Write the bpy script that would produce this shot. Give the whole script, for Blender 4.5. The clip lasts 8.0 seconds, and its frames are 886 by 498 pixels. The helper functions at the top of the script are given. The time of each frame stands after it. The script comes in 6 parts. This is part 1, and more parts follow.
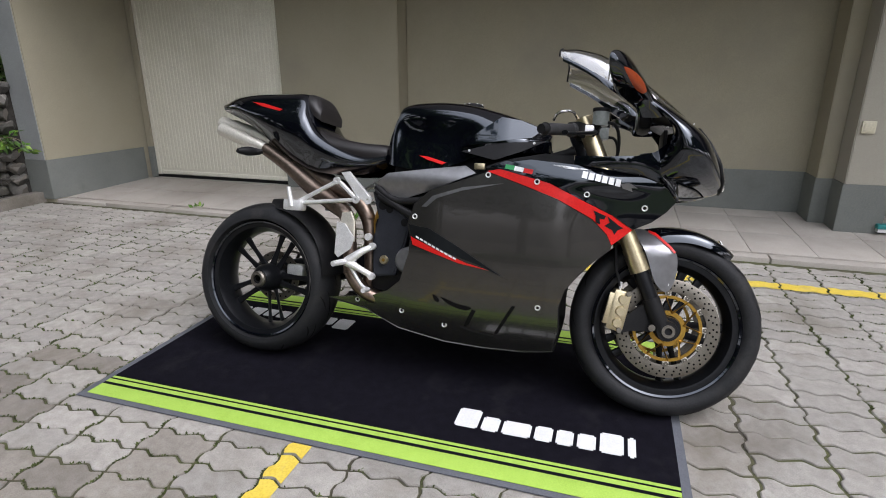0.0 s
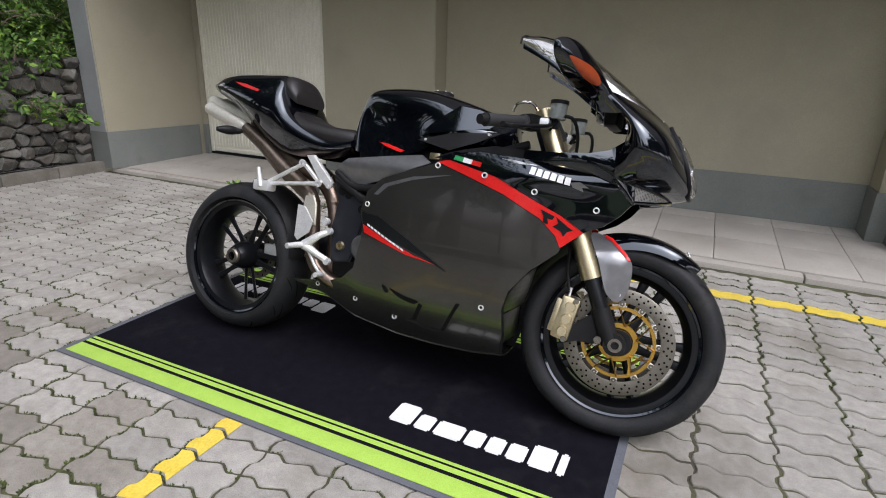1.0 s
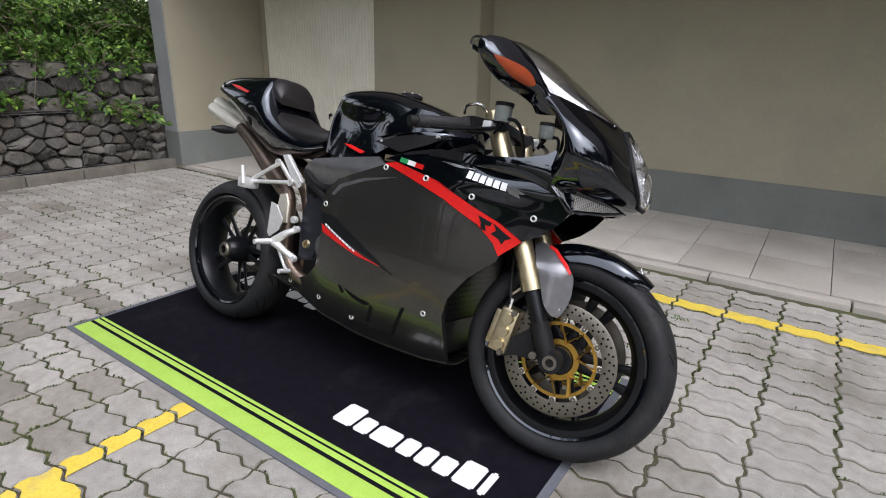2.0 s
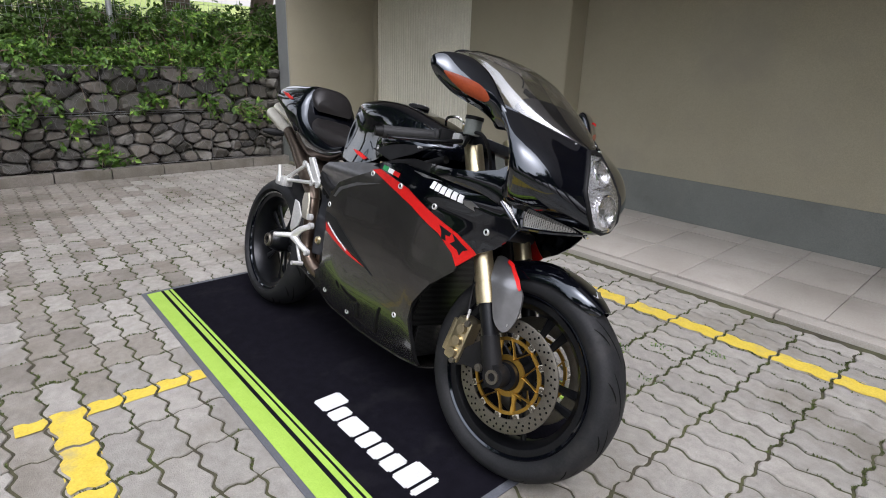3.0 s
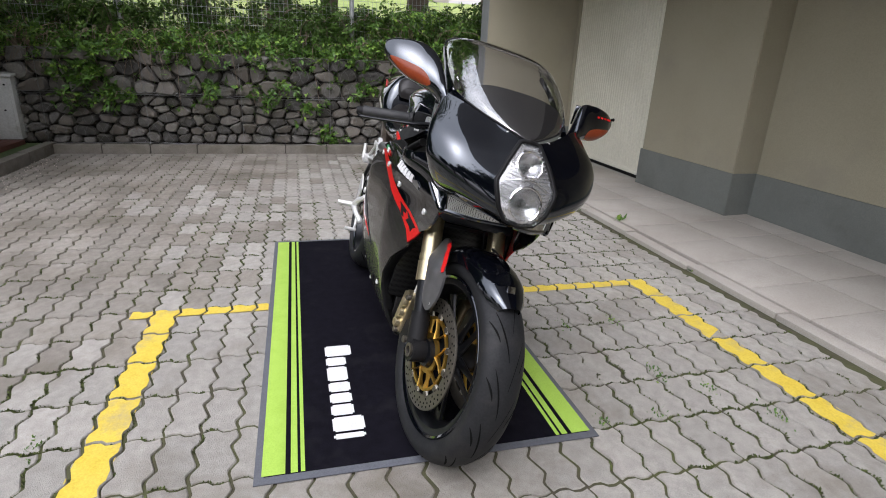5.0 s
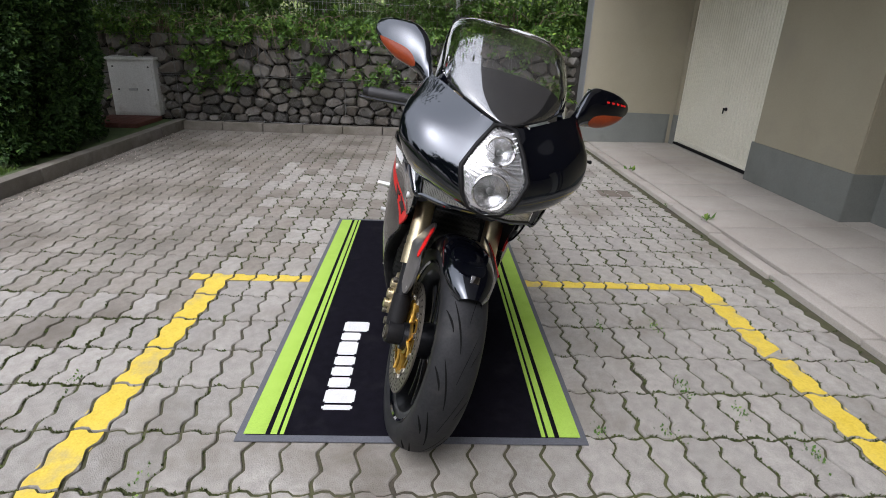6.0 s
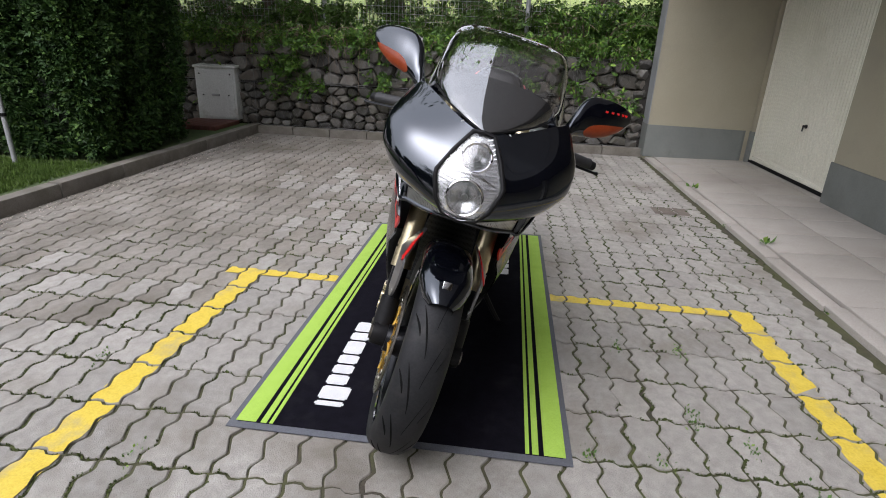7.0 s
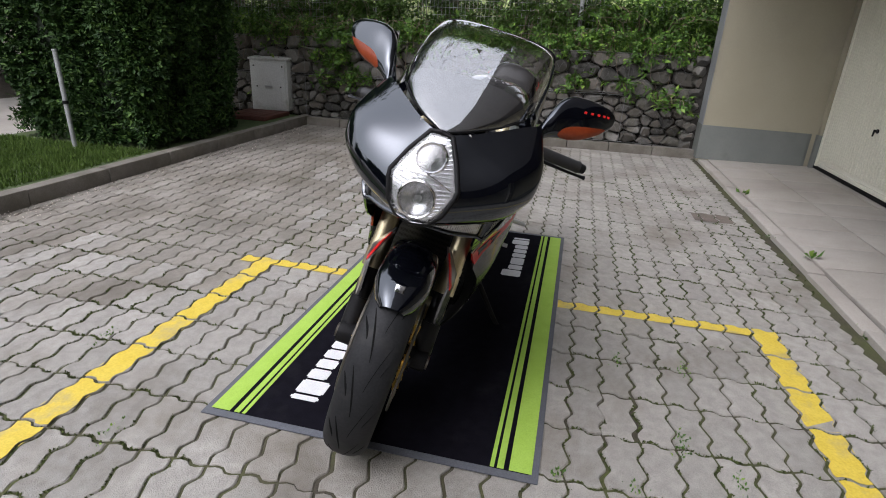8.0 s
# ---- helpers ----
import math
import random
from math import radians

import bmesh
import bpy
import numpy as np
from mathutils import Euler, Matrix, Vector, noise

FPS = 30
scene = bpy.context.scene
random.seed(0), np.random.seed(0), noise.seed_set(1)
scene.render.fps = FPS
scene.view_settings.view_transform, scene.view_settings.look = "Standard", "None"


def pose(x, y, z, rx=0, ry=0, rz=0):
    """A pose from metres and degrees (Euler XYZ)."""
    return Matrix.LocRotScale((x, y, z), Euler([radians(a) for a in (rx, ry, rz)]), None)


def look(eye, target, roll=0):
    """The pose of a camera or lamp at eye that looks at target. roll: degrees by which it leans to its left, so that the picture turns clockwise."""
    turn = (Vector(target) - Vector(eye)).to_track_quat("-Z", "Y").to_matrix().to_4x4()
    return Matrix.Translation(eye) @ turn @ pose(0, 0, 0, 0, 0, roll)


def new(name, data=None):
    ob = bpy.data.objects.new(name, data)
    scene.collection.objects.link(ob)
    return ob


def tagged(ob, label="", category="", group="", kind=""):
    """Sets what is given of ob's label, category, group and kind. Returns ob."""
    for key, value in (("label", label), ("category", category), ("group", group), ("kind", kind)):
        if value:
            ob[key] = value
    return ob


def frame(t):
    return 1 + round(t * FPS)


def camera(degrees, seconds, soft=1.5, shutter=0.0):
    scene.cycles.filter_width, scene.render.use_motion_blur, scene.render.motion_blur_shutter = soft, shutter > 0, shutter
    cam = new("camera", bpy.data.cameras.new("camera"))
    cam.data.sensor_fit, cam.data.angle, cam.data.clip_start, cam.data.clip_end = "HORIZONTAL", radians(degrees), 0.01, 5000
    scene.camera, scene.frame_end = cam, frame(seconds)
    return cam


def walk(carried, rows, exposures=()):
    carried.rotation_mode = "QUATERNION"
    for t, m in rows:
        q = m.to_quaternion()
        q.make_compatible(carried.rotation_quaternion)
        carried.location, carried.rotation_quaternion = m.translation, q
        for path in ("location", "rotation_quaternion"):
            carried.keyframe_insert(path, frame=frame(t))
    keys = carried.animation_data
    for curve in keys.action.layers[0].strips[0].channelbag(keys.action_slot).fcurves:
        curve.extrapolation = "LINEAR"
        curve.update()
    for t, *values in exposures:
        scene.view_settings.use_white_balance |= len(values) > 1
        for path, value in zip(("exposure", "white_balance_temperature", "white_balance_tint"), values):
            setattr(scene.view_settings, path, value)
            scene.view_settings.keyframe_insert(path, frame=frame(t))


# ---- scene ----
cam = camera(78.45, 8.0, soft=1.0)
PATH = [
    (0.0, (0.549, -1.673, 1.034), (-0.020, 0.144, 0.422), -0.15),
    (0.5, (0.681, -1.583, 1.020), (0.033, 0.193, 0.369), 0.70),
    (1.0, (0.877, -1.491, 1.024), (0.073, 0.223, 0.379), 1.69),
    (1.5, (1.032, -1.378, 1.011), (0.117, 0.282, 0.373), 1.80),
    (3.0, (1.563, -1.006, 1.057), (0.142, 0.251, 0.425), 1.99),
    (3.5, (1.674, -0.833, 1.052), (0.132, 0.270, 0.413), 3.07),
    (4.0, (1.781, -0.667, 1.045), (0.113, 0.219, 0.388), 2.84),
    (4.5, (1.933, -0.533, 1.051), (0.176, 0.173, 0.405), 2.77),
    (6.0, (2.025, -0.010, 1.056), (0.164, 0.065, 0.326), 2.25),
    (6.5, (2.038, 0.120, 1.067), (0.173, 0.037, 0.351), 2.64),
    (7.0, (2.020, 0.220, 1.052), (0.159, 0.020, 0.348), 2.50),
    (7.5, (1.984, 0.324, 1.066), (0.147, -0.005, 0.347), 2.32),
    (8.0, (1.933, 0.443, 1.065), (0.118, 0.032, 0.333), 2.82),
]
walk(cam, [(t, look(eye, target, roll)) for t, eye, target, roll in PATH], exposures=[(0.0, 1.15), (1.5, 1.21), (4.0, 1.20), (6.0, 1.16), (8.0, 1.04)])

# ---- daylight: a bright overcast sky ----
world = bpy.data.worlds.new("sky")
scene.world = world
world.use_nodes = True
wn = world.node_tree
sky = wn.nodes.new("ShaderNodeTexSky")
sky.sky_type, sky.sun_disc = "NISHITA", False
sky.sun_elevation, sky.sun_rotation = radians(56), radians(114)
sky.air_density, sky.dust_density, sky.ozone_density = 3.0, 5.0, 2.0
grey = wn.nodes.new("ShaderNodeHueSaturation")
grey.inputs["Saturation"].default_value = 0.2
wn.links.new(sky.outputs[0], grey.inputs["Color"])
cool = wn.nodes.new("ShaderNodeMix")
cool.data_type, cool.blend_type = "RGBA", "MULTIPLY"
cool.inputs[0].default_value, cool.inputs[7].default_value = 1.0, (0.964, 0.976, 1.11, 1.0)
wn.links.new(grey.outputs[0], cool.inputs[6])
wn.links.new(cool.outputs[2], wn.nodes["Background"].inputs[0])
wn.nodes["Background"].inputs[1].default_value = 0.15
sun = new("sun", bpy.data.lights.new("sun", "SUN"))
sun.data.energy, sun.data.angle, sun.data.color = 0.5, radians(110), (0.95, 0.97, 1.0)
sun.matrix_world = look((3.0, -1.6, 8.0), (0, 0, 0))


# ---- materials ----
def surf(name, a, b, scale=30.0, rough=0.6, metal=0.0, bump=0.15, fine=6.0, rvar=0.1, coat=0.0, stain=None, stain_scale=1.5,
         stain_amount=0.5, vary=0.0, island=0.0, dist=0.002, world_space=False, sheen=0.0, tint=None):
    """Two-scale noise colour, uneven gloss and fine relief; vary: lightness from piece to piece."""
    m = bpy.data.materials.new(name)
    m.use_nodes = True
    t = m.node_tree
    N, Lk = t.nodes, t.links.new
    bs = N["Principled BSDF"]
    if world_space:
        src = N.new("ShaderNodeNewGeometry").outputs["Position"]
    else:
        src = N.new("ShaderNodeTexCoord").outputs["Object"]

    def noise_tex(s, detail=4.0, roughness=0.55):
        n = N.new("ShaderNodeTexNoise")
        n.inputs["Scale"].default_value, n.inputs["Detail"].default_value, n.inputs["Roughness"].default_value = s, detail, roughness
        Lk(src, n.inputs["Vector"])
        return n.outputs["Fac"]

    def ramp(x, lo, hi):
        r = N.new("ShaderNodeMapRange")
        r.inputs["From Min"].default_value, r.inputs["From Max"].default_value = lo, hi
        Lk(x, r.inputs["Value"])
        return r.outputs[0]

    def mix(fac, c1, c2, mode="MIX"):
        x = N.new("ShaderNodeMix")
        x.data_type, x.blend_type = "RGBA", mode
        for sock, v in ((x.inputs[0], fac), (x.inputs[6], c1), (x.inputs[7], c2)):
            if isinstance(v, (int, float)):
                sock.default_value = v
            elif isinstance(v, tuple):
                sock.default_value = (*v, 1.0)
            else:
                Lk(v, sock)
        return x.outputs[2]

    big, small = noise_tex(scale), noise_tex(scale * fine, 3.0)
    col = mix(ramp(big, 0.33, 0.67), a, b)
    col = mix(0.35, col, mix(ramp(small, 0.3, 0.7), tuple(c * 0.72 for c in a), tuple(min(1.0, c * 1.22) for c in b)))
    if stain:
        col = mix(ramp(noise_tex(stain_scale, 6.0, 0.65), 0.62 - 0.25 * stain_amount, 0.75), col, stain)
    if tint:
        piece = N.new("ShaderNodeNewGeometry").outputs["Random Per Island"]
        if vary:
            both = N.new("ShaderNodeMath")
            both.operation = "PINGPONG"
            add = N.new("ShaderNodeMath")
            Lk(piece, add.inputs[0])
            Lk(N.new("ShaderNodeObjectInfo").outputs["Random"], add.inputs[1])
            Lk(add.outputs[0], both.inputs[0])
            both.inputs[1].default_value = 1.0
            piece = both.outputs[0]
        col = mix(ramp(piece, 0.72, 0.95), col, mix(ramp(big, 0.3, 0.7), tuple(c * 0.7 for c in tint), tint))
    for amount, kind in ((vary, 0), (island, 1)):
        if amount:
            rnd = N.new("ShaderNodeObjectInfo").outputs["Random"] if kind == 0 else N.new("ShaderNodeNewGeometry").outputs["Random Per Island"]
            hs = N.new("ShaderNodeHueSaturation")
            r = N.new("ShaderNodeMapRange")
            r.inputs["To Min"].default_value, r.inputs["To Max"].default_value = 1 - amount, 1 + amount
            Lk(rnd, r.inputs["Value"])
            Lk(r.outputs[0], hs.inputs["Value"])
            Lk(col, hs.inputs["Color"])
            col = hs.outputs[0]
    Lk(col, bs.inputs["Base Color"])
    rr = N.new("ShaderNodeMapRange")
    rr.inputs["To Min"].default_value, rr.inputs["To Max"].default_value = max(0.02, rough - rvar), min(1.0, rough + rvar)
    Lk(noise_tex(scale * 0.6), rr.inputs["Value"])
    Lk(rr.outputs[0], bs.inputs["Roughness"])
    bs.inputs["Metallic"].default_value = metal
    bs.inputs["Coat Weight"].default_value = coat
    bs.inputs["Coat Roughness"].default_value = 0.03
    bs.inputs["Sheen Weight"].default_value = sheen
    if bump:
        bp = N.new("ShaderNodeBump")
        bp.inputs["Strength"].default_value, bp.inputs["Distance"].default_value = bump, dist
        Lk(small, bp.inputs["Height"])
        Lk(bp.outputs[0], bs.inputs["Normal"])
    return m


def clear(name, tint, rough=0.02, ior=1.45):
    m = bpy.data.materials.new(name)
    m.use_nodes = True
    bs = m.node_tree.nodes["Principled BSDF"]
    bs.inputs["Base Color"].default_value = (*tint, 1)
    bs.inputs["Transmission Weight"].default_value = 1.0
    bs.inputs["Roughness"].default_value, bs.inputs["IOR"].default_value = rough, ior
    return m


def mesh_grille(name, pitch=0.0036, wire=0.5):
    """Woven metal mesh: bright wires between dark holes."""
    m = surf(name, (0.45, 0.45, 0.45), (0.6, 0.6, 0.6), 60, 0.35, 0.9, 0.0)
    t = m.node_tree
    tc = t.nodes.new("ShaderNodeTexCoord")
    ck = t.nodes.new("ShaderNodeTexVoronoi")
    ck.inputs["Scale"].default_value, ck.inputs["Randomness"].default_value = 1 / pitch, 0.0
    t.links.new(tc.outputs["Object"], ck.inputs["Vector"])
    mr = t.nodes.new("ShaderNodeMapRange")
    mr.inputs["From Min"].default_value, mr.inputs["From Max"].default_value = 0.34, 0.44
    t.links.new(ck.outputs["Distance"], mr.inputs["Value"])
    mx = t.nodes.new("ShaderNodeMix")
    mx.data_type = "RGBA"
    mx.inputs[6].default_value, mx.inputs[7].default_value = (0.01, 0.01, 0.01, 1), (wire, wire, wire, 1)
    t.links.new(mr.outputs[0], mx.inputs[0])
    t.links.new(mx.outputs[2], t.nodes["Principled BSDF"].inputs["Base Color"])
    return m


M = {
    "paver": surf("concrete_paver", (0.245, 0.2305, 0.207), (0.360, 0.341, 0.309), 26, 0.8, 0, 1.0, 12, 0.08, stain=(0.1459, 0.1274, 0.0996), stain_scale=1.6, stain_amount=0.5, vary=0.11, island=0.11, dist=0.003, world_space=True),
    # brown dirt, with the shade on the garden side put into the colour
    "paver_soiled_shaded": surf("soiled_shaded_paver", (0.208, 0.190, 0.164), (0.308, 0.284, 0.248), 26, 0.85, 0, 1.0, 12, 0.08, stain=(0.105, 0.088, 0.064), stain_scale=1.6, stain_amount=0.8, island=0.14, dist=0.003, world_space=True),
    "joint": surf("sandy_joint", (0.036, 0.031, 0.022), (0.072, 0.061, 0.042), 25, 0.95, 0, 0.6, 8, stain=(0.075, 0.088, 0.022), stain_scale=2.4, stain_amount=1.0, world_space=True),
    "yellow": surf("road_paint", (0.590, 0.426, 0.041), (0.672, 0.517, 0.082), 18, 0.6, 0, 0.4, 9, stain=(0.369, 0.312, 0.180), stain_scale=7, stain_amount=0.35, world_space=True),
    "patch": surf("brown_dirt", (0.1148, 0.0945, 0.0783), (0.1755, 0.1458, 0.1215), 14, 0.9, 0, 0.5, 9, world_space=True),
    "kerb": surf("kerb_concrete", (0.140, 0.126, 0.108), (0.195, 0.178, 0.155), 9, 0.9, 0, 0.5, 16, stain=(0.0978, 0.0888, 0.0640), stain_scale=5, stain_amount=0.9, vary=0.08, world_space=True),
    "slab": surf("pavement_slab", (0.3363, 0.3089, 0.2713), (0.4115, 0.3830, 0.3409), 6, 0.85, 0, 0.3, 30, stain=(0.2622, 0.2337, 0.2006), stain_scale=1.5, vary=0.05, world_space=True),
    "plaster": surf("taupe_plaster", (0.301, 0.273, 0.196), (0.334, 0.306, 0.226), 2.2, 0.85, 0, 0.35, 90, stain=(0.264, 0.241, 0.192), stain_scale=1.2, dist=0.001, world_space=True),
    "plaster_light": surf("pale_plaster", (0.350, 0.329, 0.276), (0.382, 0.363, 0.302), 2.2, 0.85, 0, 0.35, 90, dist=0.001, world_space=True),
    "dado": surf("grey_plinth_render", (0.1429, 0.1534, 0.1406), (0.1855, 0.1970, 0.1806), 5, 0.8, 0, 0.3, 40, stain=(0.1142, 0.1205, 0.1080), stain_scale=2.5, world_space=True),
    "cladding": surf("unseen_dark_building", (0.040, 0.034, 0.028), (0.062, 0.053, 0.043), 3, 0.7, 0, 0.4, 30, world_space=True),
    "facing": surf("blue_grey_facing", (0.235, 0.245, 0.245), (0.275, 0.285, 0.285), 3, 0.8, 0, 0.3, 60, stain=(0.20, 0.205, 0.205), stain_scale=1.4, dist=0.001, world_space=True),
    "door": surf("cream_door_paint", (0.72, 0.70, 0.59), (0.77, 0.75, 0.64), 3, 0.45, 0, 0.05, 30, stain=(0.64, 0.62, 0.51), stain_scale=2, world_space=True),
    "dark": surf("black_void", (0.008, 0.008, 0.008), (0.014, 0.014, 0.014), 30, 0.8, 0, 0.1),
    "gap_fill": surf("dark_fill_between_stones", (0.022, 0.020, 0.017), (0.04, 0.036, 0.03), 12, 0.95, 0, 0.8, 6, world_space=True, dist=0.01),
    "soil": surf("dark_soil", (0.05, 0.038, 0.025), (0.09, 0.07, 0.048), 12, 0.95, 0, 0.8, 6, world_space=True, dist=0.01),
    "stone": surf("gabion_stone", (0.074, 0.070, 0.063), (0.152, 0.145, 0.132), 9, 0.85, 0, 0.8, 7, stain=(0.088, 0.082, 0.056), stain_scale=3.5, stain_amount=0.55, vary=0.40, island=0.3, dist=0.006, world_space=True, tint=(0.16, 0.142, 0.118)),
    "wire": surf("galvanised_wire", (0.16, 0.16, 0.16), (0.25, 0.25, 0.25), 40, 0.5, 0.8, 0.1),
    "moss": surf("joint_moss", (0.035, 0.05, 0.012), (0.075, 0.095, 0.022), 20, 0.95, 0, 0.2, 8, island=0.4, world_space=True),
    "petal": surf("pale_petal", (0.42, 0.36, 0.30), (0.58, 0.52, 0.46), 20, 0.9, 0, 0.1, 8, island=0.3, world_space=True),
    "leaf": surf("shrub_leaf", (0.038, 0.098, 0.014), (0.098, 0.198, 0.030), 6, 0.45, 0, 0.1, 10, island=0.45, world_space=True, tint=(0.1744, 0.2754, 0.0459)),
    "leaf_far": surf("tree_leaf", (0.044, 0.094, 0.015), (0.090, 0.160, 0.030), 3, 0.55, 0, 0.1, 10, island=0.4, world_space=True),
    "hedge_leaf": surf("hedge_leaf", (0.012, 0.034, 0.0085), (0.034, 0.075, 0.017), 4, 0.6, 0, 0.1, 10, island=0.5, world_space=True, tint=(0.052, 0.096, 0.020)),
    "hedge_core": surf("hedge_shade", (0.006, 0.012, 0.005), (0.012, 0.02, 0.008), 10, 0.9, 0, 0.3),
    "bark": surf("grey_brown_bark", (0.10, 0.075, 0.055), (0.19, 0.15, 0.115), 14, 0.9, 0, 0.8, 5, dist=0.006, world_space=True),
    "twig": surf("dry_twig", (0.16, 0.12, 0.085), (0.26, 0.20, 0.15), 25, 0.85, 0, 0.3),
    "grass": surf("lawn_blade", (0.050, 0.095, 0.016), (0.095, 0.15, 0.03), 5, 0.75, 0, 0.1, island=0.3, world_space=True),
    # much brighter than the lawn: the sunshine on it is in the colour
    "meadow": surf("sunlit_meadow", (0.17, 0.23, 0.055), (0.27, 0.32, 0.10), 1.2, 0.9, 0, 0.5, 9, world_space=True, dist=0.03),
    "lawn": surf("lawn_soil", (0.04, 0.065, 0.02), (0.07, 0.10, 0.03), 14, 0.95, 0, 0.6, 7, world_space=True),
    "cabinet": surf("pale_grey_sheet_steel", (0.55, 0.56, 0.54), (0.62, 0.63, 0.61), 5, 0.5, 0.1, 0.08, 14, stain=(0.38, 0.37, 0.33), stain_scale=4, stain_amount=0.25),
    "rust": surf("red_brown_boards", (0.0800, 0.0280, 0.0200), (0.1280, 0.0440, 0.0320), 10, 0.8, 0, 0.4, 8),
    "galv": surf("galvanised_post", (0.34, 0.35, 0.35), (0.46, 0.47, 0.47), 15, 0.5, 0.5, 0.1),
    "felt": surf("black_mat_felt", (0.0050, 0.0047, 0.0068), (0.0082, 0.0077, 0.0113), 30, 0.95, 0, 0.8, 18, stain=(0.0150, 0.0145, 0.0170), stain_scale=5, stain_amount=0.3, dist=0.001),
    "rubber_edge": surf("grey_rubber_edge", (0.075, 0.08, 0.095), (0.10, 0.105, 0.12), 25, 0.75, 0, 0.2, 8),
    "green": surf("lime_green_felt", (0.29, 0.455, 0.058), (0.34, 0.515, 0.080), 18, 0.9, 0, 0.5, 18, dist=0.001),
    "white_felt": surf("white_felt", (0.6120, 0.6120, 0.6120), (0.6800, 0.6800, 0.6800), 25, 0.9, 0, 0.4, 12, dist=0.001),
    "plastic_white": surf("cream_plastic", (0.62, 0.58, 0.44), (0.66, 0.62, 0.48), 12, 0.4, 0, 0.05),
    "teal": surf("teal_plastic", (0.02, 0.20, 0.20), (0.03, 0.25, 0.25), 12, 0.4, 0, 0.05),
    "black_paint": surf("gloss_black_paint", (0.0012, 0.0014, 0.0028), (0.0020, 0.0023, 0.0040), 3, 0.07, 0.0, 0.0, 8, 0.02, coat=1.0),
    "grey_paint": surf("dark_titanium_paint", (0.0641, 0.0620, 0.0586), (0.0682, 0.0655, 0.0620), 4, 0.26, 0.75, 0.0, 8, 0.03, coat=0.45),
    "silver_paint": surf("gunmetal_paint", (0.1894, 0.1894, 0.1957), (0.2146, 0.2146, 0.2209), 5, 0.32, 0.75, 0.0, 8, 0.04, coat=0.5),
    "red_paint": surf("red_paint", (0.50, 0.010, 0.010), (0.58, 0.016, 0.014), 20, 0.30, 0, 0.02, 8, 0.05, coat=0.12),
    "white_paint": surf("white_decal", (0.72, 0.72, 0.72), (0.8, 0.8, 0.8), 20, 0.35, 0, 0.02),
    "green_decal": surf("green_decal", (0.02, 0.22, 0.07), (0.03, 0.27, 0.09), 20, 0.35, 0, 0.02),
    "black_decal": surf("black_decal", (0.006, 0.006, 0.006), (0.01, 0.01, 0.01), 20, 0.3, 0, 0.02),
    "satin_black": surf("satin_black_plastic", (0.0072, 0.0072, 0.0078), (0.0120, 0.0120, 0.0126), 25, 0.48, 0, 0.15, 9, 0.08),
    "frame_black": surf("blue_black_cast_alloy", (0.0126, 0.0140, 0.0189), (0.0196, 0.0217, 0.0280), 25, 0.42, 0.4, 0.2, 9, 0.08),
    "tyre": surf("tyre_rubber", (0.0105, 0.0112, 0.0122), (0.0172, 0.0175, 0.0190), 22, 0.58, 0, 0.3, 8, 0.08, stain=(0.0290, 0.0280, 0.0270), stain_scale=9, stain_amount=0.25, dist=0.0008),
    # near-black colour for the shade in grooves, holes and vents laid on flat
    "groove": surf("tread_groove", (0.004, 0.004, 0.004), (0.007, 0.007, 0.007), 30, 0.9, 0, 0.1),
    "rim": surf("satin_black_alloy", (0.0070, 0.0077, 0.0091), (0.0119, 0.0126, 0.0147), 25, 0.3, 0.5, 0.06, 8, 0.06),
    "steel": surf("brushed_disc_steel", (0.1387, 0.1278, 0.1071), (0.1965, 0.1795, 0.1523), 40, 0.45, 0.9, 0.06, 10, 0.08, stain=(0.1156, 0.0952, 0.0714), stain_scale=20, stain_amount=0.3),
    "alloy": surf("cast_aluminium", (0.66, 0.66, 0.65), (0.78, 0.78, 0.77), 30, 0.42, 0.6, 0.08, 10, 0.1),
    "gold": surf("gold_anodised", (0.3808, 0.2211, 0.0390), (0.4422, 0.2702, 0.0585), 30, 0.32, 0.9, 0.06, 10, 0.06),
    "pale_gold": surf("champagne_anodised", (0.5270, 0.4505, 0.2805), (0.6120, 0.5270, 0.3570), 30, 0.3, 0.95, 0.08, 10, 0.06),
    "titanium": surf("heat_stained_steel", (0.1650, 0.1237, 0.0975), (0.2550, 0.2025, 0.1650), 9, 0.36, 0.95, 0.08, 10, 0.1, stain=(0.1200, 0.0825, 0.0638), stain_scale=7, stain_amount=0.5),
    "muffler": surf("satin_muffler_steel", (0.70, 0.67, 0.58), (0.80, 0.77, 0.68), 20, 0.36, 0.7, 0.05, 10, 0.06),
    "leather": surf("black_vinyl", (0.0084, 0.0072, 0.0072), (0.0144, 0.0126, 0.0126), 20, 0.46, 0, 0.5, 14, 0.08, dist=0.001),
    "grip": surf("black_grip_rubber", (0.014, 0.014, 0.015), (0.022, 0.022, 0.023), 30, 0.6, 0, 0.4, 10),
    "chrome": surf("bright_reflector", (0.6800, 0.6800, 0.6885), (0.7480, 0.7480, 0.7565), 30, 0.12, 1.0, 0.02, 8, 0.04),
    "reflector": surf("satin_reflector", (0.58, 0.59, 0.60), (0.68, 0.69, 0.70), 30, 0.24, 0.85, 0.05, 8, 0.06),
    "amber": surf("orange_lens", (0.1872, 0.0288, 0.0081), (0.2304, 0.0416, 0.0108), 60, 0.35, 0, 0.25, 5, 0.05, coat=0.2),
    "grille": mesh_grille("metal_mesh"),
    "core": mesh_grille("radiator_core", 0.004, 0.06),
    "screen": clear("smoked_screen", (0.90, 0.90, 0.91), 0.0, 2.25),
    "lens": clear("clear_lens", (0.97, 0.97, 0.97)),
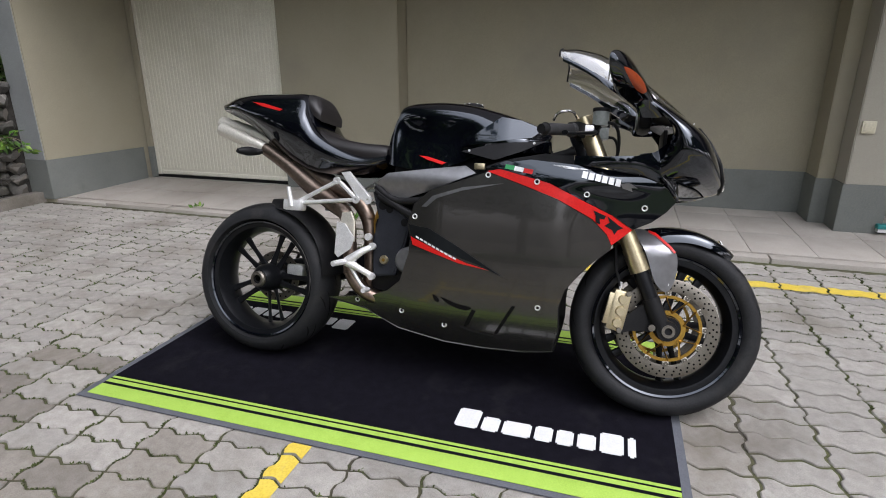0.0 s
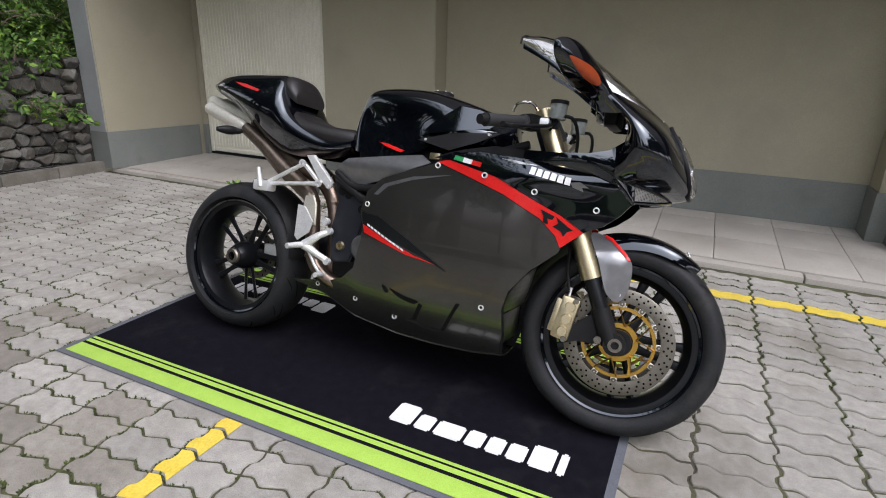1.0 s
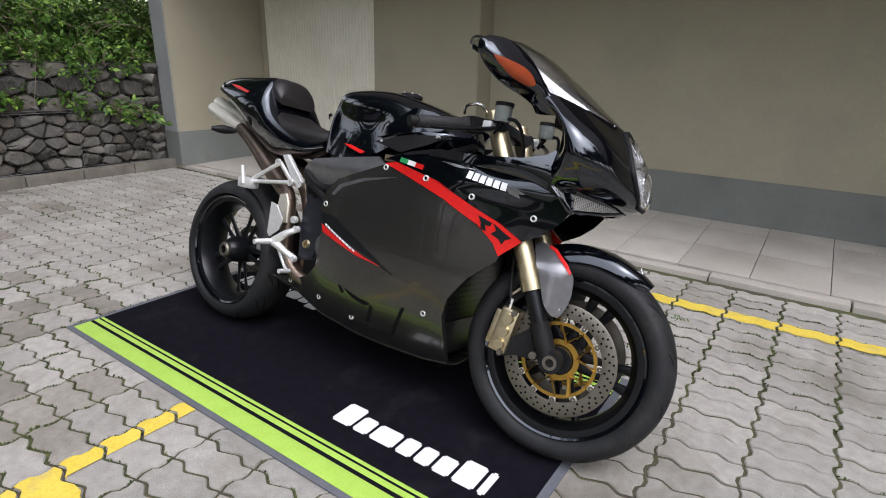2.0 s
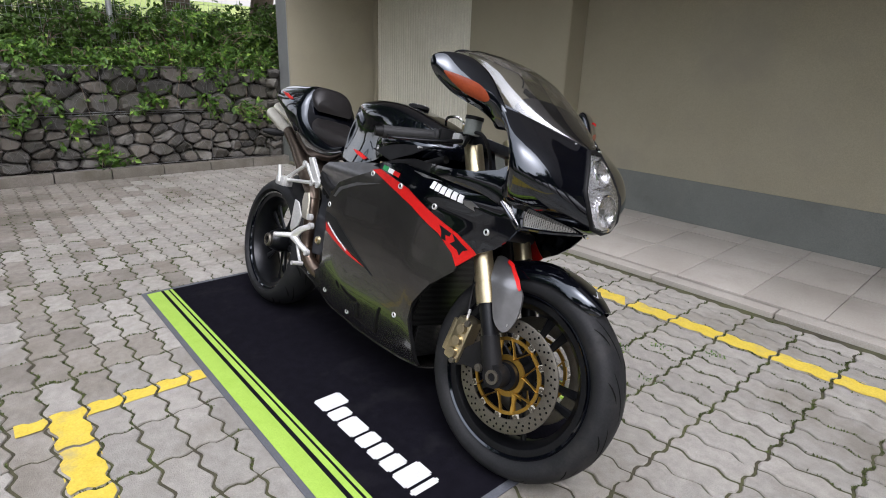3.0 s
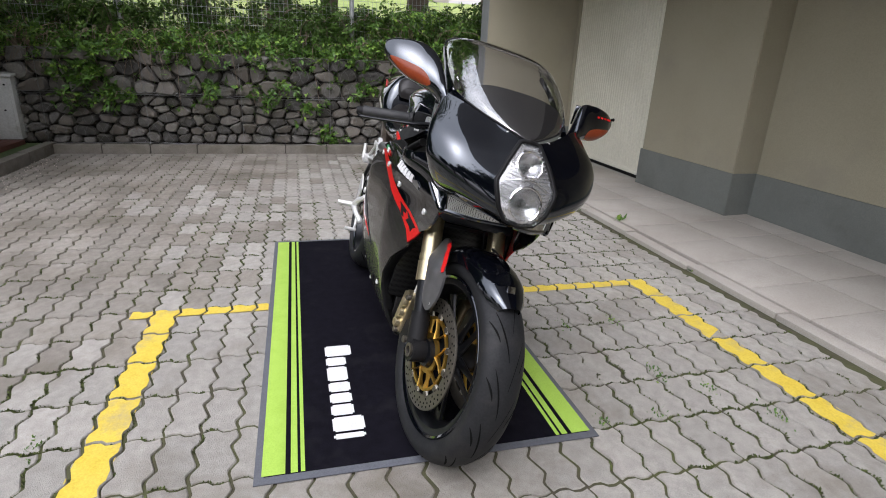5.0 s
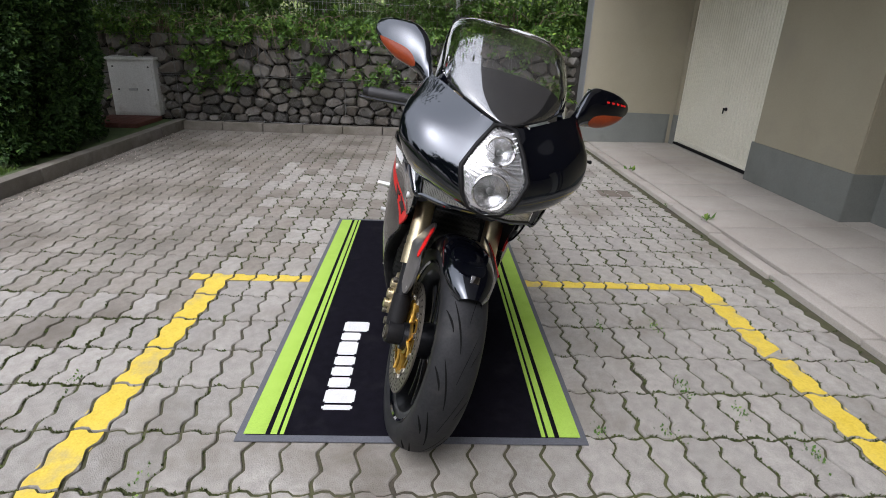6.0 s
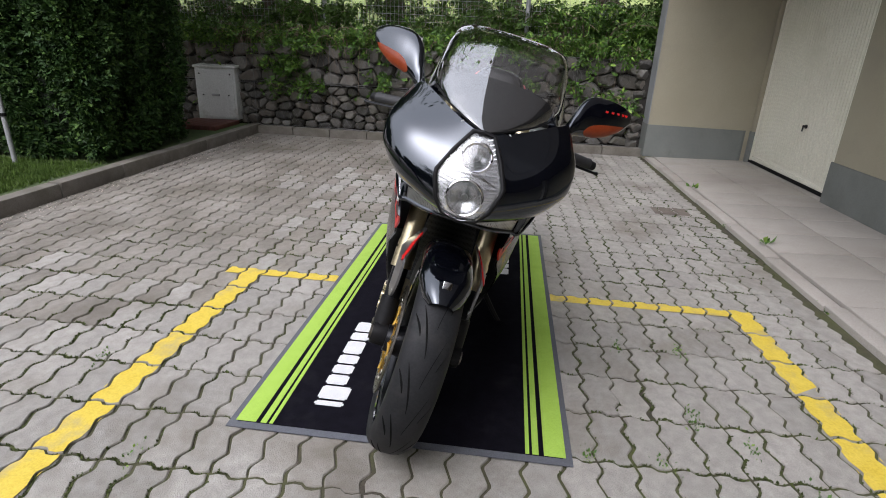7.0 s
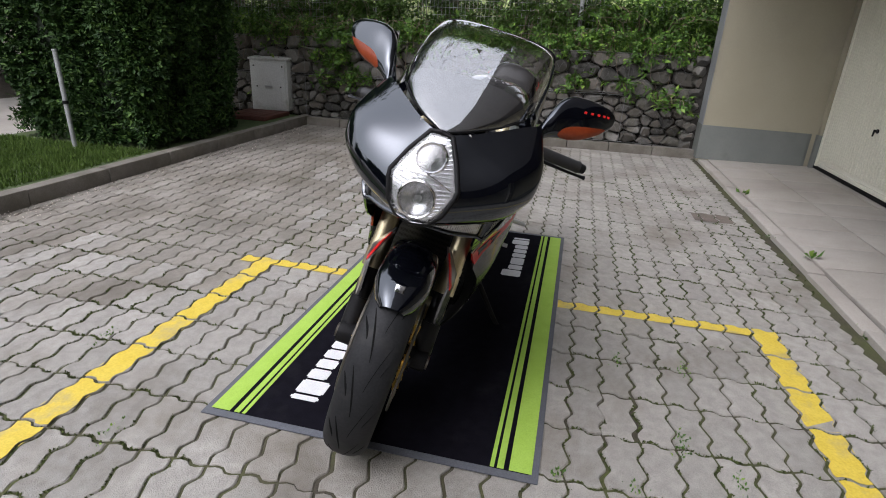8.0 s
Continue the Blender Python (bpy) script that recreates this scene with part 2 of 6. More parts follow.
    "cup": surf("grey_reservoir_plastic", (0.20, 0.22, 0.21), (0.26, 0.28, 0.27), 20, 0.3, 0, 0.05, coat=0.3),
}

for key, level in (("felt", 0.03), ("tyre", 0.22), ("satin_black", 0.15), ("hedge_leaf", 0.2), ("grass", 0.2), ("leaf", 0.35), ("leaf_far", 0.3), ("groove", 0.1), ("dark", 0.1), ("leather", 0.4), ("amber", 0.25), ("red_paint", 0.25), ("rim", 0.4)):
    M[key].node_tree.nodes["Principled BSDF"].inputs["Specular IOR Level"].default_value = level
for key in ("black_paint", "black_decal"):
    M[key].node_tree.nodes["Principled BSDF"].inputs["Coat IOR"].default_value = 1.6
    M[key].node_tree.nodes["Principled BSDF"].inputs["Specular IOR Level"].default_value = 0.35
    # blue tint puts the sky's colour into the paint's reflections
    M[key].node_tree.nodes["Principled BSDF"].inputs["Specular Tint"].default_value = (0.55, 0.75, 1.0, 1.0)


# ---- mesh building helpers ----
def part(name, bm, material, parent=None, label="", sharp=38, recalc=True):
    """Links a bmesh as one mesh object under a thing or a part."""
    if recalc:
        bmesh.ops.recalc_face_normals(bm, faces=bm.faces)
    for f in bm.faces:
        f.smooth = True
    me = bpy.data.meshes.new(name)
    bm.to_mesh(me)
    bm.free()
    me.set_sharp_from_angle(angle=radians(sharp))
    me.materials.append(M[material])
    ob = new(name, me)
    if parent is not None:
        ob.parent = parent
    return tagged(ob, label) if label else ob


def empty(name, m, label, category, group=""):
    ob = new(name)
    ob.matrix_world = m
    return tagged(ob, label, category, group)


def add_box(bm, x0, x1, y0, y1, z0, z1, bevel=0.0, m=None):
    r = bmesh.ops.create_cube(bm, size=1.0)
    vs = r["verts"]
    for v in vs:
        v.co = Vector(((x0 + x1) / 2 + v.co.x * (x1 - x0), (y0 + y1) / 2 + v.co.y * (y1 - y0), (z0 + z1) / 2 + v.co.z * (z1 - z0)))
    if bevel:
        es = list({e for v in vs for e in v.link_edges})
        r = bmesh.ops.bevel(bm, geom=es, offset=bevel, segments=2, affect="EDGES", profile=0.6)
        vs = list({v for f in r["faces"] for v in f.verts} | {v for v in vs if v.is_valid})
    if m is not None:
        bmesh.ops.transform(bm, matrix=m, verts=vs)
    return vs


def boxed(*a, **k):
    bm = bmesh.new()
    add_box(bm, *a, **k)
    return bm


def catmull(pts, n=8, closed=False):
    """A smooth line through the points."""
    P = [Vector(p) for p in pts]
    out, c = [], len(P)
    for i in range(c if closed else c - 1):
        if closed:
            p0, p1, p2, p3 = P[i - 1], P[i], P[(i + 1) % c], P[(i + 2) % c]
        else:
            p0, p1, p2, p3 = P[max(i - 1, 0)], P[i], P[i + 1], P[min(i + 2, c - 1)]
        for k in range(n):
            s = k / n
            out.append(0.5 * (2 * p1 + (p2 - p0) * s + (2 * p0 - 5 * p1 + 4 * p2 - p3) * s * s + (3 * p1 - p0 - 3 * p2 + p3) * s ** 3))
    if not closed:
        out.append(P[-1])
    return out


def add_tube(bm, pts, radius, sides=10, smooth=0, cap=True, flat=1.0):
    """A round bar along the points; radius: one number or one for each given point."""
    rad = list(radius) if isinstance(radius, (list, tuple)) else [radius] * len(pts)
    P = [Vector(p) for p in pts]
    if smooth:
        R3 = catmull([(r, 0, 0) for r in rad], smooth)
        P, rad = catmull(P, smooth), [r.x for r in R3]
    rings, ref = [], None
    for i, p in enumerate(P):
        d = (P[min(i + 1, len(P) - 1)] - P[max(i - 1, 0)]).normalized()
        if ref is None:
            ref = d.orthogonal().normalized() if abs(d.z) > 0.95 else d.cross(Vector((0, 0, 1))).normalized()
        u = (ref - d * ref.dot(d)).normalized()
        ref = u
        w = d.cross(u)
        rings.append([bm.verts.new(p + rad[i] * (math.cos(a) * u + math.sin(a) * w * flat)) for a in (2 * math.pi * k / sides for k in range(sides))])
    for a, b in zip(rings, rings[1:]):
        for k in range(sides):
            bm.faces.new((a[k], a[(k + 1) % sides], b[(k + 1) % sides], b[k]))
    if cap:
        bm.faces.new(rings[0][::-1])
        bm.faces.new(rings[-1])
    return rings


def tubed(*a, **k):
    bm = bmesh.new()
    add_tube(bm, *a, **k)
    return bm


def add_lathe(bm, profile, centre=(0, 0, 0), seg=48, closed=True, axis="y", tilt=None):
    """Turns (radius, along) pairs round an axis."""
    rings = []
    for k in range(seg):
        a = 2 * math.pi * k / seg
        ring = []
        for r, y in profile:
            v = Vector((r * math.cos(a), y, r * math.sin(a))) if axis == "y" else (Vector((r * math.cos(a), r * math.sin(a), y)) if axis == "z" else Vector((y, r * math.cos(a), r * math.sin(a))))
            if tilt is not None:
                v = tilt @ v
            ring.append(bm.verts.new(v + Vector(centre)))
        rings.append(ring)
    n = len(profile)
    for k in range(seg):
        a, b = rings[k], rings[(k + 1) % seg]
        for i in range(n if closed else n - 1):
            j = (i + 1) % n
            bm.faces.new((a[i], b[i], b[j], a[j]))
    return rings


def lathed(*a, **k):
    bm = bmesh.new()
    add_lathe(bm, *a, **k)
    bmesh.ops.remove_doubles(bm, verts=bm.verts, dist=1e-6)
    return bm


def add_disc(bm, r, y0, y1, centre, seg=32, axis="y", tilt=None):
    add_lathe(bm, [(1e-5, y0), (r * 0.96, y0), (r, y0 + (y1 - y0) * 0.12), (r, y1 - (y1 - y0) * 0.12), (r * 0.96, y1), (1e-5, y1)], centre, seg, False, axis, tilt)


def disced(*a, **k):
    bm = bmesh.new()
    add_disc(bm, *a, **k)
    return bm


def add_loft(bm, sections, closed=False, cap=False):
    rows = [[bm.verts.new(p) for p in s] for s in sections]
    n = len(rows[0])
    for a, b in zip(rows, rows[1:]):
        for i in range(n if closed else n - 1):
            j = (i + 1) % n
            bm.faces.new((a[i], a[j], b[j], b[i]))
    if cap:
        bm.faces.new(rows[0][::-1])
        bm.faces.new(rows[-1])
    return rows


def thick(bm, t):
    """Gives an open sheet its thickness, inwards."""
    bmesh.ops.recalc_face_normals(bm, faces=bm.faces)
    bmesh.ops.solidify(bm, geom=list(bm.faces), thickness=t)
    return bm


def add_plate(bm, outline, y0, y1, bevel=0.0):
    """An outline in the x-z plane, from y0 to y1 thick."""
    lo = [bm.verts.new((x, y0, z)) for x, z in outline]
    f = bm.faces.new(lo)
    r = bmesh.ops.extrude_face_region(bm, geom=[f])
    top = [v for v in r["geom"] if isinstance(v, bmesh.types.BMVert)]
    for v in top:
        v.co.y = y1
    if bevel:
        es = [e for e in bm.edges if all(abs(v.co.y - y1) < 1e-6 for v in e.verts) or all(abs(v.co.y - y0) < 1e-6 for v in e.verts)]
        bmesh.ops.bevel(bm, geom=es, offset=bevel, segments=2, affect="EDGES")


def plate(*a, **k):
    bm = bmesh.new()
    add_plate(bm, *a, **k)
    return bm


# ---- ground, kerbs, pavement ----
def structure(ob, label, category):
    return tagged(ob, label, category, kind="structure")


def sheet(x0, x1, y0, y1, z, nx=1, ny=1, wob=0.0):
    bm = bmesh.new()
    V = [[bm.verts.new((x0 + (x1 - x0) * i / nx, y0 + (y1 - y0) * j / ny, z + wob * noise.noise(Vector((i * 0.9, j * 0.9, 3))))) for j in range(ny + 1)] for i in range(nx + 1)]
    for i in range(nx):
        for j in range(ny):
            bm.faces.new((V[i][j], V[i + 1][j], V[i + 1][j + 1], V[i][j + 1]))
    return bm


structure(part("ground", sheet(-300, 300, -300, 300, -0.06), "soil"), "dark earth that lies under the yard and garden", "ground")
structure(part("joint_bed", sheet(-4.1, 9.0, -2.71, 1.76, -0.007), "joint"), "dark sandy bed with moss between the pavers", "ground")
structure(part("lawn", sheet(-4.18, 12, -4.35, -2.74, 0.085, 60, 8, 0.015), "lawn"), "short green lawn and earth behind the kerb", "lawn")
structure(part("path", sheet(-12, -1.0, -6.6, -4.35, 0.07), "slab"), "pale path beyond the hedge", "path")
structure(part("garden_lawn", sheet(-0.999, 12, -9, -4.351, 0.075, 30, 8, 0.015), "lawn"), "green lawn further into the garden", "lawn")


def kerb_run(name, along, start, end, lo, hi, top, length, label, material="kerb"):
    """A row of kerb stones along x or y."""
    run = empty(name, Matrix.Identity(4), label, "kerb")
    structure(run, label, "kerb")
    shared = None
    n = max(1, round(abs(end - start) / length))
    step = (end - start) / n
    for i in range(n):
        if shared is None:
            bm = bmesh.new()
            g = 0.004
            if along == "x":
                add_box(bm, g, step - g, lo, hi, -0.05, top, 0.008)
            else:
                add_box(bm, lo, hi, g, step - g, -0.05, top, 0.008)
            ob = part("kerb_stone", bm, material, run)
            shared = ob.data
        else:
            ob = new("kerb_stone", shared)
            ob.parent = run
        j = random.uniform(-0.004, 0.004)
        ob.location = (start + i * step, j, j) if along == "x" else (j, start + i * step, j)
    return run


kerb_run("kerb_back", "y", -2.68, 1.70, -4.18, -4.08, 0.085, 0.46, "weathered grey concrete kerb before the stone wall")
kerb_run("kerb_garden", "x", -4.18, 8.0, -2.76, -2.66, 0.10, 0.62, "weathered grey concrete kerb along the lawn")
kerb_run("kerb_pavement", "x", -4.07, 7.0, 1.700, 1.786, 0.022, 0.60, "low grey concrete kerb along the pavement", "slab")

pavement = structure(part("pavement", boxed(-4.2, 7.0, 1.788, 3.05, -0.05, 0.004), "joint"), "pavement of pale concrete slabs before the garages", "pavement")
slab_mesh = {}
for i in range(34):
    for j, (y0, y1) in enumerate(((1.790, 2.205), (2.209, 2.624), (2.628, 2.95))):
        if j not in slab_mesh:
            slab = part("slab", boxed(0.0015, 0.3485, 0, y1 - y0, -0.025, 0.0, 0.003), "slab", pavement)
            slab_mesh[j] = slab.data
        else:
            slab = new("slab", slab_mesh[j])
            slab.parent = pavement
        slab.location = (-4.22 + 0.35 * i, y0, 0.030 + 0.03 * (y0 - 1.79) + random.uniform(-0.001, 0.001))
        slab.rotation_euler.x = 0.03


# ---- the garage building ----
def prism(outline, z0, z1, bevel=0.006):
    bm = bmesh.new()
    f = bm.faces.new([bm.verts.new((x, y, z0)) for x, y in outline])
    r = bmesh.ops.extrude_face_region(bm, geom=[f])
    for v in r["geom"]:
        if isinstance(v, bmesh.types.BMVert):
            v.co.z = z1
    es = [e for e in bm.edges if abs(e.verts[0].co.z - e.verts[1].co.z) > 0.1]
    if bevel:
        bmesh.ops.bevel(bm, geom=es, offset=bevel, segments=2, affect="EDGES")
    return bm


def wall(name, outline, label, material="plaster", dado=None, dado_label="grey rendered plinth"):
    w = structure(part(name, prism(outline, 0.0, 2.12), material), label, "wall")
    if dado:
        part("plinth", prism(dado, 0.03, 0.36, 0.003), "dado", w, dado_label)
    return w


wall("wall_pier_west", [(-3.98, 1.68), (-3.90, 2.60), (-3.90, 3.1), (-4.20, 3.1), (-4.20, 1.68)], "taupe plastered pier beside the stone wall", "plaster",
     [(-3.967, 1.668), (-3.887, 2.592), (-3.887, 2.60), (-4.0, 2.8), (-4.212, 2.8), (-4.212, 1.668)])
wall("wall_jamb", [(-3.895, 2.665), (-3.835, 2.665), (-3.835, 3.1), (-3.895, 3.1)], "taupe plastered jamb beside the garage door", "plaster",
     [(-3.884, 2.653), (-3.833, 2.653), (-3.833, 2.8), (-3.884, 2.8)])
wall("wall_pier_middle", [(-2.27, 2.62), (-1.17, 2.62), (-1.17, 3.1), (-2.27, 3.1)], "taupe plastered pier between garage door and recess", "plaster",
     [(-2.282, 2.608), (-1.158, 2.608), (-1.158, 2.82), (-2.282, 2.82)])
wall("wall_recess", [(-1.169, 2.82), (1.94, 2.82), (1.94, 3.1), (-1.169, 3.1)], "taupe plastered wall set back between two piers", "plaster",
     [(-1.157, 2.808), (1.938, 2.808), (1.938, 3.0), (-1.157, 3.0)])
wall("wall_step", [(1.88, 2.57), (1.98, 2.57), (1.98, 2.81), (1.88, 2.81)], "narrow taupe plaster step beside the pier", "plaster",
     [(1.87, 2.558), (1.972, 2.558), (1.972, 2.80), (1.87, 2.80)])
wall("wall_pier_east", [(1.98, 2.38), (2.22, 2.38), (2.22, 3.1), (1.98, 3.1)], "taupe plastered pier with a switch on it", "plaster_light",
     [(1.969, 2.368), (2.232, 2.368), (2.232, 3.0), (1.969, 3.0)])
wall("wall_east", [(2.221, 2.87), (7.0, 2.87), (7.0, 3.1), (2.221, 3.1)], "taupe plastered wall beyond the pier", "plaster",
     [(2.233, 2.858), (7.0, 2.858), (7.0, 3.0), (2.233, 3.0)])
# out of view: soffit dark to shade the walls, storeys added to block sky
structure(part("ceiling", boxed(-4.2, 7.0, 1.55, 3.2, 2.12, 2.35), "cladding"), "soffit out of view, made dark to shade the garage fronts", "ceiling")
structure(part("wall_upper", boxed(-4.2, 7.0, 1.55, 3.2, 2.355, 8.6), "cladding"), "unseen dark upper storeys, added to block sky and darken reflections", "wall")

# garage door with pressed ribs
door = structure(part("door_1", boxed(-3.83, -2.275, 2.70, 2.73, 0.085, 2.10, 0.004), "door"), "cream up-and-over steel garage door, shut", "garage door")
bm = bmesh.new()
for i in range(37):
    x = -3.785 + i * 0.0404
    add_box(bm, x, x + 0.030, 2.6955, 2.703, 0.15, 2.08, 0.0025)
part("pressed_ribs", bm, "door", door)
bm = bmesh.new()
add_box(bm, -3.832, -3.797, 2.688, 2.73, 0.075, 2.11, 0.003)
add_box(bm, -2.308, -2.273, 2.688, 2.73, 0.075, 2.11, 0.003)
add_box(bm, -3.796, -2.309, 2.692, 2.73, 0.09, 0.125, 0.003)
part("door_frame", bm, "door", door)
# solid black strip, painted shade of the gap below the door
part("sill_gap", boxed(-3.83, -2.275, 2.682, 2.73, 0.062, 0.084), "dark", door, "black strip for the shade in the gap under the door")
bm = bmesh.new()
add_disc(bm, 0.016, -0.012, 0.0, (-2.92, 2.696, 0.535), 20)
add_tube(bm, [(-2.92, 2.69, 0.535), (-2.92, 2.668, 0.535)], 0.006, 10)
add_tube(bm, [(-2.92, 2.67, 0.547), (-2.92, 2.666, 0.495)], [0.008, 0.006], 10)
part("door_handle", bm, "satin_black", door, "black handle with a round rose")

structure(part("pier_facing", boxed(-4.202, -3.982, 1.670, 1.677, 0.361, 2.115), "facing"), "blue-grey render on the end of the pier", "wall")
switch = tagged(part("light_switch", boxed(2.0, 2.075, 2.364, 2.379, 0.68, 0.755, 0.004), "plastic_white"), "cream plastic light switch on the pier", "switch")
part("rocker", boxed(2.01, 2.065, 2.359, 2.3655, 0.690, 0.745, 0.002), "plastic_white", switch)

broom = empty("broom", Matrix.Translation((2.27, 2.36, 0.066)), "teal and white broom leaning by the pier", "broom")
part("head", boxed(-0.075, 0.075, -0.03, 0.03, 0.022, 0.052, 0.006), "teal", broom)
part("bristles", boxed(-0.07, 0.07, -0.026, 0.026, 0.0, 0.023, 0.003), "white_felt", broom, "white bristles")
part("stick", tubed([(0.0, 0.0, 0.05), (0.012, 0.10, 1.15)], 0.011, 10), "satin_black", broom, "black stick")


# ---- plants ----
def leaf_mesh(name, P, size, material, parent=None, up=0.4, out=None, droop=0.25, slim=0.30, fan=False):
    """Many folded leaves, one at each point; fan: five leaflets along one stalk at every fifth point."""
    P = np.asarray(P, float)
    n = len(P)
    rng = np.random.default_rng(len(P) + int(1000 * abs(P[0].sum())))
    d = rng.normal(size=(n, 3))
    if out is not None:
        d += np.asarray(out) * 0.9
    d[:, 2] -= droop
    d /= np.linalg.norm(d, axis=1, keepdims=True)
    nrm = rng.normal(size=(n, 3)) * 0.8
    nrm[:, 2] += up * 2.5
    if fan:
        n = n // 5 * 5
        j = np.arange(n) % 5
        first = np.arange(n) // 5 * 5
        stalk, nrm = d[first], nrm[first]
        across = np.cross(stalk, nrm)
        across /= np.linalg.norm(across, axis=1, keepdims=True) + 1e-9
        turn = np.array([0.0, 1.0, -1.0, 1.15, -1.15])[j][:, None] + rng.normal(size=(n, 1)) * 0.12
        P = P[first] + stalk * size * np.array([0.95, 0.75, 0.75, 0.1, 0.1])[j][:, None]
        d = stalk * np.cos(turn) + across * np.sin(turn)
        nrm = nrm + rng.normal(size=(n, 3)) * 0.25
    s = np.cross(d, nrm)
    s /= np.linalg.norm(s, axis=1, keepdims=True) + 1e-9
    u = np.cross(s, d)
    L = (size * rng.uniform(0.55, 1.25, n))[:, None]
    V = np.stack([P, P + d * L * 0.45 + s * L * slim + u * L * 0.07, P + d * L - u * L * 0.08, P + d * L * 0.45 - s * L * slim + u * L * 0.07], 1).reshape(-1, 3)
    F = np.stack([np.arange(n) * 4 + k for k in range(4)], 1)
    F = np.concatenate([F[:, [0, 1, 2]], F[:, [0, 2, 3]]])
    me = bpy.data.meshes.new(name)
    me.from_pydata(V.tolist(), [], F.tolist())
    me.materials.append(M[material])
    ob = new(name, me)
    if parent is not None:
        ob.parent = parent
    return ob


def shrub(name, base, reach, count, size, seed, label, category="shrub", material="leaf", stems=7, hang=0.35, clumps=9, group=""):
    """Arching stems with clumps of leaves about their ends."""
    rng = np.random.default_rng(seed)
    ob = empty(name, Matrix.Translation(base), label, category, group)
    rx, ry, rz = reach
    bm = bmesh.new()
    P = []
    for i in range(stems):
        a = rng.uniform(-1, 1, 3)
        tip = np.array([a[0] * rx * 0.9, a[1] * ry * 0.9, rz * rng.uniform(0.5, 1.0)])
        end = tip + np.array([rng.uniform(0.1, 0.5) * rx, rng.uniform(-0.3, 0.3) * ry, -hang * rz * rng.uniform(0.4, 2.2)])
        pts = [(0.15 * a[0] * rx, 0.35 * a[1] * ry, 0), tuple(tip * 0.55 + np.array([0, 0, 0.25 * rz])), tuple(tip), tuple(end)]
        add_tube(bm, pts, [0.006, 0.005, 0.0035, 0.0015], 5, 5)
        line = np.array([list(v) for v in catmull(pts, 8)])
        k = max(6, count // (2 * stems))
        P.append(line[rng.integers(8, len(line), k)] + rng.normal(size=(k, 3)) * 0.038)
    for i in range(clumps):
        c = np.array([rng.uniform(-1, 1) * rx, rng.uniform(-1, 1) * ry, rng.uniform(0.0, 1.0) * rz])
        k = count // (2 * clumps)
        P.append(c + rng.normal(size=(k, 3)) * np.array([0.06, 0.08, 0.045]))
    tagged(part("stem_tangle", bm, "twig", ob), "thin brown stems", kind="stuff")
    tagged(leaf_mesh("leaves", rng.permutation(np.concatenate(P)), size, material, ob, out=(0.6, 0, 0), fan=True), kind="stuff")
    return ob


# ---- gabion wall of rough stones behind wire ----
def rough_stone(seed):
    rng = np.random.default_rng(seed)
    bm = bmesh.new()
    bmesh.ops.create_icosphere(bm, subdivisions=2, radius=0.5)
    cuts = [(Vector(rng.normal(size=3)).normalized(), rng.uniform(0.27, 0.42)) for _ in range(9)]
    for v in bm.verts:
        v.co = Vector([math.copysign(abs(c * 2) ** 0.78 / 2, c) for c in v.co])
        for nrm, dist in cuts:
            d = v.co.dot(nrm) - dist
            if d > 0:
                v.co -= nrm * d
        v.co += v.co.normalized() * 0.03 * noise.noise(v.co * 3.1 + Vector((seed, 0, 0)))
    me = bpy.data.meshes.new("stone")
    for f in bm.faces:
        f.smooth = True
    bm.to_mesh(me)
    bm.free()
    me.set_sharp_from_angle(angle=radians(24))
    me.materials.append(M["stone"])
    return me


gabion = structure(part("gabion_wall", boxed(-4.95, -4.405, -5.2, 1.66, 0.0, 0.93), "gap_fill"), "retaining wall of rough grey stones in wire baskets", "stone wall")
SHAPES = [rough_stone(i) for i in range(8)]
rng = np.random.default_rng(7)


def cell(seeds, k, box, flat):
    """The patch of the wall nearer to one seed than to any other, as a polygon."""
    c = seeds[k]
    poly = [np.array(q) for q in ((box[0], box[2]), (box[1], box[2]), (box[1], box[3]), (box[0], box[3]))]
    w = np.array([1.0, flat * flat])
    order = np.argsort((((seeds - c) ** 2) * w).sum(1))[1:18]
    for o in seeds[order]:
        nrm = (o - c) * w
        lim = float(nrm @ (o + c)) / 2
        cut = []
        for a, b in zip(poly, poly[1:] + poly[:1]):
            da, db = float(nrm @ a) - lim, float(nrm @ b) - lim
            if da <= 0:
                cut.append(a)
            if da * db < 0:
                cut.append(a + (b - a) * da / (da - db))
        poly = cut
    return poly


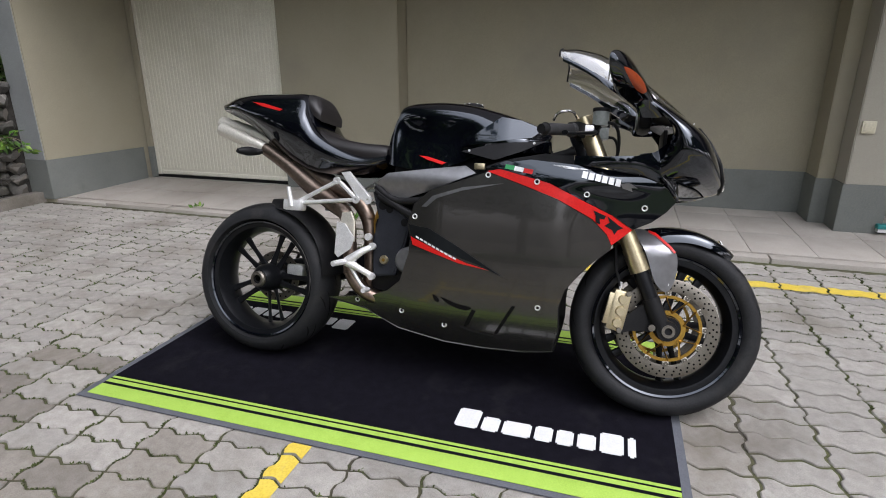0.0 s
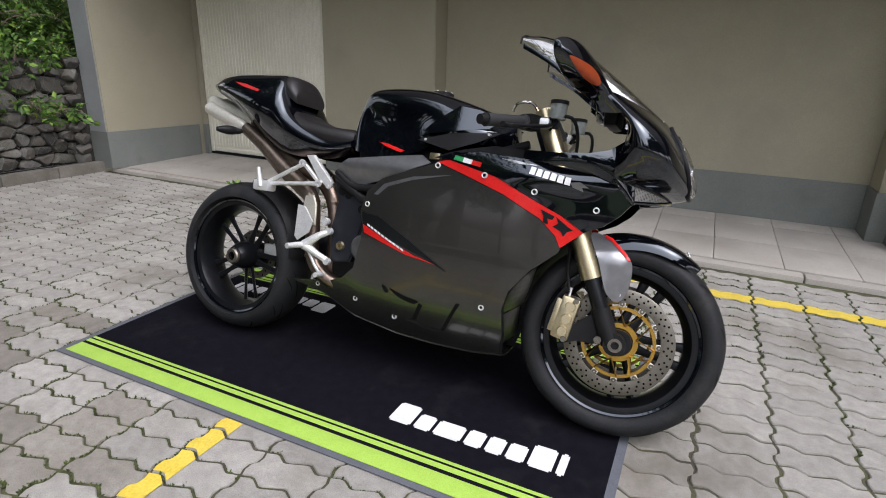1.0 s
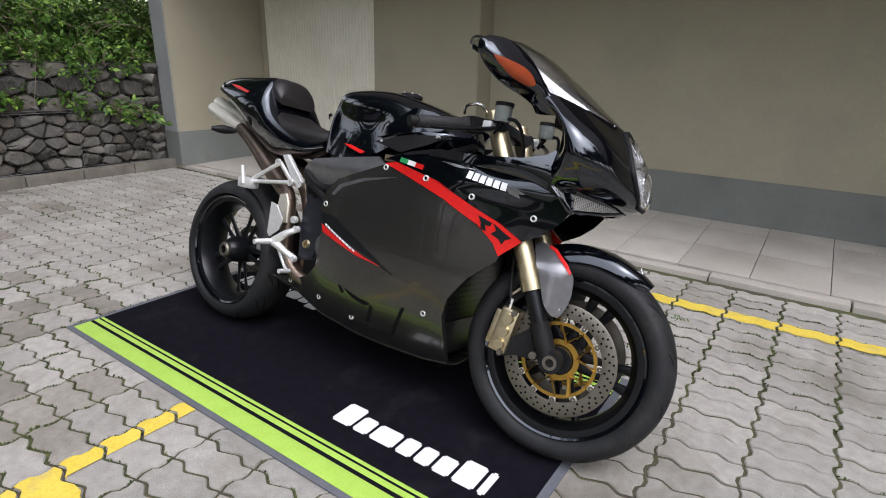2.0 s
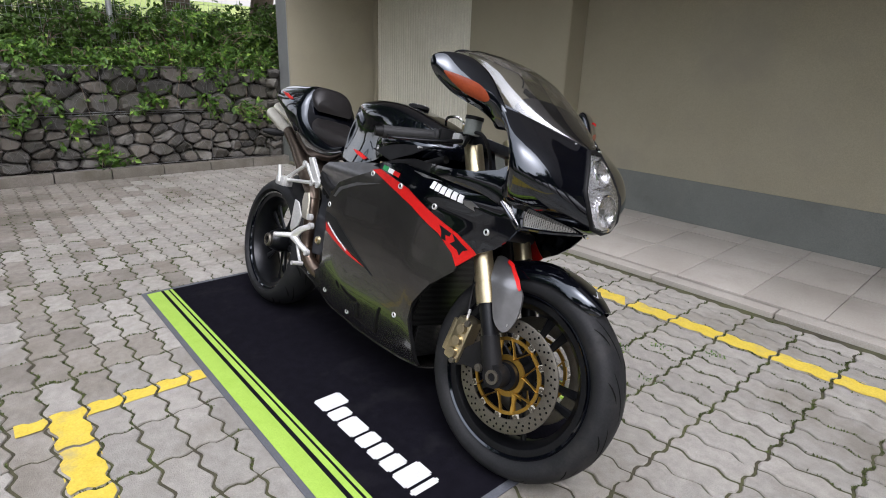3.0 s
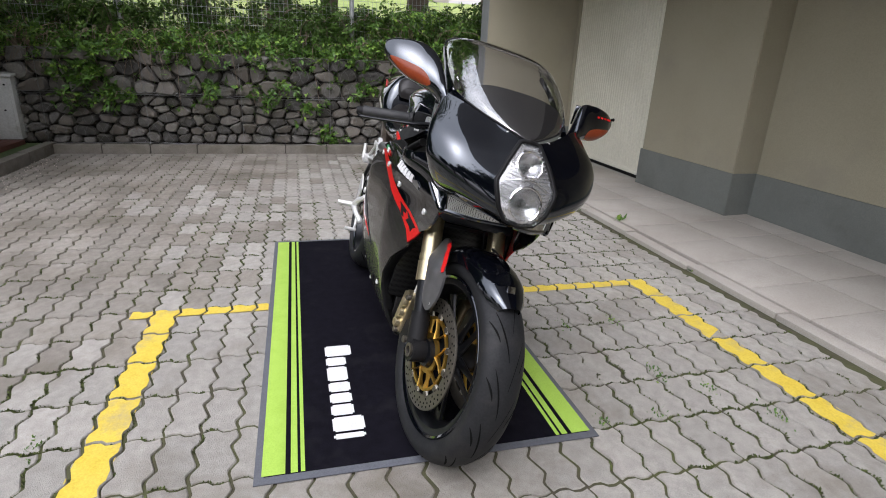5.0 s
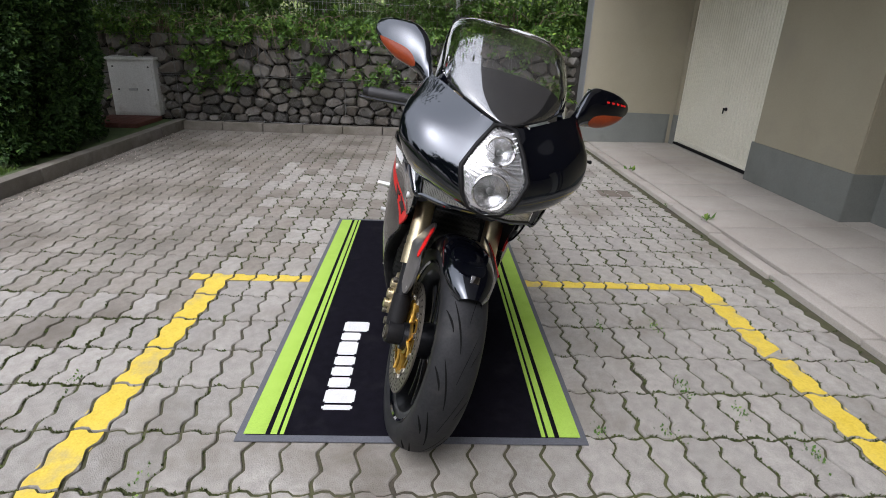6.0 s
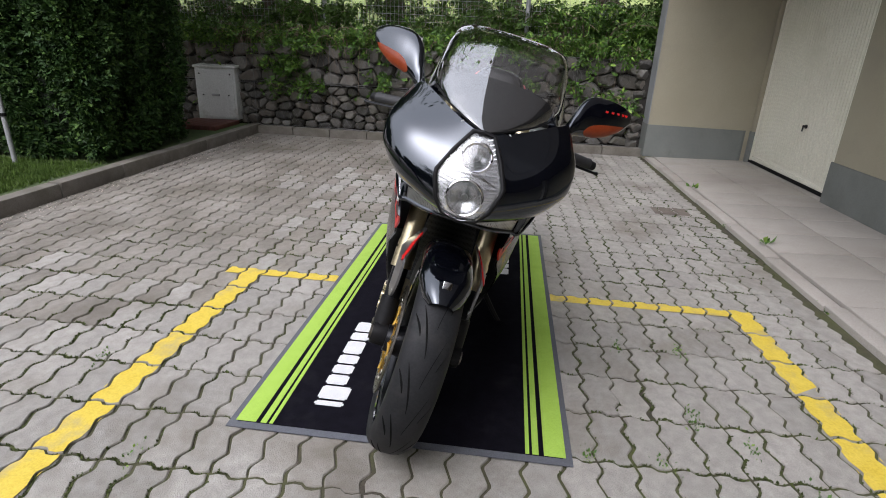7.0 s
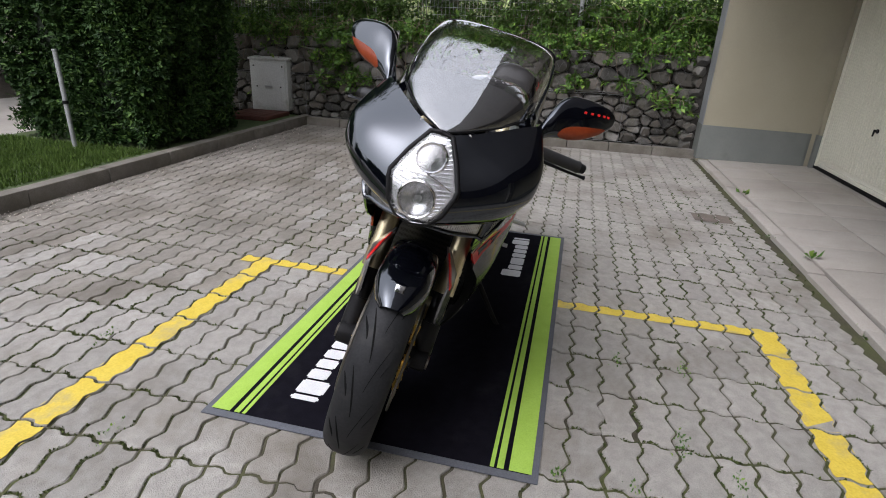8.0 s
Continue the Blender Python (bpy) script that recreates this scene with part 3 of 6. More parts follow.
def fitted_stone(poly, gap):
    """A rough stone that fills a patch of the wall, with a worn outline and a bulging, tilted face."""
    c = sum(poly) / len(poly)
    out = []
    for a, b in zip(poly, poly[1:] + poly[:1]):
        if np.linalg.norm(b - a) > 0.012:
            out += [a + (b - a) * 0.22, a + (b - a) * 0.5, a + (b - a) * 0.78]
    size = np.mean([np.linalg.norm(q - c) for q in out])
    out = [c + (q - c) * (1 - gap / size) * rng.uniform(0.94, 1.05) for q in out]
    bm = bmesh.new()
    tilt = rng.normal(0, 0.20, 2)
    push = rng.normal(0, 0.010)
    rings = []
    for scale, x in ((1.0, -0.07), (0.97, -0.008), (0.80, 0.22 * size), (0.42, 0.27 * size)):
        row = []
        for q in out:
            d = (q - c) * scale
            row.append(bm.verts.new((x + push + float(tilt @ d) + (rng.normal(0, 0.05 * size) if scale < 0.97 else 0.0), d[0], d[1])))
        rings.append(row)
    n = len(out)
    for r0, r1 in zip(rings, rings[1:]):
        for k in range(n):
            bm.faces.new((r0[k], r0[(k + 1) % n], r1[(k + 1) % n], r1[k]))
    bm.faces.new(rings[-1])
    bmesh.ops.recalc_face_normals(bm, faces=bm.faces)
    for f in bm.faces:
        f.smooth = True
    me = bpy.data.meshes.new("stone")
    bm.to_mesh(me)
    bm.free()
    me.set_sharp_from_angle(angle=radians(28))
    me.materials.append(M["stone"])
    return me, c


# the lower baskets hold smaller stones than the upper ones
for z0, z1, rows, step, flat in ((0.065, 0.545, 5, 0.150, 1.5), (0.555, 0.985, 3, 0.235, 1.55)):
    seeds = []
    for r in range(rows):
        y = -4.78 + rng.uniform(0, step)
        while y < 1.60:
            seeds.append((y, z0 + (r + 0.5 + rng.uniform(-0.34, 0.34)) * (z1 - z0) / rows))
            y += step * rng.uniform(0.45, 1.55)
    seeds = np.array(seeds)
    for k in range(len(seeds)):
        poly = cell(seeds, k, (-4.80, 1.62, z0, z1), flat)
        if len(poly) > 2:
            me, c = fitted_stone(poly, 0.0042)
            st = new("stone", me)
            st.parent = gabion
            st.location = (-4.345, c[0], c[1])
bm = bmesh.new()
for y in np.arange(-4.6, 1.56, 0.92):
    add_tube(bm, [(-4.285, y, 0.06), (-4.28, y + 0.004, 0.5), (-4.285, y, 0.98)], 0.003, 4)
for zz in (0.07, 0.555, 0.575, 0.975):
    add_tube(bm, [(-4.285 + 0.012 * math.sin(3 * y), y, zz + 0.01 * math.sin(2.3 * y)) for y in np.arange(-4.7, 1.6, 0.3)], 0.003, 4)
for k in range(-14, 74):
    for sgn in (1, -1):
        pts = []
        for i in range(13):
            zz = 0.07 + i * 0.0755
            y = -4.7 + k * 0.085 + sgn * (i * 0.0425 + (0.011 if i % 2 else -0.011)) + (0.55 if sgn < 0 else 0)
            if -4.7 < y < 1.55:
                pts.append((-4.283 + 0.012 * math.sin(9 * y + 7 * zz), y, zz))
        if len(pts) > 1:
            add_tube(bm, pts, 0.0011, 3, cap=False)
w = part("wire_mesh", bm, "wire", gabion, "thin galvanised wire netting")
for zz in np.arange(0.10, 0.98, 0.105):
    for xx in (-4.36, -4.25):
        sz = rng.uniform(0.9, 1.2)
        s = new("stone", SHAPES[int(rng.integers(0, 8))])
        s.parent = gabion
        s.matrix_basis = pose(xx + rng.uniform(-0.02, 0.02), 1.60, zz + rng.uniform(-0.015, 0.015), *rng.uniform(-14, 14, 3)) @ Matrix.Diagonal((0.16 * sz, 0.16, 0.125 * sz, 1))
part("return_fill", boxed(-4.4, -4.215, 1.60, 2.0, 0.0, 0.93), "gap_fill", gabion)
w["kind"] = "stuff"

# the bank behind, rising to the trees
bm = bmesh.new()
V = [[bm.verts.new((-4.4 - 0.35 * i, -14 + 0.5 * j, 0.90 + min(0.012 * i, 0.12) + 0.05 * noise.noise(Vector((i * 0.6, j * 0.5, 0))))) for j in range(58)] for i in range(40)]
for i in range(39):
    for j in range(57):
        bm.faces.new((V[i][j], V[i + 1][j], V[i + 1][j + 1], V[i][j + 1]))
structure(part("bank", bm, "soil"), "overgrown earth bank behind the stone wall", "bank")
bm = bmesh.new()
V = [[bm.verts.new((-7.8 - 0.6 * i, -16 + 0.9 * j, 1.02 + 0.10 * i + 0.07 * noise.noise(Vector((i * 0.5, j * 0.4, 3))))) for j in range(38)] for i in range(20)]
for i in range(19):
    for j in range(37):
        bm.faces.new((V[i][j], V[i + 1][j], V[i + 1][j + 1], V[i][j + 1]))
structure(part("meadow", bm, "meadow"), "bright yellow-green meadow rising beyond the trees", "meadow")

k = 0
for y in np.arange(-4.8, 1.45, 0.40):
    k += 1
    shrub("bramble", (-4.45 + random.uniform(-0.05, 0.06), y + random.uniform(-0.1, 0.1), 0.92), (0.24, 0.34, 0.22), 900, 0.050, 100 + k, "green bramble hanging over the stone wall", "shrub", hang=1.0 + 0.9 * math.sin(k * 2.1), group="brambles on the wall")
for y, zz, n in ((-2.35, 0.72, 420), (-2.1, 0.5, 380), (-2.45, 0.45, 200), (-0.75, 0.50, 150), (-0.45, 0.62, 190), (-0.30, 0.40, 110), (-0.05, 0.10, 150), (0.35, 0.62, 260), (0.95, 0.60, 160), (-1.25, 0.56, 170), (1.52, 1.02, 160)):
    k += 1
    shrub("ivy_tuft", (-4.33, y, zz), (0.10, 0.15, 0.11), n, 0.062, 200 + k, "small green plant growing out of the stones", "plant", stems=5, hang=0.7, clumps=4, group="plants in the wall")
for y, zz, rx in ((1.36, 0.50, 0.42), (1.28, 0.54, 0.30)):
    k += 1
    shrub("ivy_tuft", (-4.32, y, zz), (rx, 0.14, 0.10), 190, 0.062, 200 + k, "small green plant growing out of the stones", "plant", stems=8, hang=0.3, clumps=6, group="plants in the wall")
for i, (x, y, s) in enumerate(((-4.9, -4.2, 1.0), (-5.1, -3.1, 1.1), (-4.95, -2.2, 0.9), (-5.2, -1.3, 1.0), (-5.0, -0.4, 1.0), (-5.15, 0.5, 1.1), (-5.0, 1.3, 1.1), (-5.6, -2.7, 1.2), (-5.8, 0.0, 1.2), (-5.7, 2.0, 1.3), (-5.9, -4.5, 1.3), (-6.2, 1.1, 1.4), (-4.75, 1.1, 1.5), (-4.85, 1.75, 1.2), (-4.9, 2.3, 1.4), (-5.2, 1.9, 1.9), (-5.2, 2.6, 2.0), (-5.5, 0.2, 1.2), (-6.3, -3.6, 1.7), (-6.4, -2.0, 1.8), (-6.2, -0.9, 1.6), (-6.5, 0.6, 1.9), (-6.3, 2.4, 1.8), (-7.0, -4.6, 1.9))):
    shrub("bush", (x - 0.2, y, 0.95), (0.42 * s, 0.5 * s, 0.34 * s + 0.12 * (i % 3)), 2300, 0.056, 300 + i, "dense leafy bush on the bank", "bush", material="leaf" if i % 3 == 0 else "leaf_far", stems=22, hang=0.2, clumps=12, group="bushes on the bank")


def tree(name, base, height, lean, seed, crown, label, radius=0.14, leaf=0.18, group="trees on the bank"):
    rng = np.random.default_rng(seed)
    ob = empty(name, Matrix.Translation(base), label, "tree", group)
    bm = bmesh.new()
    top = Vector((lean[0], lean[1], height))
    trunk = [Vector((0, 0, -0.1)), top * 0.3 + Vector((0.05, 0.03, 0)), top * 0.65, top]
    add_tube(bm, trunk, [radius * 1.25, radius, radius * 0.75, radius * 0.4], 12, 8)
    P = []
    for i in range(11):
        s = rng.uniform(0.5, 1.0)
        root = top * s
        a = rng.uniform(0, 2 * math.pi)
        end = root + Vector((math.cos(a), math.sin(a), rng.uniform(-0.15, 0.6))) * crown * rng.uniform(0.5, 1.0)
        mid = (root + end) / 2 + Vector((0, 0, 0.15))
        add_tube(bm, [root, mid, end], [radius * 0.35, radius * 0.2, 0.012], 7, 5)
        line = np.array([list(v) for v in catmull([root, mid, end], 8)])
        for c in line[4:]:
            P.append(c + rng.normal(size=(60, 3)) * crown * 0.17)
    part("trunk", bm, "bark", ob)
    tagged(leaf_mesh("crown", np.concatenate(P), leaf, "leaf_far", ob), kind="stuff")
    return ob


for i, (x, y, r) in enumerate(((-6.4, -3.3, 0.16), (-6.9, -1.65, 0.13), (-6.6, 0.15, 0.10), (-7.2, 1.5, 0.15), (-8.2, -5.2, 0.2), (-8.8, -0.6, 0.18), (-6.3, -5.0, 0.15), (-6.8, 2.6, 0.14))):
    tree("tree", (x - 0.2, y, 1.05), 6.0 + 0.5 * (i % 3), (3.2 - 0.2 * i, 0.15 * (i % 2), 0), 40 + i, 3.3, "leafy tree on the bank behind the wall", r)

tree("tree", (-4.2, -5.2, 0.08), 5.4, (0.4, 0.7, 0), 58, 2.9, "leafy tree standing behind the hedge", 0.15, 0.17, "trees on the bank")

# unseen trees that paint and screen mirror, sized to block skylight from the walls
for i, (x, y, h, c) in enumerate(((-9.5, -7.6, 7.5, 3.0), (-6.8, -7.8, 6.0, 2.6), (-3.4, -8.6, 5.2, 2.4), (-0.8, -9.2, 4.0, 1.9), (4.4, -9.0, 3.6, 1.8), (6.6, -6.4, 3.2, 1.7), (8.6, -4.8, 3.6, 1.8), (9.6, -2.2, 5.4, 2.5), (9.4, 0.4, 5.6, 2.5), (9.8, 2.6, 6.0, 2.6), (11.0, 5.2, 5.6, 2.4))):
    tree("yard_tree", (x, y, 0.0), h, (0.3, 0.2, 0), 70 + i, c, "tall leafy tree out of view, mirrored in the paint and blocking skylight", 0.24, 0.28, "trees round the yard")

# wire fence on the bank
fence = empty("fence", Matrix.Translation((-5.25, 0, 1.0)), "grey wire fence on the bank among the bushes", "fence")
for y in (-4.75, -2.2, 0.35):
    part("post", tubed([(0, y, -0.15), (0, y, 1.4)], 0.028, 10), "galv", fence)
bm = bmesh.new()
for i in range(16):
    add_tube(bm, [(0, -5.0, 0.05 + 0.085 * i), (0, 1.6, 0.05 + 0.085 * i)], 0.0022, 4)
for y in np.arange(-5.0, 1.6, 0.05):
    add_tube(bm, [(0.003, y, 0.03), (0.003, y, 1.36)], 0.0018, 4)
w = part("wire_panel", bm, "galv", fence)
w["kind"] = "stuff"

house = empty("house", Matrix.Translation((-20, 2.0, -0.06)), "distant pale house with a pink gable beyond the trees", "house")
part("wall", boxed(-4, 0, -4, 3.5, 0, 4.8, 0.02), "plaster_light", house)
bm = bmesh.new()
add_loft(bm, [[(-4.3, -4.3, 4.1), (-2, -4.3, 6.0), (0.3, -4.3, 4.1)], [(-4.3, 3.8, 4.1), (-2, 3.8, 6.0), (0.3, 3.8, 4.1)]], True, True)
part("roof", bm, "rust", house, "red-brown roof")
for y in (-2.6, -0.4, 1.8):
    win = part("window", boxed(-0.02, 0.03, y - 0.45, y + 0.45, 1.3, 2.6, 0.01), "white_paint", house)
    part("pane", boxed(0.025, 0.04, y - 0.38, y + 0.38, 1.37, 2.53), "satin_black", win)

# hedge, post, cabinet on the lawn side
hedge = empty("hedge", Matrix.Translation((-2.4, -3.5, 0.08)), "tall dense dark green clipped hedge", "hedge")
# near-black box, its colour stands for the shade inside the hedge
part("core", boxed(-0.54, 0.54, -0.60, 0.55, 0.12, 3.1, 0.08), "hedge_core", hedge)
rng = np.random.default_rng(5)
P = []
for face, n in (("x", 60000), ("y", 60000), ("-y", 5000), ("top", 3000)):
    u, v = rng.uniform(-1, 1, n), rng.uniform(0, 1, n)
    depth = np.abs(rng.normal(0, 0.045, n))
    z = 0.06 + v * 3.15
    lump = 0.045 * np.sin(u * 9 + 2 * z) + 0.04 * np.sin(7 * z + 4 * u)
    if face == "x":
        P.append(np.stack([0.62 + lump - depth, u * 0.70 - 0.02, z], 1))
    elif face == "y":
        P.append(np.stack([u * 0.66, 0.65 + lump - depth, z], 1))
    elif face == "-y":
        P.append(np.stack([u * 0.66, -0.70 - lump + depth, z], 1))
    else:
        P.append(np.stack([u * 0.66, rng.uniform(-0.7, 0.65, n), 3.2 - depth], 1))
tagged(leaf_mesh("leaves", np.concatenate(P), 0.040, "hedge_leaf", hedge, up=0.25, out=(0.45, 0.35, 0.1), fan=True), kind="stuff")
bm = bmesh.new()
for i in range(14):
    y = -0.5 + 0.075 * i
    add_tube(bm, [(0.1 * math.sin(i), y, 0), (0.1 * math.sin(i) + 0.02, y, 0.4)], 0.018, 6)
tagged(part("stems", bm, "bark", hedge), kind="stuff")

post = tagged(part("post", tubed([(0, 0, 0), (-0.012, -0.02, 0.36), (-0.03, -0.045, 0.74)], 0.017, 12), "galv"), "thin grey metal post standing in the lawn", "post")
post.location = (-1.60, -3.42, 0.085)
part("cap", disced(0.02, 0.0, 0.012, (-0.03, -0.045, 0.735), 14, "z"), "galv", post)
part("clamp", lathed([(0.017, -0.012), (0.022, -0.012), (0.022, 0.012), (0.017, 0.012)], (-0.012, -0.02, 0.36), 14, True, "z"), "satin_black", post)

cab = empty("utility_cabinet", pose(-4.30, -3.19, 0.12, 0, 0, 4), "pale grey steel utility cabinet on a red-brown base", "cabinet")
part("body", boxed(-0.12, 0.12, -0.235, 0.235, 0.0, 0.575, 0.006), "cabinet", cab)
bm = bmesh.new()
add_box(bm, -0.135, 0.135, -0.25, 0.25, 0.576, 0.602, 0.006)
for v in bm.verts:
    v.co.z += 0.02 * (0.5 - v.co.x / 0.27)
part("roof", bm, "cabinet", cab)
cdoor = part("door", boxed(0.121, 0.132, -0.21, 0.21, 0.03, 0.55, 0.004), "cabinet", cab)
part("handle", boxed(0.133, 0.152, -0.045, 0.045, 0.265, 0.29, 0.004), "galv", cdoor)
for y, z in ((-0.18, 0.51), (0.18, 0.51), (-0.15, 0.275), (0.15, 0.275)):
    part("lock", disced(0.009, 0.131, 0.138, (0, y, z), 12, "x"), "satin_black", cdoor)
for i in range(4):
    part("louvre", boxed(-0.06, 0.04, 0.236, 0.244, 0.45 + 0.022 * i, 0.462 + 0.022 * i, 0.002), "cabinet", cab)
    part("louvre", boxed(-0.06, 0.04, 0.236, 0.244, 0.07 + 0.022 * i, 0.082 + 0.022 * i, 0.002), "cabinet", cab)
deck = empty("board_platform", Matrix.Translation((-3.83, -3.17, 0.085)), "low platform of red-brown boards beside the cabinet", "platform")
for i in range(6):
    part("board", boxed(-0.28, 0.28, -0.26 + 0.090 * i, -0.174 + 0.090 * i, 0.0, 0.045, 0.003), "rust", deck)

# lawn blades
rng = np.random.default_rng(11)
n = 42000
gx, gy = rng.uniform(-1.75, 1.4, n), rng.uniform(-4.3, -2.82, n)
tagged(leaf_mesh("grass", np.stack([gx, gy, np.full(n, 0.08)], 1), 0.040, "grass", None, up=-0.2, out=(0, 0, 1.2), droop=-0.9, slim=0.07), "short green grass along the kerb", "grass", kind="stuff")

# a few weeds at the kerb and in the joints
for i, (x, y, z, n, s) in enumerate(((-1.22, 1.79, 0.028, 7, 0.055), (-1.6, 1.71, 0.0, 22, 0.022), (-2.6, 1.79, 0.028, 8, 0.04), (0.135, 0.93, 0, 30, 0.012), (0.135, 0.70, 0, 26, 0.011), (0.55, 0.86, 0, 40, 0.013), (0.66, 0.99, 0, 26, 0.012), (0.85, 1.1, 0, 30, 0.013), (0.76, 0.72, 0, 30, 0.010), (0.76, 0.52, 0, 30, 0.011), (-0.35, 1.705, 0, 26, 0.02), (0.97, -0.7, 0, 20, 0.010), (0.55, -1.1, 0, 26, 0.011))):
    rng = np.random.default_rng(500 + i)
    w = empty("weed", Matrix.Translation((x, y, z)), "small green weed in a paving joint", "weed", "weeds in the joints")
    pts = rng.normal(size=(n, 3)) * np.array([0.03, 0.012, 0.003]) * (1 if s < 0.05 else 0.6)
    pts[:, 2] = np.abs(pts[:, 2])
    tagged(leaf_mesh("leaves", pts, s, "leaf", w, up=0.1, out=(0, 0, 0.8), droop=-0.6), kind="stuff")

# dry brush and fallen petals along the garden kerb
for i, (y, n) in enumerate(((-3.0, 46), (-2.2, 38), (-1.4, 24), (0.6, 18))):
    shrub("dry_brush", (-4.52, y, 0.93), (0.26, 0.42, 0.26), 46, 0.05, 620 + i, "tangle of dry brown twigs over the stone wall", "brush", stems=n, hang=0.9, clumps=3, group="dry brush on the wall")
rng = np.random.default_rng(21)
n = 900
px, py = rng.uniform(-3.8, 0.6, n), -2.655 + np.abs(rng.normal(0, 0.10, n))
petals = tagged(leaf_mesh("petals", np.stack([px, py, np.full(n, 0.004)], 1), 0.012, "petal", None, up=3.0, droop=0.0), "pale fallen petals and crumbs along the kerb", "debris", kind="stuff")


# ---- the display mat ----
mat = tagged(part("floor_mat", boxed(-1.12, 0.82, -0.515, 0.470, 0.001, 0.0045, 0.001), "rubber_edge"), "black felt display mat with lime green stripes and white lettering", "mat")
part("felt", boxed(-1.093, 0.795, -0.490, 0.445, 0.004, 0.0065, 0.0008), "felt", mat, "black felt")
for side in (-1, 1):
    for a, b in ((0.392, 0.452), (0.360, 0.378), (0.341, 0.352)):
        lo, hi = (a, b) if side > 0 else (-b - 0.044, -a - 0.044)
        part("stripe", boxed(-1.092, 0.794, min(lo, hi), max(lo, hi), 0.0062, 0.0073, 0.0004), "green", mat, "lime green stripe")


def lettering(x0, x1, y0, y1, z0, z1, flip=False):
    """A row of plain blocks in the place and size of a brand's letters."""
    widths = (0.15, 0.115, 0.175, 0.115, 0.11, 0.115, 0.14, 0.06)
    heights = (1.0, 0.74, 0.72, 0.74, 0.74, 0.74, 1.0, 0.98)
    a = 0.0
    for w, h in zip(widths, heights):
        b = a + w - 0.020
        lo, hi = (x0 + (x1 - x0) * a / 0.98, x0 + (x1 - x0) * b / 0.98) if not flip else (x1 - (x1 - x0) * b / 0.98, x1 - (x1 - x0) * a / 0.98)
        c0, c1 = (y0, y0 + (y1 - y0) * h) if not flip else (y1 - (y1 - y0) * h, y1)
        bm = boxed(lo, hi, c0, c1, z0, z1)
        es = [e for e in bm.edges if abs(e.verts[0].co.z - e.verts[1].co.z) > 0.0005]
        bmesh.ops.bevel(bm, geom=es, offset=0.006, segments=2, affect="EDGES")
        part("brand_block", bm, "white_felt", mat, "white plain block of the brand mark")
        a += w


lettering(0.152, 0.697, -0.302, -0.208, 0.0066, 0.0076)
lettering(-1.02, -0.463, 0.19, 0.282, 0.0066, 0.0076, True)


# ---- the motorcycle, built upright and leant on its stand ----
bike = empty("motorcycle", pose(0.020, -0.055, 0.004, -14, 0, 0), "gloss black and titanium grey sports motorcycle leaning on its stand", "motorcycle")


def lerp_table(table, x):
    xs, ys = zip(*table)
    return float(np.interp(x, xs, ys))


def smooth_table(table, x):
    """Average of a table over a short stretch, to round its corners."""
    return sum(lerp_table(table, x + d) for d in (-0.03, -0.015, 0, 0.015, 0.03)) / 5


BASE = ((0.14, 0.035), (0.165, 0.07), (0.20, 0.105), (0.25, 0.137), (0.32, 0.166), (0.45, 0.200), (0.60, 0.214), (0.72, 0.214), (0.80, 0.205), (0.90, 0.18))
TAPER = ((-0.45, 0.52), (-0.28, 0.68), (-0.10, 0.93), (0.02, 1.0), (0.30, 1.0), (0.42, 0.975), (0.48, 0.93), (0.56, 0.83), (0.62, 0.79), (0.72, 0.70), (0.78, 0.62))


def half_width(x, z):
    tuck = max(0.0, min(1.0, (x - 0.40) / 0.18)) * max(0.0, min(1.0, (0.705 - z) / 0.12))
    return smooth_table(BASE, z) * smooth_table(TAPER, x) - 0.026 * tuck


def add_panel(bm, outline, width, side, lift=0.0, step=0.022, t=0.004, rounded=0):
    """A body panel: an outline in side view laid on the half-width of the bike."""
    pts = [(p.x, p.z) for p in catmull([(x, 0, z) for x, z in outline], rounded, True)] if rounded else list(outline)
    b = bmesh.new()
    b.faces.new([b.verts.new((x, 0, z)) for x, z in pts])
    xs, zs = [p[0] for p in pts], [p[1] for p in pts]
    for lo, hi, no in ((min(xs), max(xs), (1, 0, 0)), (min(zs), max(zs), (0, 0, 1))):
        n = int((hi - lo) / step)
        for i in range(1, n + 1):
            c = lo + (hi - lo) * i / (n + 1)
            bmesh.ops.bisect_plane(b, geom=list(b.verts) + list(b.edges) + list(b.faces), plane_co=[c * k for k in no], plane_no=no)
    bmesh.ops.triangulate(b, faces=[f for f in b.faces if len(f.verts) > 4])
    for v in b.verts:
        v.co.y = side * (width(v.co.x, v.co.z) + lift)
    vm = {v: bm.verts.new(v.co) for v in b.verts}
    vi = {v: bm.verts.new(v.co - Vector((0, side * t, 0))) for v in b.verts}
    for f in b.faces:
        bm.faces.new([vm[v] for v in f.verts])
        bm.faces.new([vi[v] for v in reversed(f.verts)])
    for e in b.edges:
        if len(e.link_faces) == 1:
            a, c = e.verts
            bm.faces.new((vm[a], vm[c], vi[c], vi[a]))
    b.free()


def panel(*a, **k):
    bm = bmesh.new()
    add_panel(bm, *a, **k)
    return bm


# --- wheels ---
FW, RW = Vector((0.710, 0, 0.286)), Vector((-0.702, 0, 0.291))


def tyre_profile(R, w, rim):
    top = [(R - 0.0001 - (1 - math.cos(a)) * w * 0.62, w * math.sin(a)) for a in [radians(d) for d in range(-86, 87, 9)]]
    R0 = R - (1 - math.cos(radians(86))) * w * 0.62
    return [(rim - 0.004, -w * 0.60), (rim + 0.006, -w * 0.80), (rim + (R0 - rim) * 0.45, -w * 0.99)] + top + [(rim + (R0 - rim) * 0.45, w * 0.99), (rim + 0.006, w * 0.80), (rim - 0.004, w * 0.60)]


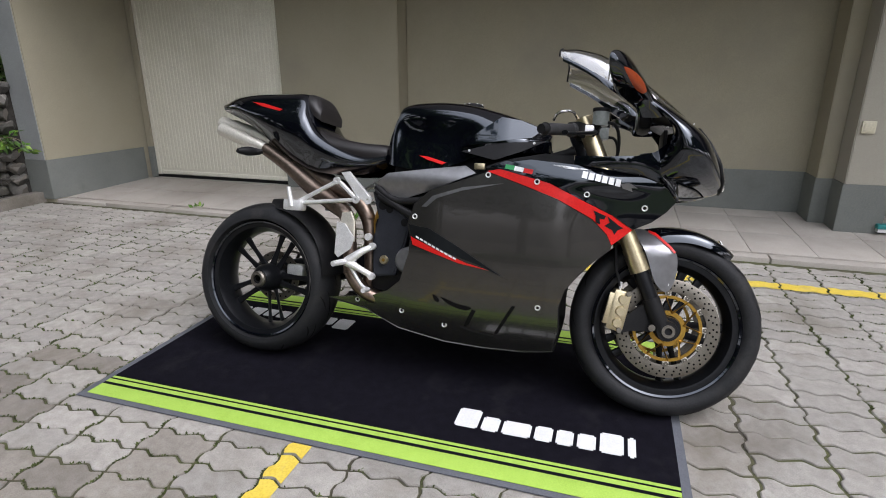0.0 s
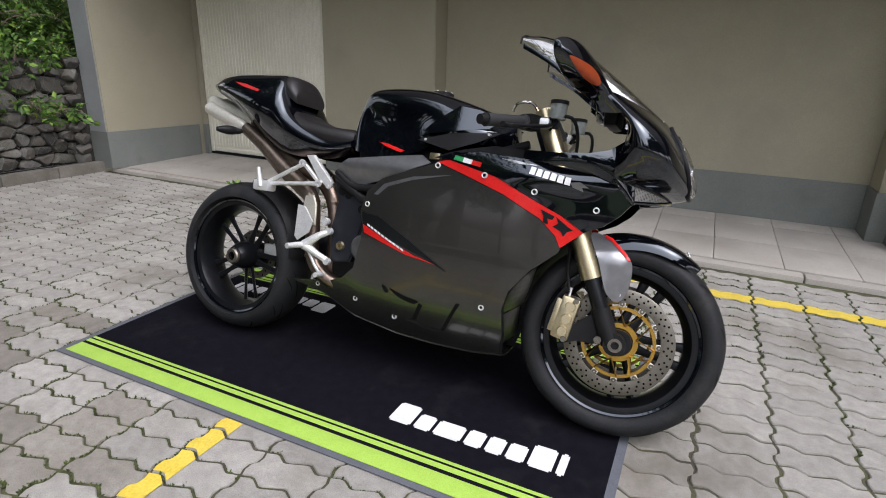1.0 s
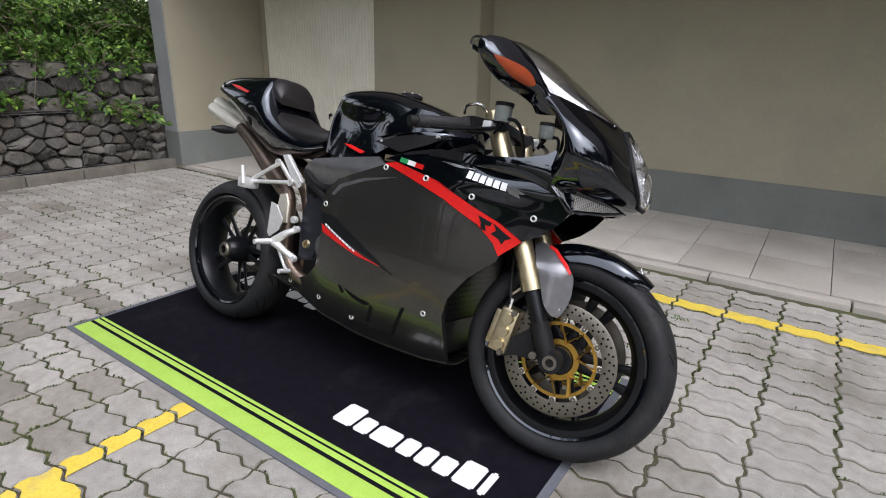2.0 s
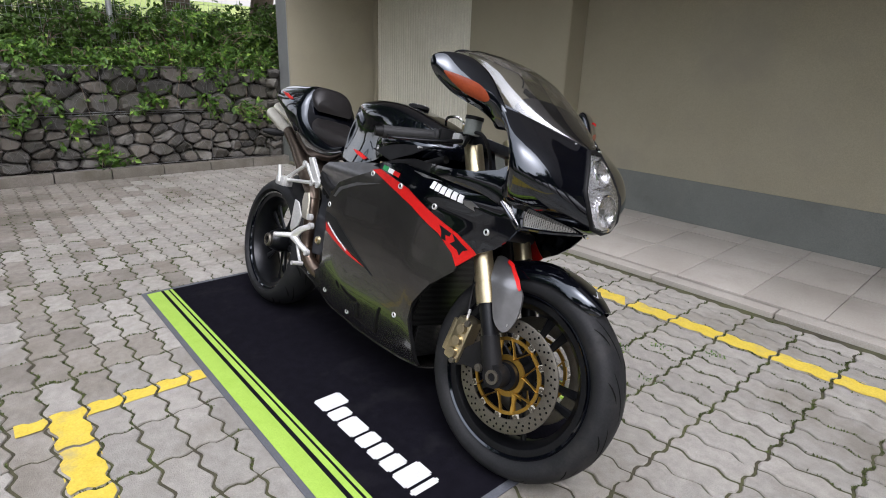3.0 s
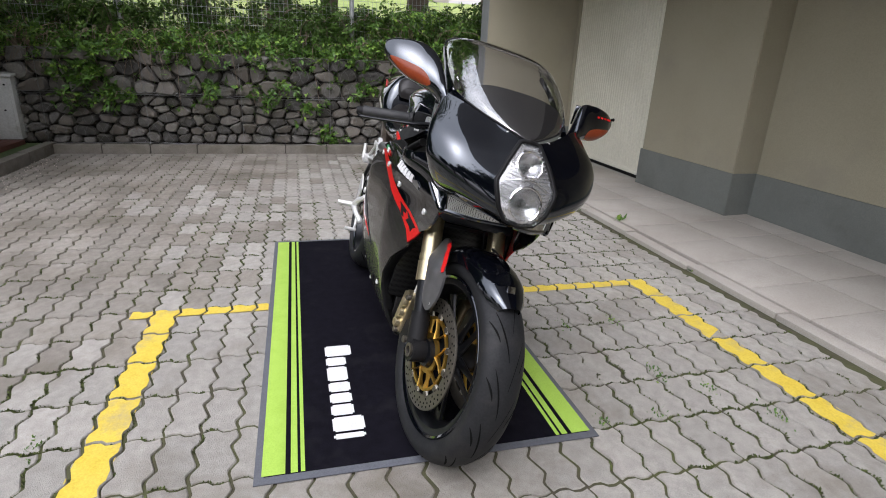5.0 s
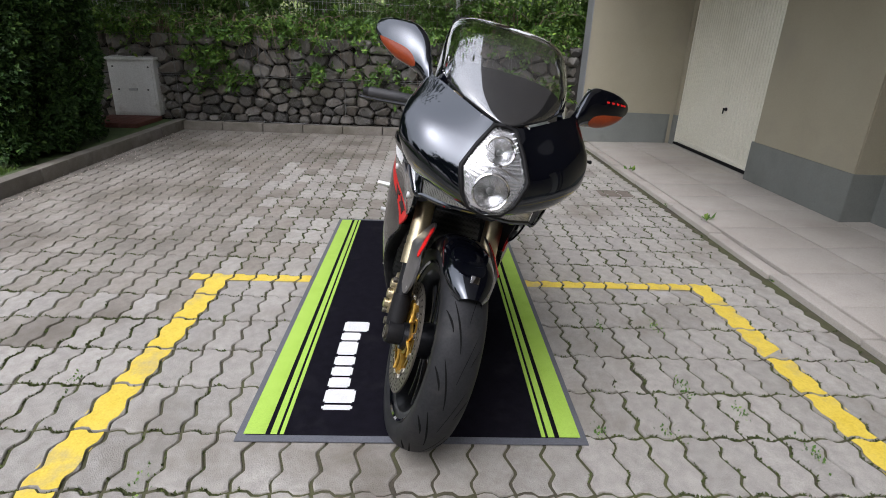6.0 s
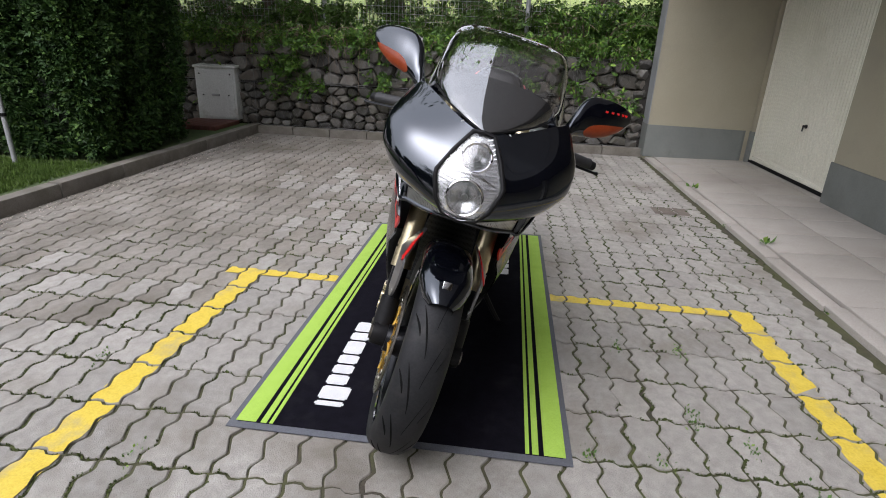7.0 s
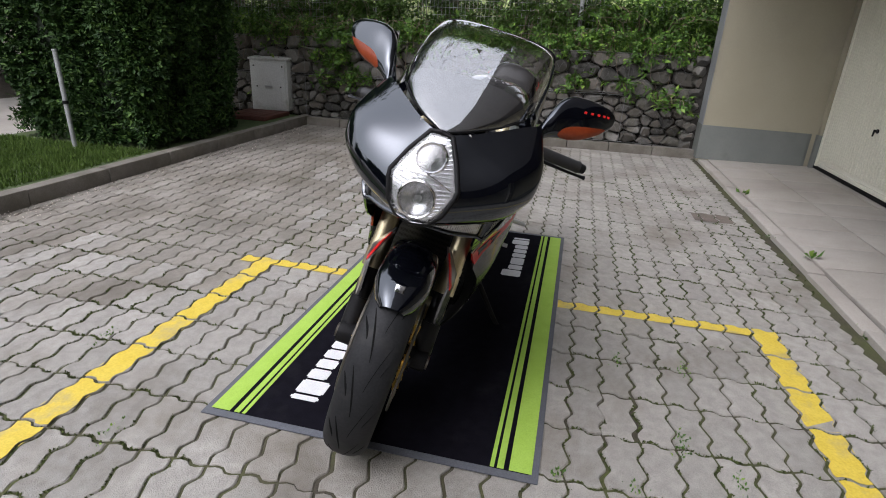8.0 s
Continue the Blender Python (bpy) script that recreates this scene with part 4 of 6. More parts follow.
def add_groove(bm, c, R, w, a0, a1, y0, y1):
    """One curved tread groove lying in the tyre's crown."""
    rows = []
    for k in range(8):
        s = k / 7
        a = a0 + (a1 - a0) * s
        y = y0 + (y1 - y0) * (s ** 1.3)
        th = math.asin(max(-0.99, min(0.99, y / w)))
        r = R - (1 - math.cos(th)) * w * 0.62 + 0.0005
        wd = 0.0032 * math.sin(math.pi * (0.12 + 0.8 * s))
        rows.append([c + Vector(((r) * math.cos(a + q * wd / r), y + q * wd * 0.5, r * math.sin(a + q * wd / r))) for q in (-1, 1)])
    add_loft(bm, rows)


def wheel(name, c, R, w, rim, spokes, label, twist):
    hub = part(name, lathed([(rim - 0.022, -w * 0.70), (rim - 0.004, -w * 0.76), (rim + 0.004, -w * 0.72), (rim + 0.004, -w * 0.64), (rim - 0.012, -w * 0.58), (rim - 0.030, -w * 0.30), (rim - 0.030, w * 0.30), (rim - 0.012, w * 0.58),
                             (rim + 0.004, w * 0.64), (rim + 0.004, w * 0.72), (rim - 0.004, w * 0.76), (rim - 0.022, w * 0.70), (rim - 0.040, w * 0.30), (rim - 0.040, -w * 0.30)], c, 72), "rim", bike, label)
    part("tyre", lathed(tyre_profile(R, w, rim), c, 96), "tyre", hub, "worn black tyre", sharp=60)
    bm = bmesh.new()
    n = 13
    for i in range(n):
        for s in (1, -1):
            a = 2 * math.pi * (i + (0.5 if s > 0 else 0)) / n
            add_groove(bm, c, R, w, a, a + 0.42, s * w * 0.08, s * w * 0.60)
            add_groove(bm, c, R, w, a + 0.16, a + 0.34, s * w * 0.50, s * w * 0.86)
    g = part("tread_pattern", bm, "groove", hub)
    g["kind"] = "stuff"
    for i in range(spokes):
        a = 2 * math.pi * i / spokes + 0.2
        e = a + twist * (1 if i % 2 else -1)
        bm = bmesh.new()
        p0 = c + Vector((0.045 * math.cos(a), 0, 0.045 * math.sin(a)))
        p1 = c + Vector(((rim - 0.033) * math.cos(e), 0, (rim - 0.033) * math.sin(e)))
        add_tube(bm, [p0, p0.lerp(p1, 0.5), p1], [0.0085, 0.0052, 0.0085], 8, 3, flat=1.8)
        part("spoke", bm, "rim", hub)
    return hub


front = wheel("front_wheel", FW, 0.284, 0.058, 0.216, 10, "black alloy front wheel with twin discs", 0.16)
rear = wheel("rear_wheel", RW, 0.287, 0.086, 0.217, 10, "black alloy rear wheel with a central hub", 0.16)
part("hub", lathed([(0.016, -0.085), (0.036, -0.085), (0.042, -0.05), (0.05, -0.02), (0.05, 0.02), (0.042, 0.05), (0.036, 0.085), (0.016, 0.085)], FW, 32), "rim", front)
part("axle", lathed([(0.010, -0.118), (0.019, -0.118), (0.019, 0.118), (0.010, 0.118)], FW, 28), "steel", front)

# polished lips of the rims
for wh, c, y in ((front, FW, 0.046), (rear, RW, 0.069)):
    for s in (-1, 1):
        part("rim_lip", lathed([(0.209, s * (y - 0.006)), (0.219, s * (y - 0.004)), (0.221, s * y), (0.217, s * (y + 0.004)), (0.211, s * (y + 0.001))], c, 72), "black_paint", wh, "gloss black rim lip")

# front discs with gold carriers
for s in (-1, 1):
    y = s * 0.070
    disc = part("brake_disc", lathed([(0.112, y - 0.0025), (0.114, y - 0.003), (0.148, y - 0.003), (0.150, y - 0.002), (0.150, y + 0.002), (0.148, y + 0.003), (0.114, y + 0.003), (0.112, y + 0.0025)], FW, 96), "steel", bike, "drilled steel brake disc")
    bm = bmesh.new()
    for i in range(40):
        for q, rr in ((0, 0.121), (0.5, 0.131), (0.2, 0.141)):
            a = 2 * math.pi * (i + q) / 40 if rr != 0.131 else 2 * math.pi * (i + 0.5) / 40
            if (i % 2) and rr == 0.121:
                continue
            add_disc(bm, 0.0032, y + s * 0.0031 - 0.0002, y + s * 0.0031 + 0.0002, (FW.x + rr * math.cos(a), 0, FW.z + rr * math.sin(a)), 8)
    hb = part("drilled_holes", bm, "groove", disc)
    hb["kind"] = "stuff"
    bm = bmesh.new()
    add_lathe(bm, [(0.040, y - 0.003), (0.054, y - 0.003), (0.054, y + 0.003), (0.040, y + 0.003)], FW, 48)
    add_lathe(bm, [(0.0915, y - 0.003), (0.1005, y - 0.003), (0.1005, y + 0.003), (0.0915, y + 0.003)], FW, 64)
    part("disc_carrier", bm, "gold", disc, "gold anodised disc carrier")
    for i in range(6):
        a = 2 * math.pi * i / 6 + 0.3
        for d in (-0.34, 0.34):
            p0 = FW + Vector((0.049 * math.cos(a), y, 0.049 * math.sin(a)))
            p1 = FW + Vector((0.097 * math.cos(a + d), y, 0.097 * math.sin(a + d)))
            part("carrier_arm", tubed([p0, p0.lerp(p1, 0.5), p1], [0.0095, 0.0052, 0.0090], 8, flat=0.32), "gold", disc)
    for i in range(12):
        a = 2 * math.pi * i / 12 + 0.05
        part("carrier_lug", boxed(0.098, 0.112, y - 0.003, y + 0.003, -0.0085, 0.0085, 0.001, Matrix.Translation(FW) @ Matrix.Rotation(-a, 4, "Y")), "muffler", disc, "pale alloy lug")
    for i in range(12):
        a = 2 * math.pi * i / 12 + 0.05
        part("disc_button", lathed([(0.002, y + s * 0.001), (0.0072, y + s * 0.001), (0.0072, y + s * 0.006), (0.002, y + s * 0.006)], (FW.x + 0.108 * math.cos(a), 0, FW.z + 0.108 * math.sin(a)), 14), "steel", disc)

# rear hub: big nut, disc and sprocket side
part("hub", lathed([(0.020, -0.075), (0.034, -0.075), (0.040, -0.066), (0.052, -0.04), (0.055, 0.05), (0.02, 0.05)], RW, 36), "rim", rear)
part("hub_nut", lathed([(0.017, -0.090), (0.026, -0.090), (0.031, -0.084), (0.031, -0.074), (0.017, -0.074)], RW, 12), "steel", rear, "dull alloy hub nut")
part("hub_ring", lathed([(0.012, -0.084), (0.017, -0.084), (0.017, -0.072), (0.012, -0.072)], RW, 24), "groove", rear)
rdisc = part("brake_disc", lathed([(0.070, 0.040), (0.098, 0.040), (0.098, 0.046), (0.070, 0.046)], RW, 64), "steel", bike, "small drilled rear disc")
bm = bmesh.new()
for i in range(24):
    a = 2 * math.pi * i / 24
    add_disc(bm, 0.0035, 0.0395, 0.0401, (RW.x + (0.082 if i % 2 else 0.09) * math.cos(a), 0, RW.z + (0.082 if i % 2 else 0.09) * math.sin(a)), 8)
part("drilled_holes", bm, "groove", rdisc)["kind"] = "stuff"
part("rear_caliper", boxed(-0.70 + 0.05, -0.70 + 0.12, 0.025, 0.075, 0.30, 0.345, 0.008), "alloy", bike, "grey rear brake caliper")

# single-sided swing arm on the far side
bm = bmesh.new()
secs = []
for x, y, z, h, w in ((-0.15, 0.06, 0.40, 0.055, 0.09), (-0.28, 0.075, 0.39, 0.06, 0.07), (-0.42, 0.115, 0.36, 0.06, 0.03), (-0.58, 0.128, 0.32, 0.055, 0.026), (-0.70, 0.125, 0.291, 0.06, 0.03), (-0.76, 0.125, 0.285, 0.035, 0.026)):
    secs.append([(x, y + w * math.cos(a), z + h * math.sin(a)) for a in (2 * math.pi * k / 16 for k in range(16))])
add_loft(bm, secs, True, True)
part("swing_arm", bm, "frame_black", bike, "single-sided black swing arm")
bm = bmesh.new()
add_lathe(bm, [(0.085, 0.148), (0.094, 0.148), (0.094, 0.154), (0.085, 0.154)], RW, 40)
for i in range(5):
    a = 2 * math.pi * i / 5
    add_tube(bm, [RW + Vector((0.03 * math.cos(a), 0.151, 0.03 * math.sin(a))), RW + Vector((0.088 * math.cos(a), 0.151, 0.088 * math.sin(a)))], 0.007, 6)
part("sprocket", bm, "steel", bike)

# hugger over the rear tyre
secs = []
for k in range(16):
    a = radians(8 + 82 * k / 15)
    r = 0.303 + 0.018 * math.sin(math.pi * k / 15)
    w = 0.082 if k < 13 else 0.082 - 0.02 * (k - 12)
    secs.append([RW + Vector(((r - 0.035 * (abs(q) / 6) ** 2.2) * math.cos(a), w * q / 6, (r - 0.035 * (abs(q) / 6) ** 2.2) * math.sin(a))) for q in range(-6, 7)])
bm = bmesh.new()
add_loft(bm, secs)
part("rear_hugger", thick(bm, 0.004), "satin_black", bike, "black rear mudguard")

# --- fork, mudguard, brakes ---
def fork_x(z):
    return 0.605 - (z - 0.47) * 0.456


fork_dir = Vector((-0.456, 0, 1)).normalized()
for s in (-1, 1):
    y = s * 0.103
    leg = part("fork_leg", tubed([(fork_x(0.455), y, 0.455), (fork_x(0.90), y, 0.90)], 0.0265, 28), "pale_gold", bike, "champagne gold fork tube")
    part("collar", tubed([(fork_x(0.452), y, 0.452), (fork_x(0.500), y, 0.500)], 0.0295, 28), "pale_gold", leg)
    part("collar", tubed([(fork_x(0.505), y, 0.505), (fork_x(0.520), y, 0.520)], 0.0285, 28), "pale_gold", leg)
    part("slider", tubed([(fork_x(0.35), y, 0.35), (fork_x(0.456), y, 0.456)], 0.0225, 28), "rim", leg, "black sliding tube")
    bm = bmesh.new()
    add_tube(bm, [(0.690, y, 0.284), (0.672, y, 0.32), (fork_x(0.375), y, 0.375)], [0.026, 0.027, 0.026], 16, 4)
    add_disc(bm, 0.031, y - 0.022, y + 0.022, (0.700, 0, 0.284), 24)
    add_plate(bm, [(0.675, 0.31), (0.66, 0.275), (0.60, 0.272), (0.555, 0.255), (0.548, 0.275), (0.59, 0.32), (0.635, 0.36)], y - s * 0.004 - 0.008, y - s * 0.004 + 0.008)
    part("fork_foot", bm, "satin_black", leg, "black cast fork foot")
    part("axle_clamp_bolt", lathed([(0.001, y + s * 0.020), (0.010, y + s * 0.020), (0.010, y + s * 0.029), (0.001, y + s * 0.029)], (0.655, 0, 0.290), 12), "steel", leg)
    part("axle_end", lathed([(0.011, y + s * 0.018), (0.018, y + s * 0.018), (0.019, y + s * 0.028), (0.011, y + s * 0.028)], (0.702, 0, 0.284), 24), "steel", leg)
    # caliper
    m = Matrix.Translation((0.560, s * 0.088, 0.330)) @ Matrix.Rotation(radians(10), 4, "Y")
    bm = bmesh.new()
    add_box(bm, -0.026, 0.026, -0.030, 0.030, -0.062, 0.062, 0.009, m)
    for z in (-0.036, 0.0, 0.036):
        bmesh.ops.create_cone(bm, cap_ends=True, segments=20, radius1=0.0155, radius2=0.013, depth=0.016, matrix=m @ Matrix.Translation((0.004, s * 0.034, z)) @ Matrix.Rotation(radians(90), 4, "X"))
    cal = part("brake_caliper", bm, "pale_gold", bike, "pale gold radial brake caliper")
    part("caliper_bridge", boxed(-0.014, 0.010, -0.006, 0.006, -0.048, 0.048, 0.003, m @ Matrix.Translation((-0.024, s * 0.022, 0))), "pale_gold", cal)
    for z in (-0.056, 0.056):
        part("caliper_bolt", disced(0.008, -0.006, 0.006, tuple(m @ Vector((0.014, s * 0.034, z))), 12), "steel", cal)
    part("bleed_nipple", tubed([m @ Vector((-0.01, s * 0.01, 0.06)), m @ Vector((-0.012, s * 0.01, 0.085))], 0.004, 8), "alloy", cal)
    part("brake_hose", tubed([m @ Vector((-0.012, s * 0.01, 0.07)), (0.545, s * 0.085, 0.46), (0.535, s * 0.08, 0.55), (0.50, s * 0.06, 0.66)], 0.0045, 8, 6), "satin_black", bike, "black brake hose")
    # triple clamps
for z, name in ((0.63, "lower_clamp"), (0.862, "upper_clamp")):
    bm = bmesh.new()
    add_box(bm, fork_x(z) - 0.035, fork_x(z) + 0.032, -0.138, 0.138, z - 0.016, z + 0.016, 0.012)
    part(name, bm, "frame_black", bike, "black fork clamp")
part("steering_stem", tubed([(fork_x(0.63) - 0.02, 0, 0.63), (fork_x(0.86) - 0.02, 0, 0.87)], 0.022, 16), "frame_black", bike)

# mudguard
secs = []
for k in range(18):
    a = radians(52 + 64 * k / 17)
    s = k / 17
    r = 0.303 + 0.006 * math.sin(math.pi * s)
    w = 0.030 + 0.036 * min(1.0, s * 4.0) ** 0.6
    drop = 0.030 + 0.03 * s
    secs.append([FW + Vector(((r - drop * (abs(q) / 7) ** 2.4) * math.cos(a), w * math.sin(q / 7 * math.pi / 2), (r - drop * (abs(q) / 7) ** 2.4) * math.sin(a))) for q in range(-7, 8)])
bm = bmesh.new()
add_loft(bm, secs)
guard = part("front_mudguard", thick(bm, 0.004), "black_paint", bike, "gloss black front mudguard")
part("badge", boxed(-0.011, 0.011, -0.0012, 0.0012, -0.016, 0.016, 0.001, Matrix.Translation(FW + Vector((0.3045 * math.cos(radians(60)), 0, 0.3045 * math.sin(radians(60))))) @ Matrix.Rotation(radians(-30), 4, "Y") @ Matrix.Rotation(radians(90), 4, "Z")), "chrome", guard, "small silver shield badge")


def guard_width(x, z):
    return 0.068 + 0.052 * max(0.0, min(1.0, (0.59 - z) / 0.07)) - 0.012 * max(0.0, (x - 0.66) / 0.05)


for s in (-1, 1):
    g = part("fork_shield", panel([(0.590, 0.575), (0.640, 0.570), (0.690, 0.530), (0.712, 0.505), (0.714, 0.450), (0.700, 0.408), (0.680, 0.400), (0.652, 0.428), (0.625, 0.50)], guard_width, s, 0.0, 0.014, 0.006, 4), "silver_paint", bike, "grey shield beside the fork")
    part("red_edge", panel([(0.630, 0.578), (0.650, 0.571), (0.690, 0.537), (0.706, 0.518), (0.702, 0.513), (0.685, 0.531), (0.648, 0.563), (0.630, 0.570)], guard_width, s, 0.0035, 0.014, 0.003), "red_paint", g, "thin red line")
    part("shield_screw", disced(0.006, s * 0.108 - 0.004, s * 0.108 + 0.004, (0.690, 0, 0.420), 10), "alloy", g)

# the front end stands turned a little to the stand side
stem = Matrix.Translation((0.524, 0, 0.63)) @ Matrix.Rotation(radians(7), 4, fork_dir) @ Matrix.Translation((-0.512, 0, -0.63))
for ob in list(bike.children):
    if ob.name.split(".")[0] in ("front_wheel", "fork_leg", "brake_caliper", "brake_hose", "front_mudguard", "fork_shield", "lower_clamp", "upper_clamp", "brake_disc") and ob is not rdisc:
        ob.matrix_basis = stem

# --- fairings ---
SIDE = [(-0.078, 0.547), (-0.056, 0.612), (-0.005, 0.656), (0.175, 0.722), (0.267, 0.692), (0.385, 0.652), (0.487, 0.601), (0.530, 0.560), (0.549, 0.534), (0.543, 0.515), (0.478, 0.456), (0.425, 0.385), (0.410, 0.33), (0.412, 0.25),
        (0.398, 0.172), (0.30, 0.154), (0.162, 0.148), (0.03, 0.152), (-0.13, 0.182), (-0.25, 0.238), (-0.405, 0.258), (-0.30, 0.275), (-0.235, 0.284), (-0.155, 0.317), (-0.105, 0.358), (-0.072, 0.45), (-0.066, 0.50)]
UPPER = [(0.212, 0.733), (0.238, 0.754), (0.300, 0.764), (0.378, 0.758), (0.466, 0.752), (0.55, 0.743), (0.610, 0.734), (0.668, 0.714), (0.694, 0.692), (0.712, 0.668), (0.688, 0.636), (0.650, 0.604), (0.602, 0.580), (0.541, 0.619), (0.467, 0.651), (0.359, 0.700)]
STRIPE = [(0.172, 0.724), (0.267, 0.694), (0.385, 0.654), (0.487, 0.603), (0.531, 0.561), (0.547, 0.530), (0.601, 0.579), (0.541, 0.617), (0.467, 0.649), (0.359, 0.698), (0.210, 0.732)]
COWL_SIDE = [(0.424, 0.781), (0.52, 0.780), (0.590, 0.786), (0.640, 0.802), (0.672, 0.830), (0.700, 0.815), (0.712, 0.760), (0.704, 0.722), (0.668, 0.717), (0.610, 0.737), (0.55, 0.745), (0.466, 0.754), (0.424, 0.757)]
SHOULDER = [(0.160, 0.735), (0.200, 0.752), (0.257, 0.768), (0.338, 0.784), (0.422, 0.781), (0.422, 0.757), (0.378, 0.760), (0.300, 0.766), (0.238, 0.756), (0.212, 0.735)]


def crowned(x, z):
    """The upper fairing, swelling over the intake."""
    return half_width(x, z) + 0.012 * math.exp(-(((x - 0.50) / 0.10) ** 2 + ((z - 0.712) / 0.025) ** 2))


def cowl_w(x, z):
    return half_width(x, z) * 0.98 + 0.055 * max(0.0, min(1.0, (x - 0.40) / 0.14)) * (1.0 - 0.8 * max(0.0, min(1.0, (x - 0.57) / 0.11))) * max(0.0, min(1.0, (z - 0.70) / 0.06))


for s in (-1, 1):
    fair = part("side_fairing", panel(SIDE, half_width, s, 0.0, 0.022, 0.005), "grey_paint", bike, "dark titanium grey side fairing")
    part("fairing_liner", panel(SIDE, half_width, s, -0.007, 0.04, 0.002), "satin_black", bike, "black inside of the fairing")
    part("red_stripe", panel(STRIPE, half_width, s, 0.002, 0.022, 0.005), "red_paint", fair, "red stripe along the fairing")
    up = part("upper_fairing", panel(UPPER, crowned, s, 0.003, 0.016, 0.006), "black_paint", bike, "gloss black upper fairing with a side intake")
    part("cowl_side", panel(COWL_SIDE, cowl_w, s, 0.0, 0.02, 0.006), "black_paint", bike, "gloss black fairing shoulder")
    part("shoulder_pad", panel(SHOULDER, cowl_w, s, 0.0, 0.02, 0.006), "satin_black", bike, "satin black shoulder behind the cowl")
    # stripes and decals
    part("decal_black", panel([(-0.072, 0.546), (0.0, 0.538), (0.09, 0.492), (0.238, 0.408), (0.16, 0.438), (-0.062, 0.503)], half_width, s, 0.0018, 0.02, 0.003), "black_decal", fair)
    part("decal_red", panel([(-0.064, 0.508), (0.03, 0.472), (0.125, 0.440), (0.195, 0.424), (0.10, 0.437), (-0.056, 0.482)], half_width, s, 0.0026, 0.02, 0.003), "red_paint", fair)
    bm = bmesh.new()
    for i in range(10):
        x = -0.045 + 0.014 * i
        z = 0.512 - 0.0062 * i
        add_panel(bm, [(x, z), (x + 0.010, z - 0.0045), (x + 0.010, z - 0.0105), (x, z - 0.006)], half_width, s, 0.0034, 0.02, 0.002)
    part("decal_bars", bm, "white_paint", fair)["kind"] = "stuff"
    # white brand blocks on the black panel, dark model blocks on the stripe
    for i in range(6):
        x = 0.448 + 0.0185 * i
        z = 0.728 - 0.0033 * i
        part("brand_block", panel([(x + 0.003, z + 0.010), (x + 0.0165, z + 0.008), (x + 0.0145, z - 0.012), (x, z - 0.010)], crowned, s, 0.006, 0.02, 0.002), "white_paint", up, "white plain block of the brand mark")
    part("brand_mark", panel([(0.556, 0.708), (0.580, 0.712), (0.603, 0.699), (0.586, 0.698), (0.590, 0.688), (0.562, 0.696)], crowned, s, 0.006, 0.02, 0.002), "silver_paint", up, "pale outlined brand mark")
    for o in ([(0.488, 0.628), (0.524, 0.614), (0.520, 0.604), (0.507, 0.606), (0.510, 0.590), (0.497, 0.594), (0.496, 0.612)], [(0.528, 0.614), (0.558, 0.592), (0.575, 0.582), (0.560, 0.576), (0.552, 0.562), (0.545, 0.574), (0.522, 0.586), (0.536, 0.596)]):
        part("model_block", panel(o, half_width, s, 0.0036, 0.02, 0.002), "black_decal", fair, "black model lettering as a plain block")
    badge = part("flag_panel", panel([(0.178, 0.738), (0.228, 0.757), (0.325, 0.744), (0.300, 0.722)], half_width, s, 0.004, 0.02, 0.003), "black_paint", bike, "black panel with a small flag")
    for i, mt in enumerate(("green_decal", "white_paint", "red_paint")):
        x = 0.228 + 0.0275 * i
        dz = -0.0045 * i
        part("flag_band", panel([(x, 0.747 + dz), (x + 0.027, 0.743 + dz), (x + 0.024, 0.730 + dz), (x - 0.003, 0.734 + dz)], half_width, s, 0.0062, 0.02, 0.002), mt, badge)
    # intake slit with mesh in the upper fairing
    part("intake_mesh", panel([(0.36, 0.752), (0.40, 0.750), (0.475, 0.742), (0.41, 0.741)], crowned, s, 0.0045, 0.015, 0.002), "grille", up)
    # recess along the top edge of the side fairing
    part("edge_channel", panel([(-0.030, 0.605), (0.005, 0.640), (0.10, 0.672), (0.225, 0.690), (0.10, 0.662), (0.020, 0.634), (-0.015, 0.604)], half_width, s, 0.0012, 0.02, 0.003), "silver_paint", fair)
    # lower vents
    part("vent_hole", panel([(0.012, 0.325), (0.026, 0.320), (0.034, 0.304), (0.020, 0.304)], half_width, s, 0.0015, 0.02, 0.003, 3), "groove", fair)
    part("vent_slot", panel([(0.040, 0.320), (0.09, 0.304), (0.140, 0.296), (0.120, 0.284), (0.07, 0.296)], half_width, s, 0.0012, 0.02, 0.003, 3), "groove", fair)
    part("vent_slot", panel([(0.142, 0.290), (0.155, 0.286), (0.128, 0.232), (0.112, 0.225)], half_width, s, 0.0015, 0.02, 0.003), "groove", fair)
    part("vent_slot", panel([(0.270, 0.318), (0.282, 0.318), (0.222, 0.212), (0.212, 0.214)], half_width, s, 0.0015, 0.02, 0.003), "groove", fair)
    part("vent_lip", panel([(0.095, 0.222), (0.15, 0.210), (0.215, 0.206), (0.15, 0.202)], half_width, s, 0.006, 0.02, 0.006), "grey_paint", fair)
    for x, z in ((0.176, 0.713), (0.323, 0.700), (0.466, 0.672), (0.628, 0.644), (-0.282, 0.266), (-0.105, 0.252), (0.349, 0.322), (-0.052, 0.572), (0.045, 0.222)):
        w = crowned(x, z) + 0.004 if x > 0.2 and z > 0.63 else half_width(x, z)
        bt = part("bolt", lathed([(0.0050, s * (w + 0.0022)), (0.0072, s * (w + 0.003)), (0.0088, s * (w + 0.001)), (0.0088, s * (w - 0.004)), (0.0050, s * (w - 0.004))], (x, 0, z), 18), "alloy", bike, "small alloy fairing bolt")
        part("socket", disced(0.0052, s * (w + 0.0003) - 0.0005, s * (w + 0.0003) + 0.0005, (x, 0, z), 6), "groove", bt)
    # inner edge of the fairing towards the wheel
    bm = bmesh.new()
